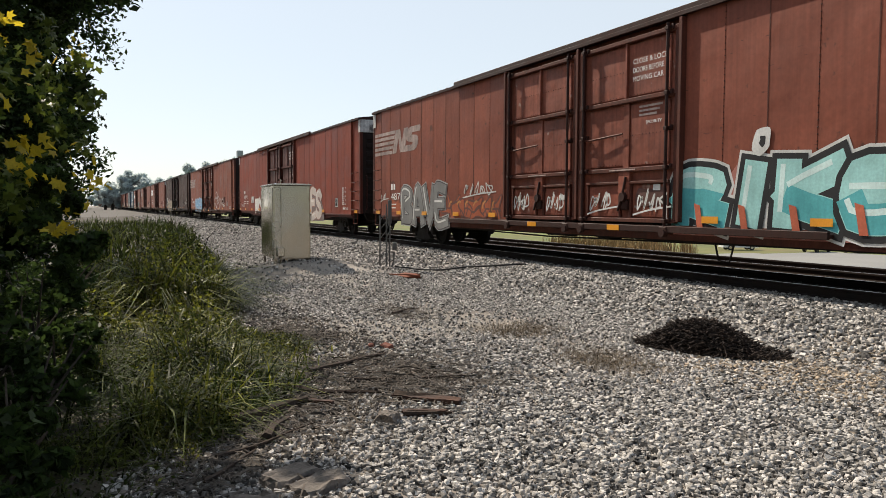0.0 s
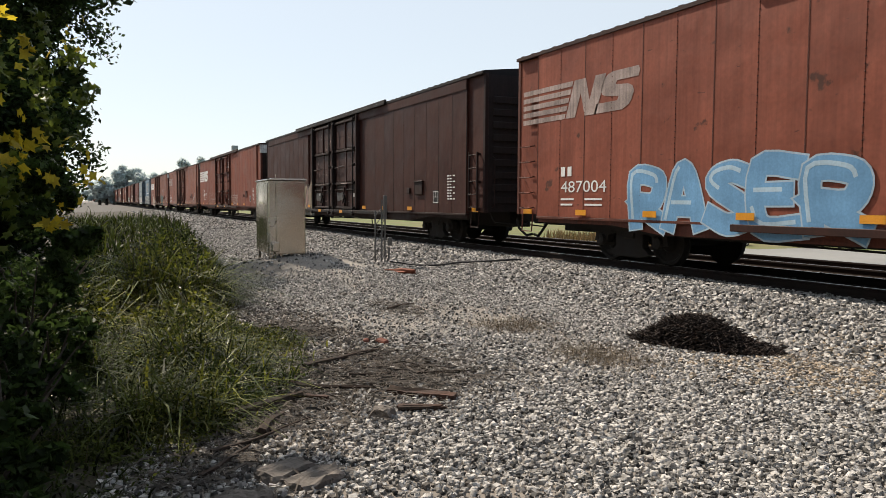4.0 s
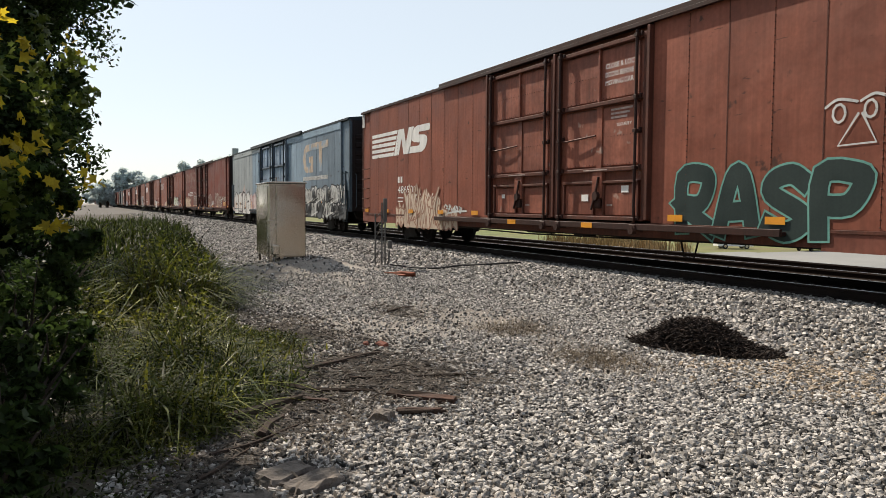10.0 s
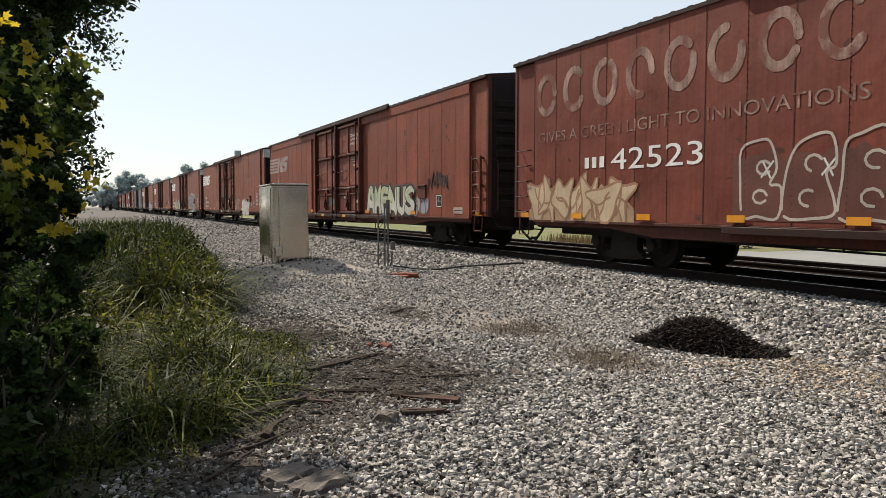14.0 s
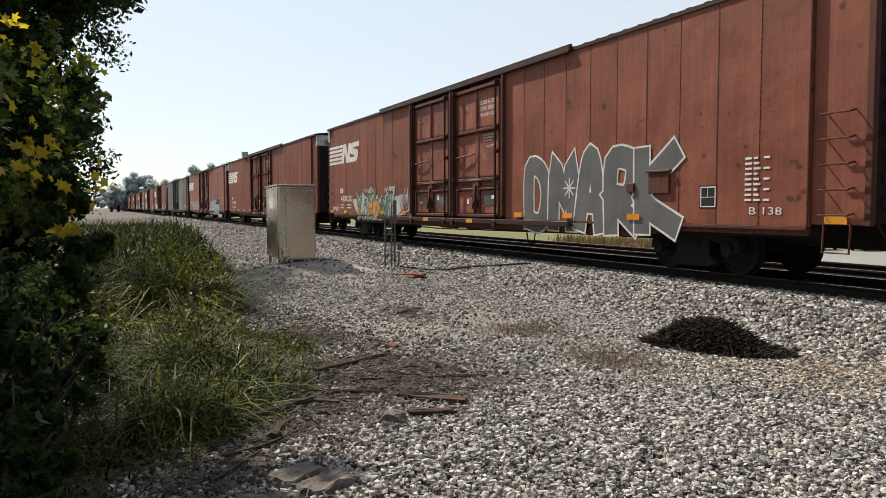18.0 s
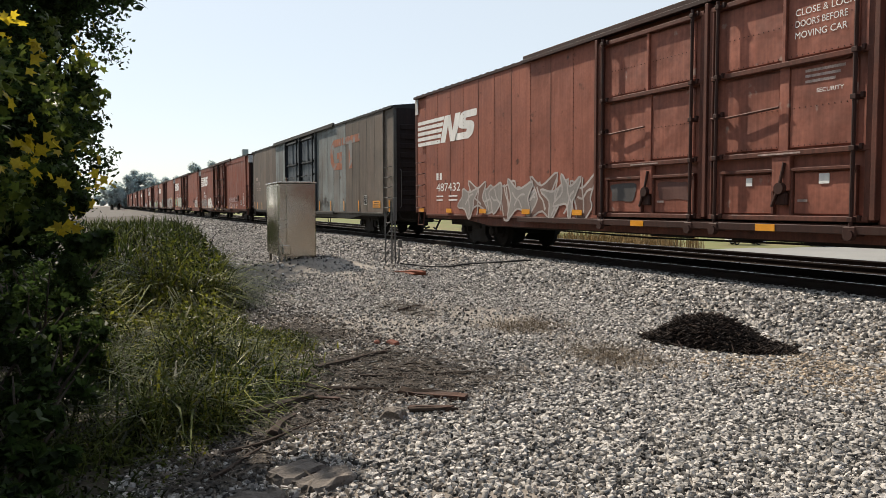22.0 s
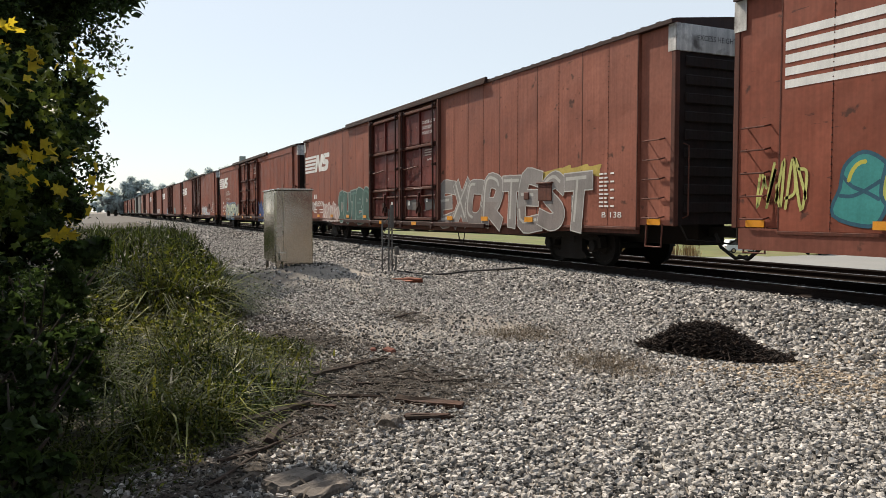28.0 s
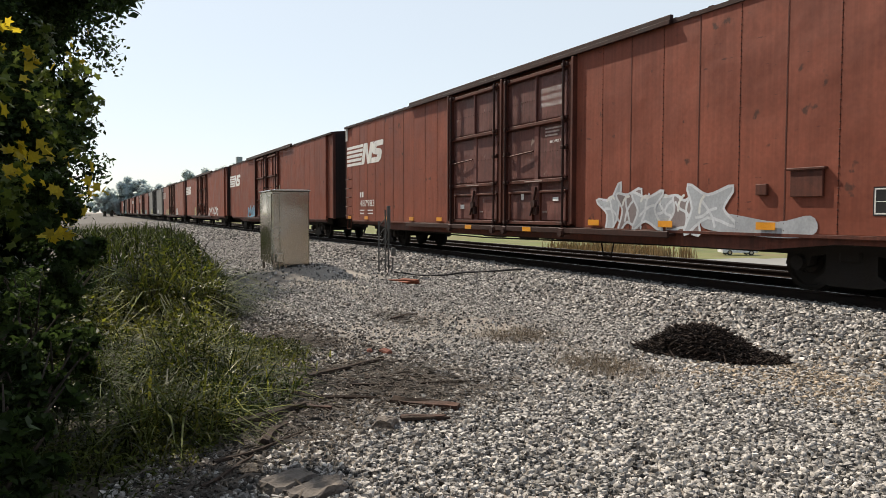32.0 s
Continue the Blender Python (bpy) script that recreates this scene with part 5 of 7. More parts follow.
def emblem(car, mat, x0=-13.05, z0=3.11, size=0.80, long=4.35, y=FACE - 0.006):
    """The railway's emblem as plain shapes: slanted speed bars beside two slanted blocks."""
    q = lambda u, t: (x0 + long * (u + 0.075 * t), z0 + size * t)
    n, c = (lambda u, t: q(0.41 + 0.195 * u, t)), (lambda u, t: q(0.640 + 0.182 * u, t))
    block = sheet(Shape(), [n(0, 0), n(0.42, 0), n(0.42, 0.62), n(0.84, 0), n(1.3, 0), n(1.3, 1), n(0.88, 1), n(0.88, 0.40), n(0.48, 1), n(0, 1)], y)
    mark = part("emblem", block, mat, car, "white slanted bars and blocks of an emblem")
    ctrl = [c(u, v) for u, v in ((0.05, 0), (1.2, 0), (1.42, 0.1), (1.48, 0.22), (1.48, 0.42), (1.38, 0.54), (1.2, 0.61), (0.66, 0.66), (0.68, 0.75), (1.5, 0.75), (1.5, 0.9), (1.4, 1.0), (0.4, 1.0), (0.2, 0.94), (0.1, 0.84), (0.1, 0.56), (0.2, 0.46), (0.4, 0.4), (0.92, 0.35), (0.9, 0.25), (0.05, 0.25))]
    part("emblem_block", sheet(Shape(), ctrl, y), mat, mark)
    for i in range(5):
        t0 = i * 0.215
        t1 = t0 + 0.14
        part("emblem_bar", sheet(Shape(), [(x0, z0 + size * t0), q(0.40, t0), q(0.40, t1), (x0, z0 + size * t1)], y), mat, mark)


def stencil(car, number, mat, big=0.26, x=-11.35, z=1.46, wide=1.62):
    """The reporting line: owner's mark as plain bars, the number lettered."""
    s = Shape()
    for i in range(2):
        s.box(x + i * 0.25, x + 0.15 + i * 0.25, FACE - 0.009, FACE - 0.007, z + big + 0.11, z + big + 0.32)
    part("owner_mark", s, mat, car)
    sign("car_number", number, mat, car, x, x + wide, z, z + big, FACE - 0.008, label="white stencilled car number")
    s = Shape()
    for r, (a, b) in enumerate(((0, 0.5), (0, 0.45))):
        s.box(x + a, x + b, FACE - 0.009, FACE - 0.007, z - 0.17 - r * 0.12, z - 0.13 - r * 0.12)
        s.box(x + 0.9, x + 1.5, FACE - 0.009, FACE - 0.007, z - 0.17 - r * 0.12, z - 0.13 - r * 0.12)
    part("weight_line", s, mat, car, "small unreadable weight stencils")


def data_block(car, mat):
    s = Shape()
    for i in range(9):
        z = 2.0 - i * 0.085
        s.box(11.2, 11.34, FACE - 0.009, FACE - 0.007, z, z + 0.035)
        s.box(11.38, 11.46 + 0.03 * (i % 3), FACE - 0.009, FACE - 0.007, z, z + 0.035)
        if i % 2 == 0:
            s.box(11.58, 11.7, FACE - 0.009, FACE - 0.007, z, z + 0.035)
    part("data_stencil", s, mat, car, "small white dimension stencils")["kind"] = "stuff"


def white_top(car, mat):
    """The white band across the top of the end, with its height warning, and the corner patches."""
    x = HALF + 0.052
    s = Shape()
    s.box(x - 0.04, x + 0.012, -1.44, 1.40, 4.2, 4.70, 0.004)
    band = part("end_band", s, mat, car, "white painted height warning band on the end")
    sign("height_warning", "EXCESS HEIGHT CAR", M["black"], band, -0.95, 0.35, 4.42, 4.52, x + 0.016, end=True)
    for a, b in ((13.2, HALF + 0.056), (-HALF - 0.056, -13.15)):
        part("corner_patch", Shape().box(a, b, -1.456, -1.448, 4.2, 4.70), mat, car, "white corner patch")


def warning(car, mat):
    for i, line in enumerate(("CLOSE & LOCK", "DOORS BEFORE", "MOVING CAR")):
        sign("door_warning", line, mat, car, 1.75, 2.75 - 0.12 * (i > 0), 4.05 - i * 0.17, 4.15 - i * 0.17, -1.502)
    sign("door_notice", "SECURITY", mat, car, 2.15, 2.6, 2.86, 2.92, -1.502)
    for i in range(3):
        part("door_notice_line", Shape().box(1.95, 2.62 - 0.08 * i, -1.503, -1.5, 3.18 - 0.08 * i, 3.22 - 0.08 * i), M["ghost"], car)


# ---- the cars, one by one ----
BROWN, DARK, RED, PALE = (0.232, 0.069, 0.042), (0.052, 0.017, 0.012), (0.232, 0.052, 0.031), (0.262, 0.095, 0.064)
TAN = (0.258, 0.087, 0.055)
BLUE, GREY = (0.17, 0.235, 0.29), (0.235, 0.225, 0.205)
LOOKS = [  # paint, frame paint, ladder, number, emblem, white band
    (BROWN, 0, "487811", "ghost", 1), (RED, 0, "487712", "", 1), (BROWN, 0, "487004", "ghost", 0), (DARK, 1, "297609", "", 0), (BROWN, 0, "488267", "white", 1),
    (PALE, 1, "487521", "ghost", 0), (TAN, 0, "486906", "white", 1), (BLUE, 1, "", "", 0), ((0.18, 0.049, 0.032), 0, "42523", "", 0), (BROWN, 1, "", "ghost", 0),
    (TAN, 0, "487644", "white", 1), (TAN, 0, "488020", "white", 1), (BROWN, 0, "487849", "white", 1), (PALE, 0, "487432", "white", 1), (GREY, 0, "126799", "", 0),
    (BROWN, 1, "488200", "white", 1), (BROWN, 0, "488165", "white", 1), (PALE, 0, "488000", "white", 1), (BROWN, 1, "487579", "white", 1), (BROWN, 0, "487983", "white", 1)]
templates = {(f, l): make_car(f, l) for f, l in ((True, False), (True, True), (False, False))}
TRAIN = []


def paint_car(car, rgb, rng):
    k = rng.uniform(0.92, 1.08)
    body = tuple(c * k for c in rgb)
    dark = tuple(c * k * 0.42 for c in rgb)
    black = tuple(c * k * 0.14 for c in rgb)
    low = ("lower_door_track", "upper_door_track", "roller", "roof", "lock_rod", "door_gear", "rivet_row")
    for o in car.children_recursive:
        m = o.data.materials[0] if o.data and o.data.materials else None
        o.color = (*(black if o.name.split(".")[0] in low else dark if m in (M["frame"], M["rivet"]) else body), 1.0)


rng = random.Random(11)
DRESS = []
for k in range(CARS):
    fine = k < 20
    look_k = LOOKS[k] if fine else (rng.choice((BROWN, BROWN, PALE, RED, BROWN, GREY, DARK)), 0, "", rng.choice(("white", "white", "", "ghost")), rng.choice((0, 1)))
    src = templates[(fine, bool(look_k[1]) and fine)]
    if src in TRAIN:
        car = copy_thing(src, Matrix.Identity(4))
        WHEELSETS += [o for o in car.children_recursive if o.data == SHARED["wheelset"]]
    else:
        car = src
    TRAIN.append(car)
    paint_car(car, look_k[0], rng)
    DRESS.append(look_k)
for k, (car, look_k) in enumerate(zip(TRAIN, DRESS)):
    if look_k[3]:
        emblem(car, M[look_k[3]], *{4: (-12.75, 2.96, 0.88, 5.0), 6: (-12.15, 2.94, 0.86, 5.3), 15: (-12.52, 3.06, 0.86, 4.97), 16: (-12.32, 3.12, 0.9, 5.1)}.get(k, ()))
    if look_k[4]:
        white_top(car, M["band"])
    if k < 20:
        if k == 8:
            sign("car_number", look_k[2], M["white"], car, -9.45, -6.9, 1.98, 2.4, FACE - 0.008, label="large white car number")
            mark = Shape()
            for i in range(3):
                mark.box(-10.35 + i * 0.26, -10.2 + i * 0.26, FACE - 0.009, FACE - 0.007, 2.05, 2.28)
            part("owner_mark", mark, M["white"], car)
        elif look_k[2]:
            x, z, wide = {1: (-11.2, 1.7, 1.32), 3: (-11.25, 1.72, 1.4), 4: (-10.45, 1.66, 1.66), 5: (-11.65, 1.45, 1.62), 6: (-9.6, 1.63, 1.58), 13: (-11.56, 1.62, 1.7), 14: (-11.9, 2.44, 1.12), 15: (-10.27, 1.94, 1.4), 16: (-9.95, 2.1, 1.46)}.get(k, (-11.4, 1.47, 1.64))
            stencil(car, look_k[2], M["ghost" if k == 14 else "white"], 0.25, x, z, wide)
        if k not in (2, 5, 7, 8, 9, 14):
            data_block(car, M["white"])
        elif k in (7, 8, 14):
            plate(car)
        door_wear(car, random.Random(500 + k), k in (7, 14))
        if k not in (7, 14, 3):
            warning(car, M["white"])
tagged(TRAIN[7], "weathered pale blue high-cube boxcar covered in black and white graffiti")
tagged(TRAIN[14], "rust-streaked grey high-cube boxcar with worn orange lettering")
tagged(TRAIN[3], "dark brown high-cube boxcar with pale graffiti along its foot")

# class marks by the data stencils; cars without placard boards
for k, text in ((1, "BS 92"), (4, "B 196 G"), (6, "B 195 E"), (11, "B 138"), (12, "B 138"), (15, "B-196-J"), (17, "B 138"), (18, "B 133"), (19, "B 138")):
    sign("class_mark", text, M["white"], TRAIN[k], 11.3, 11.95, 1.1, 1.22, FACE - 0.008)
for k in (1, 7, 8, 14):
    for o in [o for o in TRAIN[k].children if o.name.split(".")[0] in ("tack_board", "card_holder")]:
        bpy.data.objects.remove(o)
for k in (2, 9):
    plate(TRAIN[k], True)

# graffiti of each car, by the stretch of its side and its colours
W, K, G, TEAL, SKY = (0.62, 0.62, 0.60), (0.02, 0.02, 0.022), (0.33, 0.34, 0.33), (0.16, 0.42, 0.42), (0.22, 0.42, 0.58)
piece(TRAIN[0], "RIKE", 3.1, 7.6, 0.80, 2.02, (0.36, 0.66, 0.64), K, 0.46, 0.10, outer=W, rim=0.05, shine=(0.66, 0.84, 0.82), foot=(0.10, 0.42, 0.45), slant=0.12, seed=4, rise=0.06, cloud=(0.40, 0.16, 0.13), label="large teal and white letters outlined in black")
part("graffiti", sheet(Shape(), blob(random.Random(2), 4.95, 2.33, 0.2, 0.24, 0.05), FACE - 0.02), spray(W), TRAIN[0], "small white sprayed oval")
part("eye", sheet(Shape(), blob(random.Random(5), 4.97, 2.30, 0.07, 0.1, 0.1), FACE - 0.0215), spray(K), TRAIN[0])
for i, (a, z) in enumerate(((3.6, 0.86), (4.6, 0.84), (5.6, 0.84), (6.7, 0.86))):
    part("drip", Shape().slab([(a, z), (a + 0.14, z), (a + 0.05, z + 0.42), (a - 0.09, z + 0.46)], FACE - 0.03, FACE - 0.028), spray((0.50, 0.13, 0.07)), TRAIN[0], "red-orange sprayed bar")
piece(TRAIN[0], "BAVE", -10.3, -6.7, 0.62, 1.95, (0.20, 0.20, 0.195), (0.06, 0.05, 0.05), 0.3, 0.03, outer=(0.40, 0.40, 0.39), rim=0.035, shine=W, slant=-0.05, seed=7, label="grey sprayed letters with white highlights")
graffiti(TRAIN[0], -6.7, -3.5, 0.85, 1.5, (0.34, 0.085, 0.035), (0.12, 0.05, 0.04), 6, 5, 0.1, spiky=0.4, inner=(0.45, 0.2, 0.06), label="orange and red sprayed swirls")
graffiti(TRAIN[0], -11.6, -10.3, 0.95, 1.5, (0.34, 0.085, 0.035), None, 3, 6, 0.1, spiky=0.3, label="orange and red sprayed swirls")
chalk(TRAIN[0], -5.6, -4.0, 1.55, 1.95, W, 5, 8)
chalk(TRAIN[0], -12.4, -11.9, 1.45, 1.75, W, 3, 9, 0.03)
for x in (-2.7, -1.2, 0.5, 2.0):
    chalk(TRAIN[0], x, x + 0.7, 1.15, 1.6, W, 4, int(x * 10) + 60, 0.035, -1.56)
piece(TRAIN[1], "TEMES", 3.3, 8.1, 0.6, 2.1, (0.60, 0.52, 0.47), (0.30, 0.13, 0.10), 0.36, 0.03, shine=(0.74, 0.68, 0.64), seed=13, slant=0.1, cloud=(0.20, 0.15, 0.14), label="smudged pale block graffiti")
piece(TRAIN[1], "RYI", -7.3, -3.7, 0.74, 1.78, (0.66, 0.64, 0.61), (0.42, 0.27, 0.22), 0.38, 0.03, seed=3, soft=False, label="broad pale sprayed letters")
chalk(TRAIN[1], -12.2, -11.0, 1.15, 1.5, W, 4, 4)
part("placard", Shape().box(-8.45, -7.75, FACE - 0.05, FACE - 0.004, 1.45, 1.86, 0.01), M["band"], TRAIN[1], "white painted placard board")
piece(TRAIN[2], "RASER", -9.0, -3.95, 0.7, 1.95, (0.16, 0.34, 0.55), (0.40, 0.50, 0.58), 0.36, 0.03, seed=8, shine=(0.42, 0.56, 0.66), label="blue sprayed letters edged in pale grey")
clover = [arc(4.25, 1.4, 0.62, 0.5, 60, 330, 16), arc(5.1, 1.95, 0.55, 0.46, -50, 230, 16), arc(6.05, 1.45, 0.68, 0.56, -130, 130, 16), smooth([(4.7, 1.1), (5.1, 1.25), (5.35, 1.6), (5.9, 1.75), (6.2, 1.5), (5.6, 1.5), (5.2, 1.2), (4.6, 1.05)], False, 5)]
part("graffiti", strokes(Shape(), clover, 0.075, FACE - 0.008), spray((0.52, 0.47, 0.44)), TRAIN[2], "white sprayed clover of three loops")
chalk(TRAIN[2], 4.75, 5.5, 1.8, 2.1, W, 4, 9, 0.03)
chalk(TRAIN[2], 3.9, 4.6, 1.25, 1.55, W, 4, 19, 0.03)
chalk(TRAIN[2], 6.95, 8.6, 1.15, 2.05, (0.5, 0.46, 0.43), 5, 6, 0.04)
chalk(TRAIN[2], 8.5, 9.3, 1.15, 1.5, W, 4, 66, 0.04)
graffiti(TRAIN[3], -9.7, -3.3, 0.58, 2.2, (0.34, 0.27, 0.19), (0.085, 0.07, 0.055), 9, 21, 0.12, cloud=(0.085, 0.085, 0.07), inner=(0.40, 0.25, 0.23), second=(0.36, 0.22, 0.20), spiky=0.28, label="faded ochre and pink graffiti on an olive cloud")
part("patch", Shape().box(-11.45, -9.8, FACE - 0.0065, FACE - 0.004, 1.64, 2.06), M["black"], TRAIN[3], "black repaint patch behind the number")
chalk(TRAIN[3], -12.7, -11.6, 1.0, 1.55, (0.4, 0.36, 0.33), 5, 3, 0.03)
chalk(TRAIN[3], -10.9, -10.1, 0.95, 1.55, (0.4, 0.36, 0.33), 4, 43, 0.03)
chalk(TRAIN[3], -4.6, -3.5, 1.6, 2.1, (0.3, 0.24, 0.22), 4, 63, 0.03)
throwup(TRAIN[4], -7.5, -3.4, 1.0, 1.95, (0.36, 0.26, 0.22), 6, 14, 0.024)
part("scrawl", strokes(Shape(), [smooth([(-7.8, 1.15), (-6.5, 1.42), (-5.0, 1.38), (-3.3, 1.5)], False, 6)], 0.03, FACE - 0.012), spray((0.42, 0.34, 0.31)), TRAIN[4], "thin pale sprayed line")
throwup(TRAIN[4], 3.2, 6.0, 1.0, 1.65, (0.46, 0.40, 0.37), 6, 15, 0.04)
for i in range(9):
    chalk(TRAIN[5], -12.2 + i, -11.4 + i, 1.0, 1.35, (0.40, 0.29, 0.25), 4, 16 + i, 0.022)
    chalk(TRAIN[5], 3.4 + i, 4.2 + i, 1.0, 1.38, (0.42, 0.31, 0.27), 4, 36 + i, 0.024)
chalk(TRAIN[5], -8.4, -6.2, 1.4, 1.9, (0.32, 0.19, 0.15), 5, 76, 0.02)
handwriting(TRAIN[5], "LIR", 10.9, 11.5, 1.62, 1.97, W, 5, 0.045)
FAN = "cream spiky graffiti"
graffiti(TRAIN[6], -9.7, -8.6, 0.5, 1.25, (0.58, 0.48, 0.38), (0.30, 0.16, 0.11), 4, 18, 0.05, spiky=0.5, label=FAN)
graffiti(TRAIN[6], -6.4, -5.1, 0.5, 1.2, (0.58, 0.48, 0.38), (0.30, 0.16, 0.11), 4, 19, 0.05, spiky=0.5, label=FAN)
graffiti(TRAIN[6], -8.8, -6.2, 0.5, 1.8, (0.58, 0.48, 0.38), (0.30, 0.16, 0.11), 8, 21, 0.05, spiky=0.55, cloud=(0.50, 0.40, 0.31), inner=(0.68, 0.60, 0.52), y=FACE - 0.014, label=FAN)
chalk(TRAIN[6], -5.9, -4.7, 1.0, 1.3, W, 5, 20, 0.05)
piece(TRAIN[6], "RASP", 3.9, 7.7, 0.7, 1.95, (0.02, 0.035, 0.033), (0.15, 0.36, 0.31), 0.30, 0.035, seed=5, label="black letters edged in teal")
face = [smooth([(6.9, 2.68), (7.1, 2.78), (7.4, 2.72)], False, 4), smooth([(7.45, 2.72), (7.65, 2.8), (7.85, 2.74)], False, 4), arc(7.12, 2.58, 0.1, 0.13, 0, 350, 10), arc(7.6, 2.6, 0.09, 0.12, 0, 350, 10), [(7.42, 2.55), (7.12, 2.12), (7.7, 2.14), (7.48, 2.55)]]
part("scrawl", strokes(Shape(), face, 0.04, FACE - 0.008), spray(W), TRAIN[6], "white sprayed line drawing")
MURAL = "dense black and white graffiti mural"
graffiti(TRAIN[7], 3.35, 13.0, 0.98, 2.2, (0.50, 0.50, 0.48), K, 15, 22, 0.1, cloud=(0.07, 0.075, 0.08), inner=(0.7, 0.7, 0.68), spiky=0.12, second=(0.16, 0.17, 0.18), label=MURAL)
graffiti(TRAIN[7], 3.35, 13.0, 0.6, 1.4, (0.46, 0.46, 0.44), K, 17, 24, 0.1, inner=(0.7, 0.7, 0.68), spiky=0.15, second=(0.12, 0.125, 0.13), label=MURAL, y=FACE - 0.03)
for i in range(12):
    chalk(TRAIN[7], 3.45 + 0.78 * i, 4.15 + 0.78 * i, 0.75, 1.35, K if i % 3 else (0.68, 0.68, 0.66), 3, 122 + i, 0.06, FACE - 0.056)
    chalk(TRAIN[7], 3.5 + 0.78 * i, 4.2 + 0.78 * i, 1.35, 2.0, (0.66, 0.66, 0.64) if i % 3 else K, 3, 142 + i, 0.055, FACE - 0.06)
part("graffiti", sheet(Shape(), smooth([(-12.75, 0.75), (-12.6, 1.5), (-11.8, 2.0), (-10.5, 1.85), (-9.3, 2.1), (-8.6, 2.55), (-8.2, 1.9), (-7.0, 1.9), (-6.6, 1.2), (-6.7, 0.75)], True, 3), FACE - 0.004), spray((0.42, 0.34, 0.31)), TRAIN[7], "pale pink sprayed ground")
for i, (ch, lines) in enumerate((("F", ["00 06 28 58 96 90;44 74"]), ("E", ["20 06 28 68 96;34 84;20 90"]), ("L", ["00 09 59 52 92 90"]), ("A", ["00 06 28 68 96 90;35 65 62"]))):
    a = -12.15 + i * 1.4
    rows = [smooth([(a + 1.15 * int(p[0]) / 9, 0.72 + 1.2 * int(p[1]) / 9) for p in st.split()], False, 4) for st in lines[0].split(";")]
    back = [(a - 0.1, 0.6), (a + 1.25, 0.6)] + arc(a + 0.575, 1.45, 0.675, 0.62, 0, 180, 12)
    o = part("graffiti", sheet(Shape(), back, FACE - 0.007 - 0.002 * i), spray((0.025, 0.018, 0.018)), TRAIN[7], "round-topped white letter outlined in dark brown")
    inside = [(a - 0.03, 0.6), (a + 1.18, 0.6)] + arc(a + 0.575, 1.44, 0.6, 0.55, 0, 180, 12)
    part("fill", sheet(Shape(), inside, FACE - 0.008 - 0.002 * i), spray((0.64, 0.62, 0.59)), o)
    g, _ = fat(Shape(), rows[1:] or rows, 0.13, FACE - 0.0085 - 0.002 * i)
    part("inner_line", g, spray((0.06, 0.04, 0.04)), o)
graffiti(TRAIN[7], -6.7, -3.6, 0.8, 1.95, (0.60, 0.50, 0.47), (0.42, 0.28, 0.27), 5, 25, 0.06, cloud=(0.64, 0.60, 0.58), inner=(0.40, 0.13, 0.11), second=(0.46, 0.27, 0.25), spiky=0.1, label="pale pink and red spotted graffiti")
part("graffiti", sheet(Shape(), [(-4.6, 0.95), (-3.3, 0.95)] + smooth([(-3.35, 1.15), (-3.9, 1.6), (-4.7, 1.95), (-5.2, 2.0)], False, 4) + [(-4.7, 1.6)], FACE - 0.02), spray((0.10, 0.09, 0.10)), TRAIN[7], "dark sprayed wedge")
throwup(TRAIN[8], 3.3, 5.2, 1.0, 2.0, (0.52, 0.47, 0.41), 3, 26, 0.05)
chalk(TRAIN[8], 5.3, 6.5, 1.15, 1.5, W, 4, 86, 0.05)
throwup(TRAIN[8], 7.3, 9.0, 0.98, 2.05, (0.52, 0.46, 0.40), 4, 87, 0.055)
throwup(TRAIN[8], 9.0, 10.4, 1.0, 1.8, (0.5, 0.44, 0.38), 3, 88, 0.055)
chalk(TRAIN[8], 10.6, 11.2, 1.45, 1.85, W, 4, 89, 0.045)
chalk(TRAIN[8], 11.4, 12.3, 1.35, 1.9, (0.45, 0.4, 0.35), 5, 90, 0.04)
graffiti(TRAIN[8], -12.4, -8.9, 0.9, 1.85, (0.52, 0.40, 0.27), (0.32, 0.18, 0.11), 7, 27, 0.05, spiky=0.45, cloud=(0.40, 0.27, 0.17), label="tan spiky graffiti")
throwup(TRAIN[8], -6.1, -3.3, 1.0, 2.25, (0.50, 0.44, 0.38), 3, 28, 0.045, (0.13, 0.05, 0.038))
for x in (-5.6, -4.5):
    handwriting(TRAIN[8], "X", x, x + 0.22, 1.7, 1.95, W, 4, 0.035)
piece(TRAIN[9], "AMENUS", 3.9, 8.5, 0.9, 1.95, (0.48, 0.52, 0.36), (0.03, 0.03, 0.035), 0.25, 0.045, seed=30, outer=(0.10, 0.085, 0.09), rim=0.05, shine=(0.64, 0.66, 0.56), foot=(0.56, 0.57, 0.50), label="pale green letters outlined in black")
graffiti(TRAIN[9], 8.4, 9.5, 0.9, 1.7, (0.30, 0.36, 0.42), (0.22, 0.09, 0.07), 3, 31, 0.1, label="pale blue and red sprayed end of a piece")
chalk(TRAIN[9], 9.5, 11.05, 1.75, 2.35, (0.05, 0.035, 0.035), 6, 32, 0.06)
chalk(TRAIN[9], -7.5, -5.0, 0.95, 1.7, W, 5, 31, 0.05)
graffiti(TRAIN[9], -7.2, -5.0, 0.85, 1.4, (0.50, 0.38, 0.24), (0.3, 0.18, 0.1), 4, 131, 0.05, spiky=0.3)
piece(TRAIN[10], "ONO", 6.3, 8.7, 0.6, 1.65, (0.52, 0.50, 0.48), (0.34, 0.26, 0.23), 0.42, 0.025, outer=(0.62, 0.60, 0.58), rim=0.02, seed=33, label="silver bubble letters")
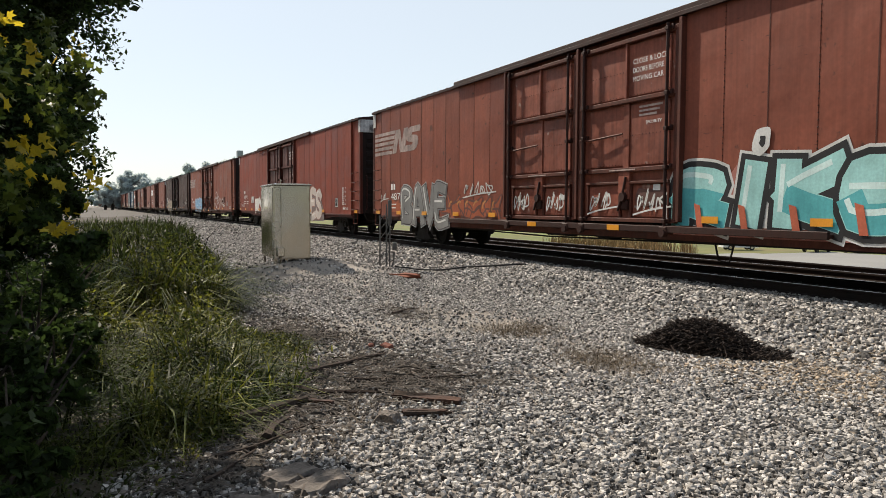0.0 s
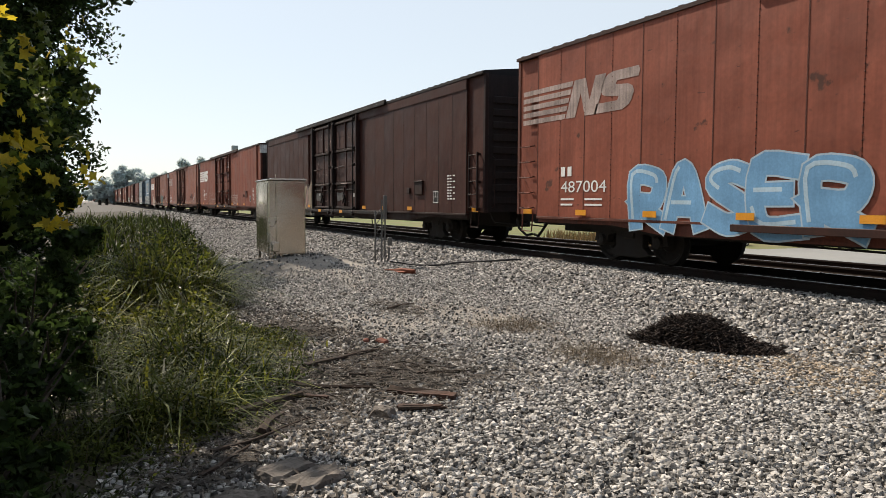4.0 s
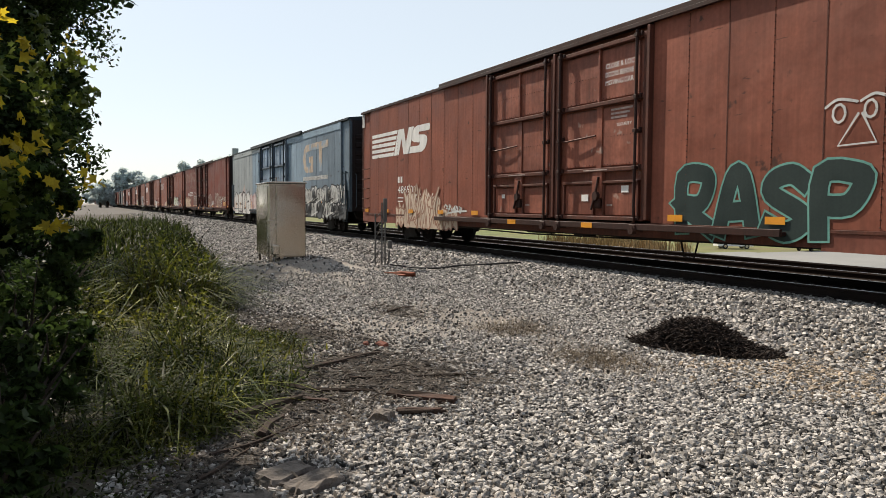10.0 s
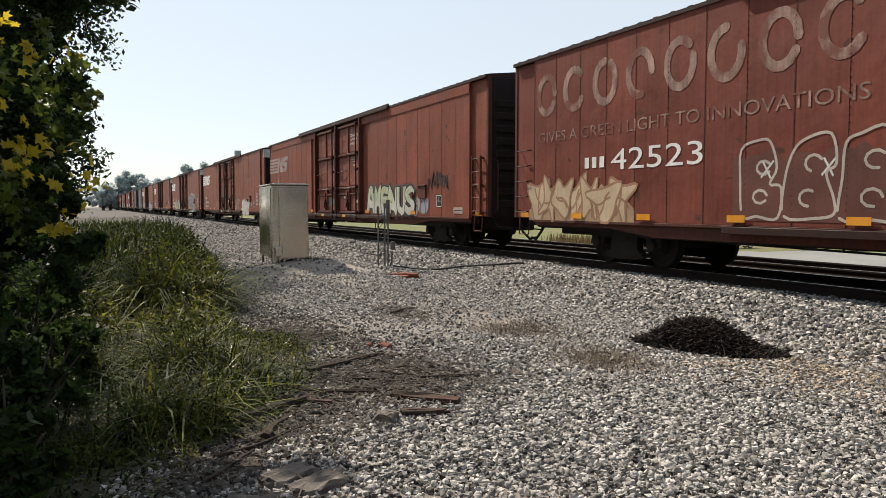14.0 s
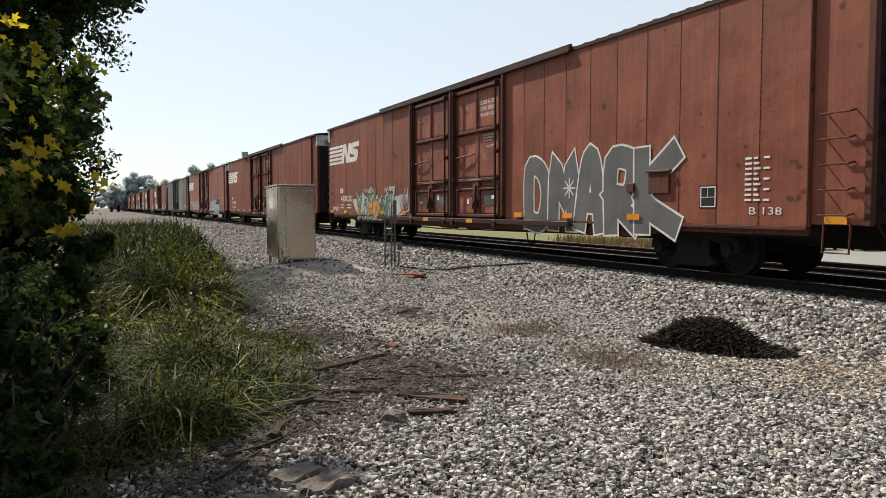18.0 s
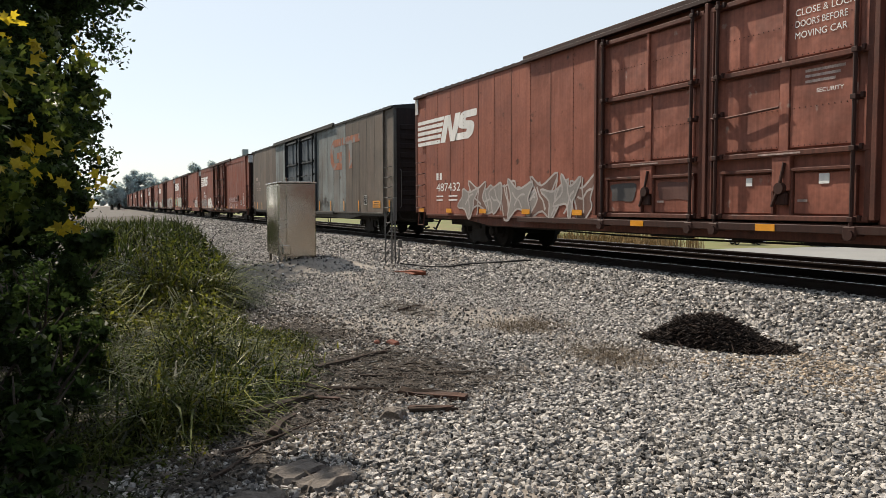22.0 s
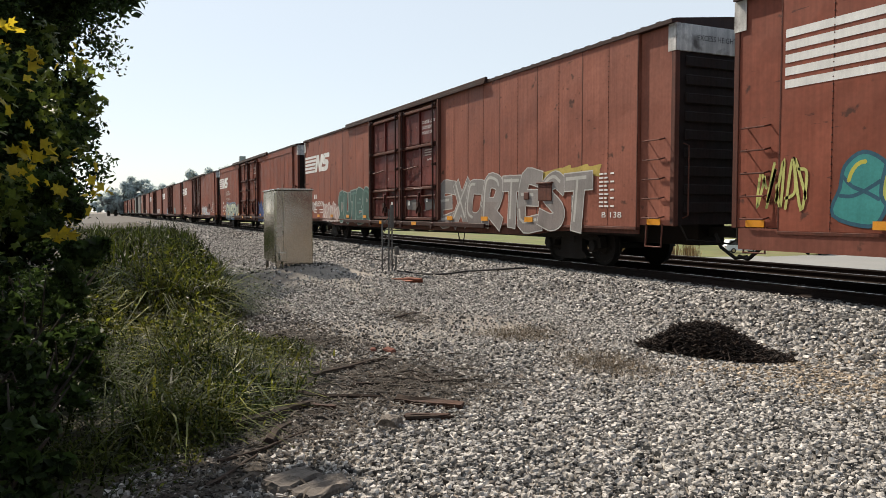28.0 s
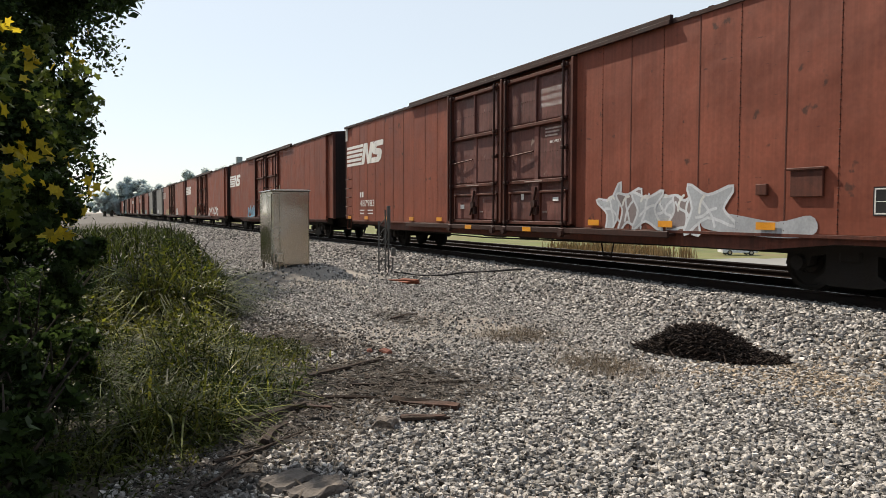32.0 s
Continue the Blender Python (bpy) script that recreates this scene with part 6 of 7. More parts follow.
handwriting(TRAIN[10], "KNIFE", 3.5, 5.3, 1.05, 1.7, (0.45, 0.36, 0.32), 34, 0.04)
throwup(TRAIN[10], 3.45, 5.4, 1.0, 1.75, (0.42, 0.33, 0.29), 5, 134, 0.03, None, FACE - 0.012)
chalk(TRAIN[10], 8.8, 9.6, 1.2, 1.75, W, 4, 35, 0.045)
chalk(TRAIN[10], -12.3, -10.9, 1.15, 1.75, (0.34, 0.21, 0.17), 7, 135, 0.02)
chalk(TRAIN[10], -5.4, -3.7, 1.1, 1.65, (0.40, 0.28, 0.24), 8, 136, 0.022)
part("graffiti", sheet(Shape(), smooth([(-9.7, 1.55), (-8.6, 1.5), (-7.0, 1.6), (-5.0, 1.6), (-3.7, 1.65), (-4.2, 1.1), (-5.5, 0.75), (-8.5, 0.8), (-9.2, 1.05)], True, 4), FACE - 0.004), spray((0.52, 0.54, 0.52)), TRAIN[11], "pale grey sprayed ribbon")
graffiti(TRAIN[11], -8.9, -4.9, 0.72, 1.85, (0.17, 0.30, 0.19), (0.05, 0.07, 0.06), 8, 36, 0.1, inner=(0.55, 0.6, 0.56), second=(0.44, 0.46, 0.44), spiky=0.4, label="green, grey and orange graffiti")
graffiti(TRAIN[11], -7.6, -6.5, 0.8, 1.5, (0.52, 0.27, 0.09), (0.2, 0.12, 0.06), 2, 136, 0.1, y=FACE - 0.024, label="orange sprayed form")
chalk(TRAIN[11], -8.4, -6.9, 1.75, 2.0, W, 5, 37)
chalk(TRAIN[11], -5.9, -4.9, 1.8, 2.0, W, 5, 137)
chalk(TRAIN[11], -12.6, -11.6, 1.05, 1.3, W, 4, 138, 0.05)
chalk(TRAIN[11], -4.3, -3.3, 1.0, 1.95, (0.5, 0.48, 0.46), 4, 139, 0.06)
piece(TRAIN[11], "DMARK", 4.3, 9.6, 0.62, 2.3, (0.135, 0.135, 0.135), (0.70, 0.70, 0.68), 0.44, 0.045, seed=38, rise=0.18, label="dark grey bubble letters outlined in white")
for q in range(4):
    part("star_ray", strokes(Shape(), [[(6.15 - 0.22 * math.cos(q * 0.785), 1.65 - 0.22 * math.sin(q * 0.785)), (6.15 + 0.22 * math.cos(q * 0.785), 1.65 + 0.22 * math.sin(q * 0.785))]], 0.04, FACE - 0.024 - 0.0005 * q), spray(W), TRAIN[11], "white sprayed star stroke")
graffiti(TRAIN[13], -9.6, -3.4, 0.8, 1.9, (0.26, 0.24, 0.225), (0.42, 0.38, 0.36), 11, 40, 0.02, spiky=0.35, second=(0.17, 0.10, 0.08), label="grey spiky graffiti")
graffiti(TRAIN[13], 3.9, 9.4, 0.58, 1.95, (0.36, 0.42, 0.47), (0.10, 0.11, 0.13), 8, 41, 0.08, spiky=0.3, inner=(0.55, 0.6, 0.64), cloud=(0.33, 0.38, 0.40), label="pale blue graffiti outlined in black")
part("repaint_patch", Shape().box(8.9, 10.0, FACE - 0.006, FACE - 0.002, 1.0, 1.4), spray((0.20, 0.27, 0.22)), TRAIN[13], "grey-green repaint patch")
throwup(TRAIN[14], -5.6, -3.0, 1.0, 2.2, (0.085, 0.08, 0.075), 3, 43, 0.05)
for x, z in ((-5.0, 1.9), (-3.5, 1.85)):
    part("graffiti", sheet(Shape(), blob(random.Random(4), x, z, 0.12, 0.14, 0.0), FACE - 0.012), spray((0.07, 0.07, 0.068)), TRAIN[14], "small dark sprayed dot")
chalk(TRAIN[14], -8.8, -7.3, 1.0, 1.75, (0.07, 0.065, 0.06), 6, 143, 0.04)
chalk(TRAIN[14], 3.5, 5.2, 1.05, 1.6, (0.08, 0.07, 0.065), 5, 44, 0.04)
graffiti(TRAIN[15], -12.3, -8.3, 0.95, 1.75, (0.10, 0.07, 0.07), (0.36, 0.31, 0.29), 7, 46, 0.03, spiky=0.4)
piece(TRAIN[15], "MO", -7.7, -5.4, 0.85, 1.9, (0.66, 0.65, 0.62), (0.20, 0.13, 0.11), 0.42, 0.035, seed=47, label="white bubble letters")
chalk(TRAIN[15], -5.3, -4.6, 1.0, 1.35, W, 4, 147, 0.04)
for i in range(4):
    x = 4.8 + i * 1.05
    handwriting(TRAIN[15], "CHUB", x, x + 0.8, 1.45, 1.8, (0.50, 0.41, 0.41), 48 + i, 0.036)
    handwriting(TRAIN[15], "CHUB", x + 0.12, x + 0.9, 0.98, 1.32, (0.50, 0.41, 0.41), 58 + i, 0.036)
piece(TRAIN[16], "BEAVER", -8.9, -3.5, 1.02, 2.05, (0.50, 0.51, 0.42), (0.10, 0.085, 0.08), 0.27, 0.045, seed=5, outer=(0.30, 0.29, 0.25), rim=0.04, shine=(0.62, 0.63, 0.56), slant=0.12, rise=0.12, label="large pale grey-green sprayed word")
graffiti(TRAIN[16], -11.3, -9.95, 0.98, 2.1, (0.05, 0.27, 0.26), (0.03, 0.10, 0.15), 2, 50, 0.1, inner=(0.50, 0.48, 0.08), second=(0.40, 0.42, 0.10), label="teal and yellow sprayed figure")
chalk(TRAIN[16], -12.8, -11.9, 1.2, 2.1, (0.50, 0.50, 0.16), 5, 51, 0.05)
sign("stencil_mark", "DF", M["white"], TRAIN[16], -6.9, -6.4, 2.35, 2.65, FACE - 0.008)
throwup(TRAIN[16], 9.6, 12.0, 1.0, 1.7, W, 4, 151, 0.05, (0.3, 0.24, 0.22))
graffiti(TRAIN[17], -9.8, -7.4, 0.8, 1.6, (0.46, 0.33, 0.30), (0.60, 0.54, 0.51), 5, 52, 0.03, cloud=(0.42, 0.30, 0.27), label="pink bubble graffiti")
graffiti(TRAIN[17], -12.2, -11.2, 1.2, 1.7, (0.34, 0.27, 0.25), (0.46, 0.42, 0.40), 2, 152, 0.02, label="small pale sprayed fish shapes")
piece(TRAIN[17], "OUTER", -7.4, -3.2, 0.74, 2.1, (0.06, 0.122, 0.105), (0.27, 0.33, 0.30), 0.42, 0.045, seed=53, slant=0.08, shine=(0.10, 0.19, 0.165), label="dark green letters edged in mint")
piece(TRAIN[17], "EXORTEST", 3.2, 10.9, 0.76, 2.05, (0.27, 0.25, 0.24), (0.55, 0.54, 0.51), 0.38, 0.025, seed=54, slant=0.12, shine=(0.5, 0.49, 0.46), foot=(0.24, 0.21, 0.20), rise=0.15, label="grey letters edged in white")
graffiti(TRAIN[17], 9.0, 11.2, 1.9, 2.3, (0.50, 0.38, 0.10), None, 4, 55, 0.1, spiky=0.3, y=FACE - 0.003, label="yellow sprayed haze")
part("graffiti", sheet(Shape(), blob(random.Random(3), -7.0, 1.35, 3.0, 0.6, 0.06), FACE - 0.004), spray((0.10, 0.20, 0.36)), TRAIN[18], "blue sprayed cloud")
piece(TRAIN[18], "RASP", -9.6, -5.2, 0.66, 1.85, (0.46, 0.50, 0.38), (0.015, 0.02, 0.04), 0.32, 0.07, seed=6, outer=(0.16, 0.30, 0.48), rim=0.05, shine=(0.64, 0.66, 0.54), foot=(0.30, 0.36, 0.33), slant=0.1, label="cream letters outlined in black on blue")
graffiti(TRAIN[18], -5.2, -4.2, 0.75, 1.85, (0.46, 0.46, 0.34), (0.02, 0.02, 0.03), 2, 156, 0.1, spiky=0.4, label="cream sprayed crown")
graffiti(TRAIN[18], 3.3, 5.1, 0.62, 1.9, (0.035, 0.075, 0.26), (0.012, 0.02, 0.06), 4, 56, 0.1, cloud=(0.045, 0.09, 0.27), inner=(0.42, 0.42, 0.08), spiky=0.4, label="deep blue graffiti with yellow eyes")
graffiti(TRAIN[18], 5.0, 8.4, 0.75, 1.95, (0.54, 0.46, 0.34), (0.16, 0.09, 0.09), 7, 57, 0.05, spiky=0.4, second=(0.12, 0.34, 0.07), inner=(0.66, 0.58, 0.44), cloud=(0.26, 0.17, 0.16), label="cream and green spiky graffiti")
graffiti(TRAIN[18], 7.4, 11.2, 0.8, 2.0, (0.12, 0.34, 0.07), (0.16, 0.09, 0.11), 7, 157, 0.05, spiky=0.4, second=(0.56, 0.47, 0.36), cloud=(0.24, 0.15, 0.20), y=FACE - 0.024, label="green and cream spiky graffiti")
chalk(TRAIN[18], -9.8, -7.8, 2.5, 2.95, (0.46, 0.38, 0.34), 6, 57, 0.04)
chalk(TRAIN[18], -9.7, -7.9, 2.1, 2.35, (0.42, 0.34, 0.30), 8, 58, 0.03)
graffiti(TRAIN[19], 4.2, 7.4, 0.85, 1.7, (0.40, 0.42, 0.45), (0.58, 0.60, 0.63), 6, 58, 0.02, spiky=0.35, inner=W, second=(0.24, 0.20, 0.2), label="pale blue and white graffiti")
part("graffiti", sheet(Shape(), smooth([(7.2, 1.25), (7.8, 1.2), (8.6, 1.1), (9.2, 1.2), (9.3, 0.95), (8.8, 0.85), (7.6, 0.9), (7.0, 1.0)], True, 4), FACE - 0.009), spray((0.40, 0.42, 0.45)), TRAIN[19], "pale sprayed tail")
for k in range(20, 30):
    chalk(TRAIN[k], rng.uniform(-9, -6), rng.uniform(-5, -3.5), 0.9, 1.8, rng.choice((W, SKY, (0.4, 0.4, 0.2))), 4, 80 + k, 0.16)
    chalk(TRAIN[k], rng.uniform(3.5, 5), rng.uniform(6, 10), 0.9, 1.8, rng.choice((W, TEAL, (0.45, 0.42, 0.4))), 5, 120 + k, 0.16)

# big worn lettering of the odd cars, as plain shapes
M["worn"] = material("paint worn to patches", (0.34, 0.22, 0.18), 0.7, scale=2.6, vary=0.5, bump=0.0, streak=0.6, patch=((0.15, 0.045, 0.03), 2.4, 0.46))
for i in range(8):
    x = -12.25 + i * 1.09
    ring = [arc(x + 0.38, 3.82, 0.34, 0.42, 45 * (i % 3), 45 * (i % 3) + 330 - 50 * (i % 2), 14)]
    part("worn_shape", strokes(Shape(), ring, 0.17, FACE - 0.0055), M["worn"], TRAIN[8], "pale worn ring of old lettering")
sign("worn_slogan", "GIVES A GREEN LIGHT TO INNOVATIONS", M["worn"], TRAIN[8], -12.2, -3.8, 2.72, 2.96, FACE - 0.0065, label="worn pale slogan")
CREAM, ORANGE = (0.52, 0.42, 0.32), (0.34, 0.13, 0.07)
for car, rgb, back, x in ((TRAIN[7], CREAM, (0.24, 0.325, 0.40), 6.4), (TRAIN[14], ORANGE, (0.19, 0.205, 0.2), 5.5)):
    worn = material("worn emblem paint", rgb, 0.7, scale=2.0, vary=0.35, bump=0.0, streak=0.45, patch=(back, 1.7, 0.49))
    bow = [(1.7, 4.1), (0.55, 4.08), (0.12, 3.85), (0.0, 3.4), (0.12, 2.98), (0.5, 2.76), (1.75, 2.74), (1.75, 3.5), (1.05, 3.5), (1.05, 3.22), (1.35, 3.22), (1.35, 3.04), (0.62, 3.06), (0.42, 3.4), (0.62, 3.76), (1.7, 3.78)]
    g = part("worn_emblem", sheet(Shape(), [(x + a, b) for a, b in bow], FACE - 0.006), worn, car, "worn rounded shapes of an old emblem")
    bar = [(1.8, 3.78), (2.75, 3.78), (2.75, 2.74), (3.2, 2.74), (3.2, 3.78), (4.2, 3.78), (4.2, 4.1), (1.8, 4.1)]
    part("emblem_bar", sheet(Shape(), [(x + a, b) for a, b in bar], FACE - 0.006), worn, g)
s = Shape()
for i in range(44):
    s.box(6.4 + i * 0.094, 6.45 + i * 0.094, FACE - 0.007, FACE - 0.005, 2.38, 2.56)
s.box(6.38, 10.56, FACE - 0.007, FACE - 0.005, 2.45, 2.475)
part("slogan_bars", s, M["white"], TRAIN[7])
for car in (TRAIN[6], TRAIN[16]):
    for a, b in ((-13.2, -6.9), (6.9, 13.2)):
        o = part("skirt", Shape().slab([(a, 0.60), (b, 0.60), (b, 0.952), (a, 0.952)], -1.495, -1.455), M["paint"], car, "deep side skirt over the truck")
        o.color = (0.2, 0.072, 0.05, 1.0)
for k, rgb in ((17, (0.125, 0.022, 0.016)), (1, (0.13, 0.052, 0.043)), (19, (0.15, 0.06, 0.05))):      # doors of another paint
    for o in TRAIN[k].children_recursive:
        if o.name.split(".")[0] in ("door", "pressed_panel", "flat_rib", "gear_plate", "latch_pocket"):
            o.color = (*rgb, 1.0)
# the two old grey and blue cars: rust-streaked plates of uneven colour, upright reflectors, dark doors
for car, plates, doors in ((TRAIN[7], ((0.335, 0.365, 0.37), (0.24, 0.325, 0.40), (0.17, 0.225, 0.275)), (0.25, 0.335, 0.43)), (TRAIN[14], ((0.14, 0.115, 0.095), (0.20, 0.225, 0.225), (0.14, 0.118, 0.098)), (0.10, 0.12, 0.135))):
    for o in car.children_recursive:
        kind = o.name.split(".")[0]
        if kind in ("side_panel", "corner_panel", "fascia"):
            x = o.location.x if kind == "side_panel" else o.data.vertices[0].co.x
            k = 0 if x < -6.5 else 2 if x > 7.5 else 1
            o.material_slots[0].link = "OBJECT"
            o.material_slots[0].material = M["rusted"] if car is TRAIN[14] else M["paint"]
            o.color = (*plates[k], 1.0)
        elif kind in ("door", "pressed_panel", "flat_rib", "gear_plate"):
            o.color = (*doors, 1.0)
        elif kind in ("crossbar", "upright", "lock_rod", "door_gear", "door_post", "hand_bar", "pocket_frame"):
            o.color = (*(c * (0.1 if kind in ("lock_rod", "door_gear") else 0.5) for c in doors), 1.0)
    for o in [o for o in car.children if o.name.split(".")[0] == "reflector"]:
        bpy.data.objects.remove(o)
    for x in (-12.9, -11.6, -10.1, -8.3, -6.1, -3.9, 3.7, 5.6, 7.6, 9.6, 12.9):
        y = -1.447 if abs(x) > 12.4 else FACE - 0.034
        part("reflector", Shape().box(x - 0.05, x + 0.05, y - 0.006, y, 0.95, 1.38), M["amber"], car, "amber upright reflective strip")


# ---- beyond the tracks ----
M["glass"] = material("dark car glass", (0.02, 0.025, 0.03), 0.08, scale=2, vary=0.1, bump=0.0, spec=0.6)
M["tyre"] = material("tyre rubber", (0.02, 0.02, 0.02), 0.9, scale=8, vary=0.3, bump=0.2)


def make_vehicle(name, label, rgb, x, y, turn, van):
    car = thing(name, label, "car", "parked vehicles", at=(x, y, -3.77), turn=turn)
    car.location.z = -3.765
    pm = material("car paint", rgb, 0.3, 0.0, scale=0.6, vary=0.06, bump=0.0, spec=0.6)
    h = 1.75 if van else 1.45
    hood = 0.95
    side = [(-2.35, 0.35), (2.3, 0.35), (2.4, 0.6), (2.3, hood), (1.5, hood + 0.08), (0.75, h - 0.05), (0.3, h), (-1.9 if van else -1.1, h), (-2.25 if van else -1.75, hood + 0.1), (-2.4, hood)]
    part("body", Shape().slab(side, -0.9, 0.9), pm, car)
    glass = [(1.25, hood + 0.12), (0.68, h - 0.14), (-1.85 if van else -1.1, h - 0.14), (-2.1 if van else -1.55, hood + 0.12)]
    for y0 in (-0.915, 0.9):
        part("window", Shape().slab([(a, b) for a, b in glass[::-1]], y0, y0 + 0.015), M["glass"], car, "dark side glass")
    for dx in (-1.4, 1.45):
        for dy in (-0.8, 0.8):
            w = part("wheel", Shape().disc((dx, dy, 0.33), "y", [(-0.12, 0.25), (-0.12, 0.33), (0.12, 0.33), (0.12, 0.25)], 16), M["tyre"], car)
            part("rim", Shape().disc((dx, dy, 0.33), "y", [(-0.125, 0.19), (0.125, 0.19)], 12), M["galv"], w)
    for dy in (-0.7, 0.7):
        part("headlight", Shape().box(2.28, 2.4, dy - 0.16, dy + 0.16, 0.66, 0.8, 0.02), M["galv"], car)
        part("tail_light", Shape().box(-2.42, -2.33, dy - 0.12, dy + 0.12, 0.72, 0.95, 0.02), M["crate"], car)
    return car


make_vehicle("minivan", "parked white minivan with dark windows on pale paving", (0.7, 0.7, 0.7), -73.6, 78.0, 65, True)
for i, (rgb, word) in enumerate((((0.03, 0.035, 0.045), "dark blue"), ((0.02, 0.02, 0.022), "black"), ((0.55, 0.55, 0.56), "silver"), ((0.025, 0.025, 0.03), "black"), ((0.3, 0.3, 0.32), "grey"), ((0.5, 0.5, 0.5), "silver"))):
    make_vehicle("parked_car", word + " saloon car parked on pale paving", rgb, -66.5 + i * 3.1, 84.0 + i * 3.6, 100 + i, False)

M["reed"] = material("dry reeds", (0.30, 0.20, 0.09), 0.95, scale=4, vary=0.4, bump=0.2, per_island=0.4)
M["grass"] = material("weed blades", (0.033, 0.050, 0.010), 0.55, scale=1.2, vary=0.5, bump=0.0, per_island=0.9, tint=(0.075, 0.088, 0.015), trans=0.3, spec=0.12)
M["straw"] = material("dry straw", (0.135, 0.105, 0.072), 0.9, scale=3, vary=0.35, bump=0.0, per_island=0.35)
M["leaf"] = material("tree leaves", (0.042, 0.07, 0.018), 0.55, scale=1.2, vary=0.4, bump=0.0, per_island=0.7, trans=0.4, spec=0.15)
# gold and lit_leaf are lit copies of the leaves, sun in the base
M["gold"] = material("leaves painted sunlit yellow", (0.58, 0.45, 0.03), 0.5, scale=2, vary=0.3, bump=0.0, per_island=0.3, trans=0.5, spec=0.3)
M["lit_leaf"] = material("leaves painted sunlit green", (0.11, 0.145, 0.022), 0.45, scale=2, vary=0.35, bump=0.0, per_island=0.5, trans=0.45, spec=0.4)
# lit copy of the weed blades: sunlight put into the colour
M["lit_grass"] = material("weed blades painted sunlit", (0.145, 0.16, 0.020), 0.45, scale=1.2, vary=0.4, bump=0.0, per_island=0.7, tint=(0.17, 0.16, 0.03), trans=0.45, spec=0.3)
M["bark"] = material("grey-brown bark", (0.09, 0.07, 0.055), 0.95, scale=7, vary=0.4, bump=0.8)


def raw_mesh(name, verts, faces, mat):
    """A mesh from arrays; faces all have the same number of corners."""
    verts, faces = np.asarray(verts, dtype=np.float64), np.asarray(faces, dtype=np.int32)
    k = faces.shape[1]
    me = bpy.data.meshes.new(name)
    me.vertices.add(len(verts))
    me.vertices.foreach_set("co", verts.reshape(-1))
    me.loops.add(len(faces) * k)
    me.loops.foreach_set("vertex_index", faces.reshape(-1))
    me.polygons.add(len(faces))
    me.polygons.foreach_set("loop_start", np.arange(0, len(faces) * k, k, dtype=np.int32))
    me.update(calc_edges=True)
    me.materials.append(mat)
    return me


def blades(roots, height, width, droop, seed):
    """Bent, tapering blades of grass: arrays of vertices and faces."""
    rng = np.random.default_rng(seed)
    roots = np.asarray(roots)
    n = len(roots)
    h = height * rng.uniform(0.55, 1.2, n) if np.isscalar(height) else np.asarray(height) * rng.uniform(0.6, 1.15, n)
    a, lean = rng.uniform(0, math.tau, n), rng.uniform(0.1, 1.0, n) * droop
    d = np.stack([np.cos(a), np.sin(a), np.zeros(n)], -1)
    side = np.stack([-np.sin(a), np.cos(a), np.zeros(n)], -1)
    turn = rng.uniform(-0.8, 0.8, n)[:, None]
    side = side * np.cos(turn) + d * np.sin(turn)
    w = width * rng.uniform(0.6, 1.3, n)
    rows = []
    for t, ww in ((0.0, 0.8), (0.4, 1.0), (0.75, 0.7), (1.0, 0.12)):
        c = roots + d * (lean * h * t * t)[:, None]
        c[:, 2] += h * (t - 0.45 * lean * t * t * t)
        rows += [c - side * (w * ww * 0.5)[:, None], c + side * (w * ww * 0.5)[:, None]]
    v = np.stack(rows, 1).reshape(-1, 3)
    quad = np.array([(0, 1, 3, 2), (2, 3, 5, 4), (4, 5, 7, 6)])
    return v, (quad[None] + (np.arange(n) * 8)[:, None, None]).reshape(-1, 4)


def scatter(n, area, keep, seed):
    rng = np.random.default_rng(seed)
    out = []
    while len(out) < n:
        x, y = rng.uniform(area[0], area[1]), rng.uniform(area[2], area[3])
        if rng.random() < keep(x, y):
            out.append((x, y, ground_z(x, y) - 0.02))
    return np.array(out)


def clumped(x, y, k=0.8):
    return ramp(noise.noise((x * k, y * k, 3.3)), -0.3, 0.25)


def weeds(name, n, area, height, width, droop, mat, label, keep, seed):
    v, f = blades(scatter(n, area, keep, seed), height, width, droop, seed)
    return tagged(new(name, raw_mesh(name, v, f, mat)), label, "grass", kind="stuff")


GRASS = "tall tangled green grass and weeds beside the gravel"


def weed_height(x, y):
    """How tall the weeds stand: a near and a far thicket with a hollow between them."""
    near = math.exp(-((x + 6.9) / 1.5) ** 2 - ((y - 0.5) / 1.5) ** 2)
    back = math.exp(-((x + 14.5) / 3.4) ** 4 - ((y - 1.0) / 1.7) ** 4)
    tall = 0.36 + 0.24 * near + 0.75 * back + 0.5 * ramp(-x, 19, 24)
    return tall * (0.55 + 0.6 * clumped(x, y, 1.3)) * (0.4 + 0.6 * ramp(grass_edge(x) - y, 0.0, 0.45 if x < -10 else 0.8))


def thicket(n, area, width, droop, mat, label, keep, seed, scale=1.0, name="tall_grass"):
    rng = np.random.default_rng(seed)
    tufts = scatter(n // 6, area, keep, seed)
    tall = np.array([weed_height(x, y) * scale for x, y, _ in tufts]) * rng.uniform(0.6, 1.25, len(tufts))
    roots = np.repeat(tufts, 6, 0) + rng.normal(0, 0.09, (len(tufts) * 6, 3)) * np.array([1, 1, 0])
    v, f = blades(roots, np.repeat(tall, 6) * rng.uniform(0.5, 1.1, len(roots)), width, droop, seed)
    return tagged(new(name, raw_mesh(name, v, f, mat)), label, "grass", kind="stuff")


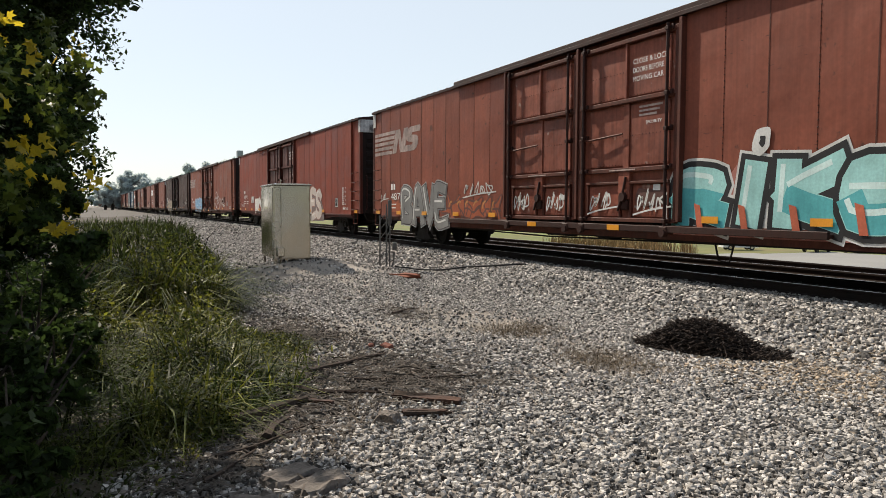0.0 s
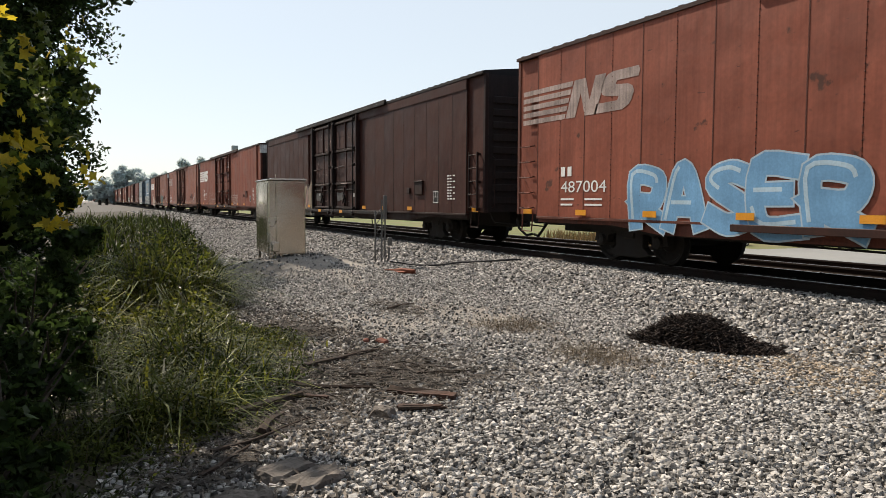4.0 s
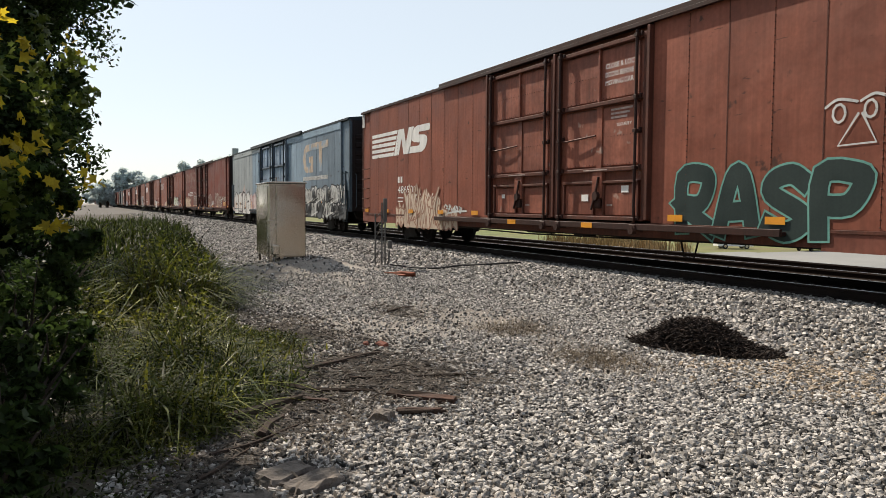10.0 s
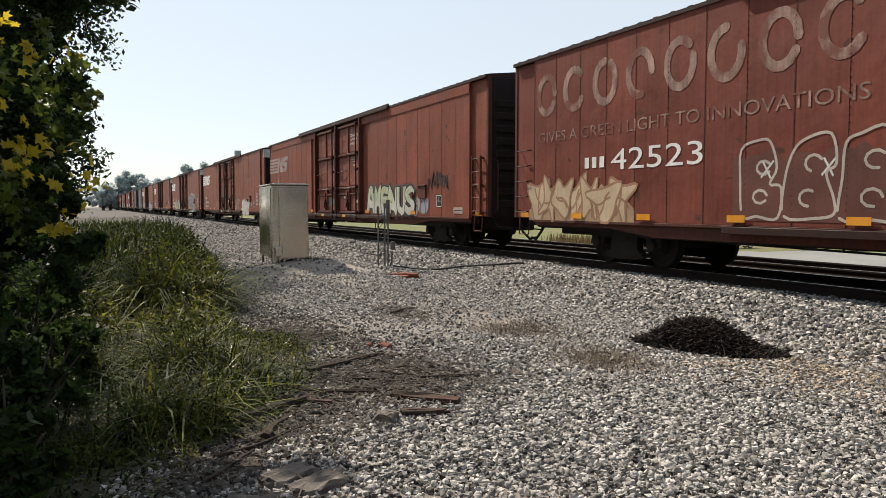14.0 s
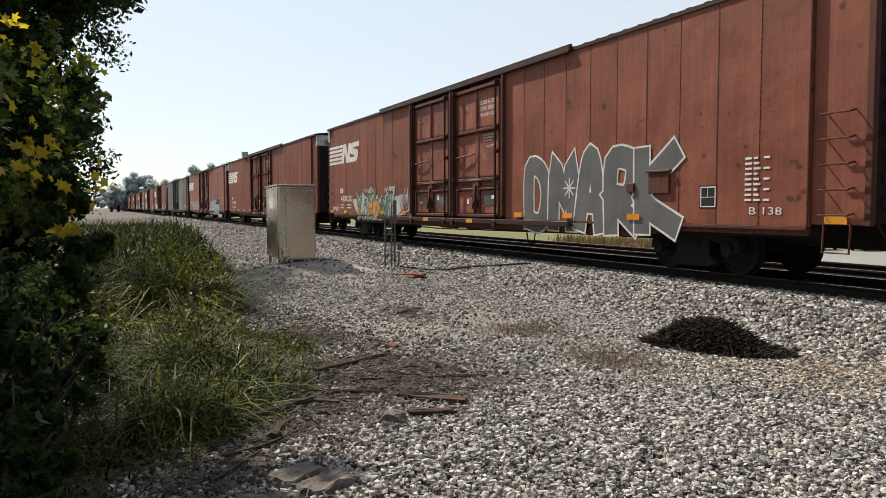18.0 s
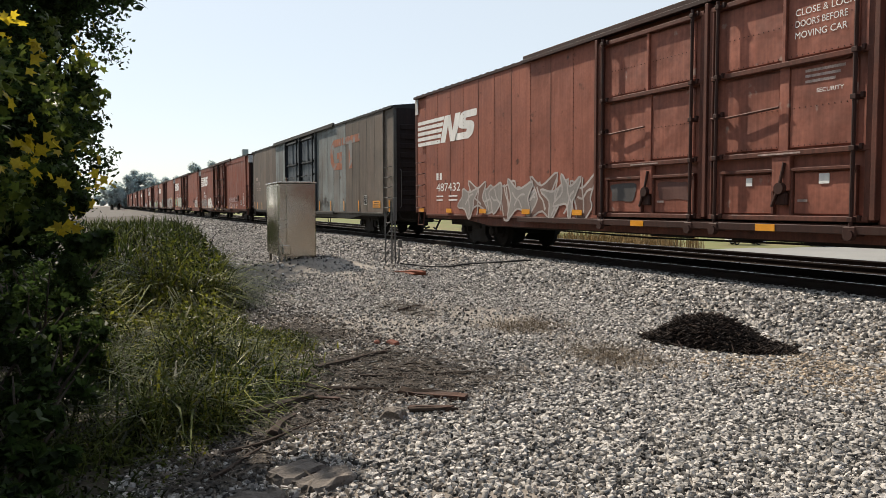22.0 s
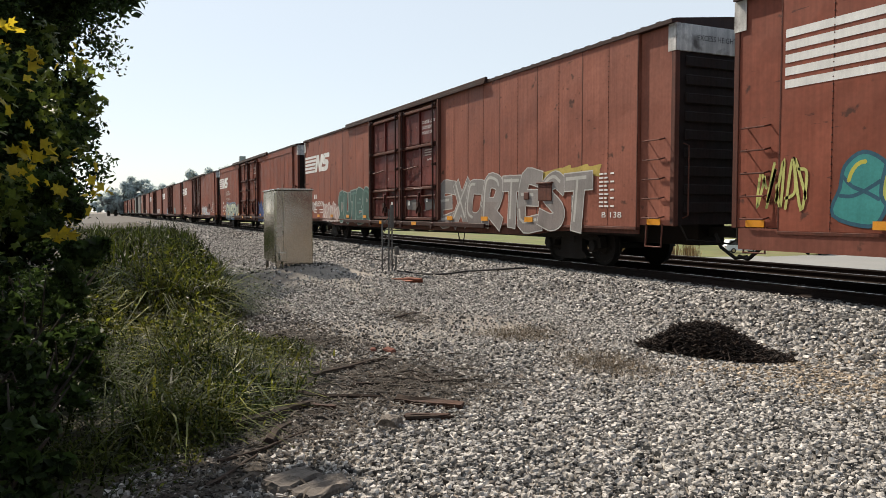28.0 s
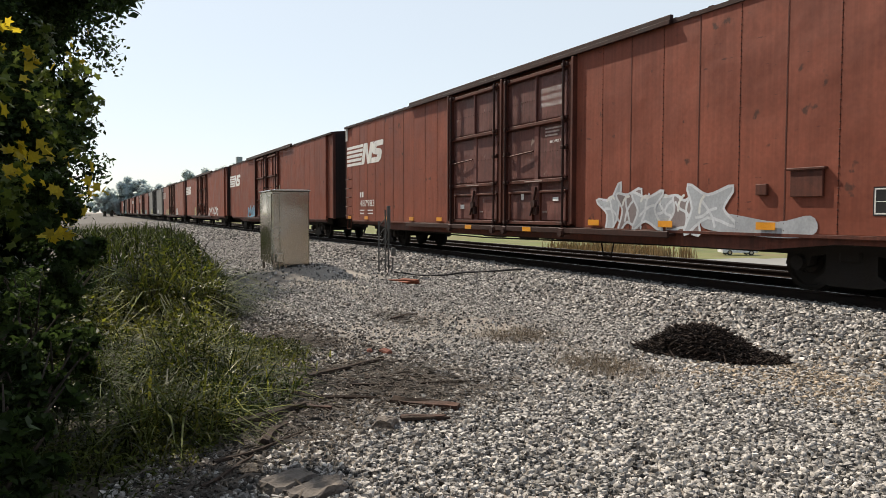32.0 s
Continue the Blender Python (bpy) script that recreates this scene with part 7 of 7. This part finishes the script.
side = lambda x, y: (y < grass_edge(x) - 0.02) * (0.12 + 0.88 * clumped(x, y, 1.0)) * (0.25 + 0.75 * ramp(y, -0.7, 0.1))
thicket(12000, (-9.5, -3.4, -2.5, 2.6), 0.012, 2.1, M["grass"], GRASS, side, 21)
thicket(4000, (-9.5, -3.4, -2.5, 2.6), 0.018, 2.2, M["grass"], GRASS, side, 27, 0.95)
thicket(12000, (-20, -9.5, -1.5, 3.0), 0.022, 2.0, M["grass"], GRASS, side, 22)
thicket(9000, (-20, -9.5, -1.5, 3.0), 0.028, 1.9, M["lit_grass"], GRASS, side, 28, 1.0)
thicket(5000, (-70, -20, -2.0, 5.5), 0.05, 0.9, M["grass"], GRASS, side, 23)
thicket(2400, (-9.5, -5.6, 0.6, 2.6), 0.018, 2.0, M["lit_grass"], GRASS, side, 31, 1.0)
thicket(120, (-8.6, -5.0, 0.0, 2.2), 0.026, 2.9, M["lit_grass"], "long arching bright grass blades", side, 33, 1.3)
thicket(1500, (-20, -4, -0.5, 2.8), 0.008, 0.7, M["straw"], "dry pale stalks among the green weeds", side, 29, 1.15, "dry_stalks")
weeds("dry_grass", 9000, (-13, -4.6, 0.4, 4.6), 0.085, 0.005, 3.2, M["straw"], "thin dry straw along the gravel's edge", lambda x, y: (abs(y - grass_edge(x) - 0.3) < 0.9) * clumped(x, y, 1.1), 24)
weeds("dry_grass", 3000, (-9.5, -5.5, 4.4, 6.0), 0.15, 0.004, 2.4, M["straw"], "low dry weed tuft in the gravel", lambda x, y: max(math.exp(-((x + 8.7) ** 2 + (y - 5.2) ** 2) * 6), math.exp(-((x + 6.6) ** 2 * 3 + (y - 5.05) ** 2 * 9))), 25)
def twigs(n, area, keep, seed):
    """Thin dry stems lying crosswise on the dirt."""
    rng = np.random.default_rng(seed)
    c = scatter(n, area, keep, seed)
    a, ln, wd, up = rng.uniform(0, math.tau, n), rng.uniform(0.04, 0.22, n), rng.uniform(0.002, 0.006, n), rng.normal(0, 0.12, n)
    d = np.stack([np.cos(a), np.sin(a), up], -1) * (ln / 2)[:, None]
    s = np.stack([-np.sin(a), np.cos(a), rng.normal(0, 0.5, n)], -1) * wd[:, None]
    c[:, 2] += rng.uniform(0.03, 0.06, n)
    bend = np.stack([np.zeros(n), np.zeros(n), rng.uniform(0, 0.02, n)], -1)
    v = np.stack([c - d - s, c - d + s, c + bend - s, c + bend + s, c + d - s * 0.4, c + d + s * 0.4], 1).reshape(-1, 3)
    q = np.array([(0, 2, 3, 1), (2, 4, 5, 3)])
    return v, (q[None] + (np.arange(n) * 6)[:, None, None]).reshape(-1, 4)


M["twig"] = material("dry brown stems", (0.086, 0.072, 0.06), 0.9, scale=3, vary=0.35, bump=0.0, per_island=0.7)
for n, area, keep, seed in ((2600, (-8.0, -5.2, 1.4, 4.0), lambda x, y: math.exp(-((x + 6.75) / 0.8) ** 2 - ((y - 2.8) / 0.65) ** 2), 71), (3500, (-10.5, -3.6, 0.2, 3.6), lambda x, y: math.exp(-((y - grass_edge(x) - 0.3) / 0.5) ** 2) * clumped(x, y, 1.6), 72), (500, (-12, -9.5, 3.6, 5.2), lambda x, y: math.exp(-((x + 10.8) / 0.7) ** 2 - ((y - 4.4) / 0.3) ** 2), 73)):
    v, f = twigs(n, area, keep, seed)
    tagged(new("dry_twigs", raw_mesh("dry_twigs", v, f, M["twig"])), "mat of thin dry brown stems lying on the dirt", "twigs", kind="stuff")
weeds("reeds", 2500, (-86, -66, 54, 64), 1.9, 0.08, 0.25, M["reed"], "stand of dry brown reeds beyond the tracks", lambda x, y: clumped(x, y, 0.4), 26)


def leaf_cloud(n, centre, spread, size, seed, lobed, shell=0.5, at=None):
    """Leaves scattered in lumps about a centre: vertices and triangles."""
    rng = np.random.default_rng(seed)
    lumps = rng.normal(0, 1, (max(14, n // 260), 3))
    lumps /= np.maximum(np.linalg.norm(lumps, axis=1, keepdims=True), 0.001)
    lumps *= rng.uniform(shell, 1.0, (len(lumps), 1))
    lumps = lumps * np.array(spread) + np.array(centre)
    ball = rng.normal(0, 1, (n, 3))
    ball *= (rng.random((n, 1)) ** 0.45) / np.maximum(np.linalg.norm(ball, axis=1, keepdims=True), 0.001)
    c = lumps[rng.integers(0, len(lumps), n)] + ball * 0.15 * max(spread) * rng.uniform(0.7, 1.3, (n, 1))
    c = c if at is None else at
    a, b, g = rng.uniform(0, math.tau, n), rng.normal(0, 1.0, n), rng.normal(0, 1.0, n)
    if lobed:
        ang = [0, 25, 52, 80, 115, 150, 180, 210, 245, 280, 308, 335]
        rad = [1.0, 0.5, 0.85, 0.42, 0.62, 0.3, 0.22, 0.3, 0.62, 0.42, 0.85, 0.5]
        flat = np.array([(r * math.cos(radians(q)), r * math.sin(radians(q)), -0.12 * r * r) for q, r in zip(ang, rad)] + [(0, 0, 0.06)])
        tri = np.array([(12, i, (i + 1) % 12) for i in range(12)])
    else:
        flat = np.array([(-0.6, 0, 0), (0, -0.34, 0.04), (0.75, 0, -0.1), (0, 0.34, 0.04)])
        tri = np.array([(0, 1, 2), (0, 2, 3)])
    sz = size * rng.uniform(0.6, 1.25, n)
    p = flat[None] * sz[:, None, None]
    x, y, z = p[..., 0], p[..., 1], p[..., 2]
    cb, sb, cg, sg, ca, sa = (f(q)[:, None] for q in (b, g, a) for f in (np.cos, np.sin))
    x, z = x * cb - z * sb, x * sb + z * cb
    y, z = y * cg - z * sg, y * sg + z * cg
    x, y = x * ca - y * sa, x * sa + y * ca
    v = np.stack([x, y, z], -1) + c[:, None, :]
    k = len(flat)
    return v.reshape(-1, 3), (tri[None] + (np.arange(n) * k)[:, None, None]).reshape(-1, 3)


# lit_grass entries are small leaves with sunlight painted in
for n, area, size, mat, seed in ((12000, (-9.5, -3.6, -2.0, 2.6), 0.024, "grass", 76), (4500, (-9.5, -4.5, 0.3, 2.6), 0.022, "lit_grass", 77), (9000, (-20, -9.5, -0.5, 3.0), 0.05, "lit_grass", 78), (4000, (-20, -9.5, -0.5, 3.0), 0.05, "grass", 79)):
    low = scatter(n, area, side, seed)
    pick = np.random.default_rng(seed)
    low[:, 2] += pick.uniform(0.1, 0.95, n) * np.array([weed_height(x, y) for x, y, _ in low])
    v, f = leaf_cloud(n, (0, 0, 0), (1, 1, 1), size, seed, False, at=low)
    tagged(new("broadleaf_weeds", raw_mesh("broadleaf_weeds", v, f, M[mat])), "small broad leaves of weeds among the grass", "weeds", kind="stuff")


def make_tree(name, label, base, height, crowns, seed, gold=None):
    tree = thing(name, label, "tree", at=base)
    rng = random.Random(seed)
    s = Shape()
    pts = [(rng.uniform(-0.1, 0.1) * i, rng.uniform(-0.1, 0.1) * i, height * i / 6) for i in range(6)]
    s.rod([(0, 0, -0.2)] + pts[1:], [0.2, 0.17, 0.14, 0.11, 0.07, 0.03], 8)
    part("trunk", s, M["bark"], tree)
    for i in range(9):
        a, z = rng.random() * math.tau, height * rng.uniform(0.2, 0.75)
        r = rng.uniform(0.8, 1.6)
        l = Shape()
        l.rod([(0, 0, z), (r * 0.5 * math.cos(a), r * 0.5 * math.sin(a), z + 0.35), (r * math.cos(a), r * math.sin(a), z + 0.5)], [0.06, 0.035, 0.012], 6)
        part("limb", l, M["bark"], tree)
    vs, fs, o = [], [], 0
    for n, c, sp, size, sd, lobed in crowns:
        v, f = leaf_cloud(n, c, sp, size, sd, lobed)
        vs.append(v)
        fs.append(f + o)
        o += len(v)
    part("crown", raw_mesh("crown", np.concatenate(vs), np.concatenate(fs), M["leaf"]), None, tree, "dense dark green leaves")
    if gold:
        vs, fs, o = [], [], 0
        for n, c, sp, size, sd in gold:
            v, f = leaf_cloud(n, c, sp, size, sd, True, 0.0)
            vs.append(v)
            fs.append(f + o)
            o += len(v)
        # brighter leaves whose colour stands for sun on and through them
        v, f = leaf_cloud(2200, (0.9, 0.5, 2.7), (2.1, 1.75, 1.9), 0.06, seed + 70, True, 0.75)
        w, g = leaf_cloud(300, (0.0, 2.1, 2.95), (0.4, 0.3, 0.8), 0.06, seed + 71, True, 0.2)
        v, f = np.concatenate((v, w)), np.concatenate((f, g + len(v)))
        part("green_leaves", raw_mesh("green_leaves", v, f, M["lit_leaf"]), None, tree, "lobed leaves painted mid-green as if in patchy sun")
        part("sunlit_leaves", raw_mesh("sunlit_leaves", np.concatenate(vs), np.concatenate(fs), M["gold"]), None, tree, "lobed leaves painted yellow-green as if the sun shone through")
    return tree


# the crown lumps at z 5.2 are unseen, added to shade the ground
make_tree("maple_tree", "young maple with dark green lobed leaves, some painted sunlit yellow", (-7.9, -2.3, -0.2), 6.5,
          [(9000, (0, 0, 2.4), (2.0, 1.7, 2.2), 0.075, 31, True), (11000, (0, -0.2, 4.4), (2.0, 1.5, 1.4), 0.11, 32, False), (3600, (1.7, 1.0, 1.5), (1.2, 0.75, 1.0), 0.07, 33, True), (3000, (1.72, 2.12, 1.72), (0.42, 0.26, 0.5), 0.05, 53, True), (7000, (-1.4, 1.1, 5.2), (1.6, 1.15, 0.9), 0.11, 37, False), (2200, (0, 0, 3.0), (1.6, 1.3, 2.4), 0.26, 38, False), (900, (-1.4, 0.9, 5.2), (1.2, 0.9, 0.7), 0.26, 39, False)], 5,
          gold=[(12, (1.81, 1.98, 2.95), (0.23, 0.23, 0.19), 0.062, 34), (9, (2.05, 1.82, 3.08), (0.28, 0.19, 0.23), 0.062, 35), (16, (2.33, 1.94, 2.27), (0.27, 0.23, 0.13), 0.065, 36), (10, (2.33, 1.88, 2.13), (0.23, 0.19, 0.15), 0.062, 57),
                (12, (2.11, 2.06, 2.07), (0.27, 0.27, 0.11), 0.062, 58), (10, (1.71, 2.33, 2.0), (0.27, 0.19, 0.11), 0.053, 59), (7, (1.91, 2.22, 1.81), (0.23, 0.19, 0.15), 0.053, 61), (10, (2.11, 2.14, 1.71), (0.23, 0.19, 0.13), 0.056, 62), (6, (2.47, 1.85, 2.5), (0.23, 0.15, 0.19), 0.056, 63), (9, (1.42, 2.14, 2.26), (0.38, 0.23, 0.19), 0.050, 64), (7, (1.05, 2.2, 3.2), (0.47, 0.23, 0.38), 0.050, 65)])
# hidden behind the maple; added to cast shade on the near weeds
make_tree("shade_tree", "tall tree with dense small dark leaves", (-12.0, -2.75, -0.3), 6.0,
          [(12000, (0, 0, 3.5), (2.1, 1.6, 1.9), 0.13, 55, False), (1500, (0, 0, 3.5), (1.6, 1.2, 1.6), 0.3, 56, False)], 9)
make_tree("shade_tree", "tall tree with dense small dark leaves", (-24.5, -3.63, -0.3), 12.5,
          [(60000, (0, 0, 3.6), (3.6, 4.0, 4.2), 0.13, 41, False), (60000, (0, 0.6, 8.8), (3.8, 4.5, 3.3), 0.13, 42, False), (13000, (0, 0, 3.9), (3.1, 3.8, 4.2), 0.29, 48, False), (13000, (0, 0.5, 8.7), (3.1, 4.1, 3.0), 0.29, 49, False), (9000, (0.5, 0.6, 0.9), (2.8, 3.4, 1.5), 0.17, 52, False)], 6)
make_tree("shade_tree", "tall tree with dense small dark leaves", (-33.0, -5.2, -0.3), 12.0,
          [(12000, (0, 0, 3.4), (3.2, 3.6, 3.2), 0.24, 44, False), (12000, (0, 0, 7.6), (3.2, 3.6, 3.0), 0.24, 45, False)], 7)
make_tree("shade_tree", "tall tree with dense small dark leaves", (-9.5, -6.2, -0.3), 10.0,
          [(6000, (0, 0, 3.5), (2.6, 2.6, 3.0), 0.2, 46, False), (6000, (0, 0, 7.5), (2.6, 2.6, 3.0), 0.2, 47, False)], 8)
# unseen trees beside the camera, added to block sky light
for i in range(4):
    make_tree("shade_tree", "tall tree with dense small dark leaves", (-4.5 + i * 4.5, -4.4 - 0.3 * (i % 2), -0.35), 9.0, [(7000, (0, 0, 4.6), (2.8, 2.7, 4.2), 0.32, 90 + i, False)], 40 + i)
for i in range(7):
    make_tree("shade_tree", "tall tree with dense small dark leaves", (-31 - i * 13, -5.2 - 0.25 * i, -0.3), 9.0, [(4500, (0, 0, 4.6), (5.0, 3.8, 4.6), 0.4, 60 + i, False)], 20 + i)


def make_shrub(x, y, size, n, seed):
    b = thing("shrub", "low dark leafy shrub under the trees", "shrub", "shrubs", at=(x, y, ground_z(x, y) - 0.03))
    st = Shape()
    r = random.Random(seed)
    for i in range(6):
        a = r.random() * math.tau
        st.rod([(0, 0, 0), (0.3 * size * math.cos(a), 0.3 * size * math.sin(a), 0.5 * size), (0.6 * size * math.cos(a), 0.6 * size * math.sin(a), 0.9 * size)], [0.02, 0.012, 0.006], 5)
    part("stem", st, M["bark"], b)
    v, f = leaf_cloud(n, (0, 0, 0.55 * size), (0.85 * size, 0.75 * size, 0.55 * size), 0.07, seed, False, 0.3)
    part("foliage", raw_mesh("foliage", v, f, M["leaf"]), None, b)


# the last five are added over grass to imitate deep shade
for i, (x, y, size, n) in enumerate(((-5.2, -1.0, 0.8, 1500), (-6.6, -0.9, 0.95, 1800), (-8.2, -0.7, 1.0, 1800), (-9.8, -0.6, 1.1, 1800), (-11.6, -0.6, 1.2, 1800), (-4.3, -0.9, 0.5, 900), (-4.6, -0.55, 0.55, 1200), (-5.5, -0.5, 0.6, 1300), (-6.4, -0.45, 0.65, 1300), (-7.4, -0.3, 0.7, 1300), (-3.9, -0.5, 0.4, 800))):
    make_shrub(x, y, size, n, 300 + i)


def far_tree(name, label, x, y, z, w, h, seed, n=1500, size=0.8):
    t = thing(name, label, "tree", "far trees", at=(x, y, z))
    s = Shape()
    s.rod([(0, 0, -1), (0.2, 0.1, h * 0.35), (0, 0, h * 0.7)], [w * 0.05, w * 0.04, w * 0.01], 6)
    part("trunk", s, M["bark"], t)
    # crown material carries the distance haze in its colour
    v, f = leaf_cloud(n, (0, 0, h * 0.55), (w * 0.5, w * 0.5, h * 0.42), size, seed, False, 0.55)
    part("crown", raw_mesh("crown", v, f, M["far"]), None, t, "grey-green crown paled by painted haze")


rt = random.Random(9)
for i in range(9):
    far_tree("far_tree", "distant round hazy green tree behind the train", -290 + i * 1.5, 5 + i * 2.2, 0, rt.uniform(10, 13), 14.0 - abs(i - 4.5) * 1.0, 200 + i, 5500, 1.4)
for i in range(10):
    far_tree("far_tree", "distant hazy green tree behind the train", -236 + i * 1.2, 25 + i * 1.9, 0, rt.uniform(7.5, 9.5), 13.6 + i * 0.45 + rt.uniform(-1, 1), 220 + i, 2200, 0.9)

# unseen row behind the camera, added for dark reflections and less sky light
for i in range(9):
    far_tree("far_tree", "unseen tree added behind the camera to darken reflections", 70 + 3 * (i % 3), -22 + i * 11, -1, rt.uniform(11, 13), rt.uniform(11, 14), 260 + i, 700, 1.6)

# a concrete grain silo over the far trees
silo = thing("grain_silo", "distant pale concrete grain silo with a small top house", "silo", at=(-327, 58.5, 0))
# bluish base holds the distance haze over the concrete
M["haze_wall"] = material("concrete with painted haze", (0.30, 0.33, 0.35), 0.9, scale=0.2, vary=0.15, bump=0.1)
for dy in (-2.2, 0.4, 2.6):
    part("bin", Shape().disc((0, dy, 0), "z", [(0, 1.5), (21.2, 1.5), (21.5, 1.2)], 18), M["haze_wall"], silo)
part("head_house", Shape().box(-1.2, 1.2, -1.6, 0.8, 21.0, 25.2, 0.1), M["haze_wall"], silo)


# ---- what moves ----
def motions():
    """The train rolls by, slowing a little; its wheels turn with it."""
    passed = [(0.0, -0.010), (2.0, 1.188), (6.0, 3.586), (9.0, 5.378), (12.0, 7.172), (17.0, 10.171), (19.0, 11.354), (22.0, 13.128), (25.0, 14.885), (28.0, 16.622), (32.0, 18.878)]
    slack = (0.3, 0.35, -0.1, -0.2, -0.33, 0.2, 0.0, 0.03, 0.0, 0.2, 0.25, 0.05, -0.3, 0.05, -0.38, -0.3, 0.0, 0.2, 0.4, 0.2)   # play in the couplers, metres
    for k, car in enumerate(TRAIN):
        dx = slack[k] if k < len(slack) else 0.0
        walk(car, [(t, pose(PITCH * (c - k - 1.113) + 17.87 + dx, TRACK_Y, RAIL_Z)) for t, c in passed])
    first = WHEELSETS[0]
    turn = PITCH * 18.878 / 32.0 / 0.457 / FPS
    walk(first, [(i / FPS, Matrix.Rotation(turn * i, 4, "Y")) for i in range(32 * FPS + 1)])
    for w in WHEELSETS[1:]:
        w.rotation_mode = "QUATERNION"
        w.animation_data_create()
        w.animation_data.action = first.animation_data.action
        w.animation_data.action_slot = first.animation_data.action_slot


motions()
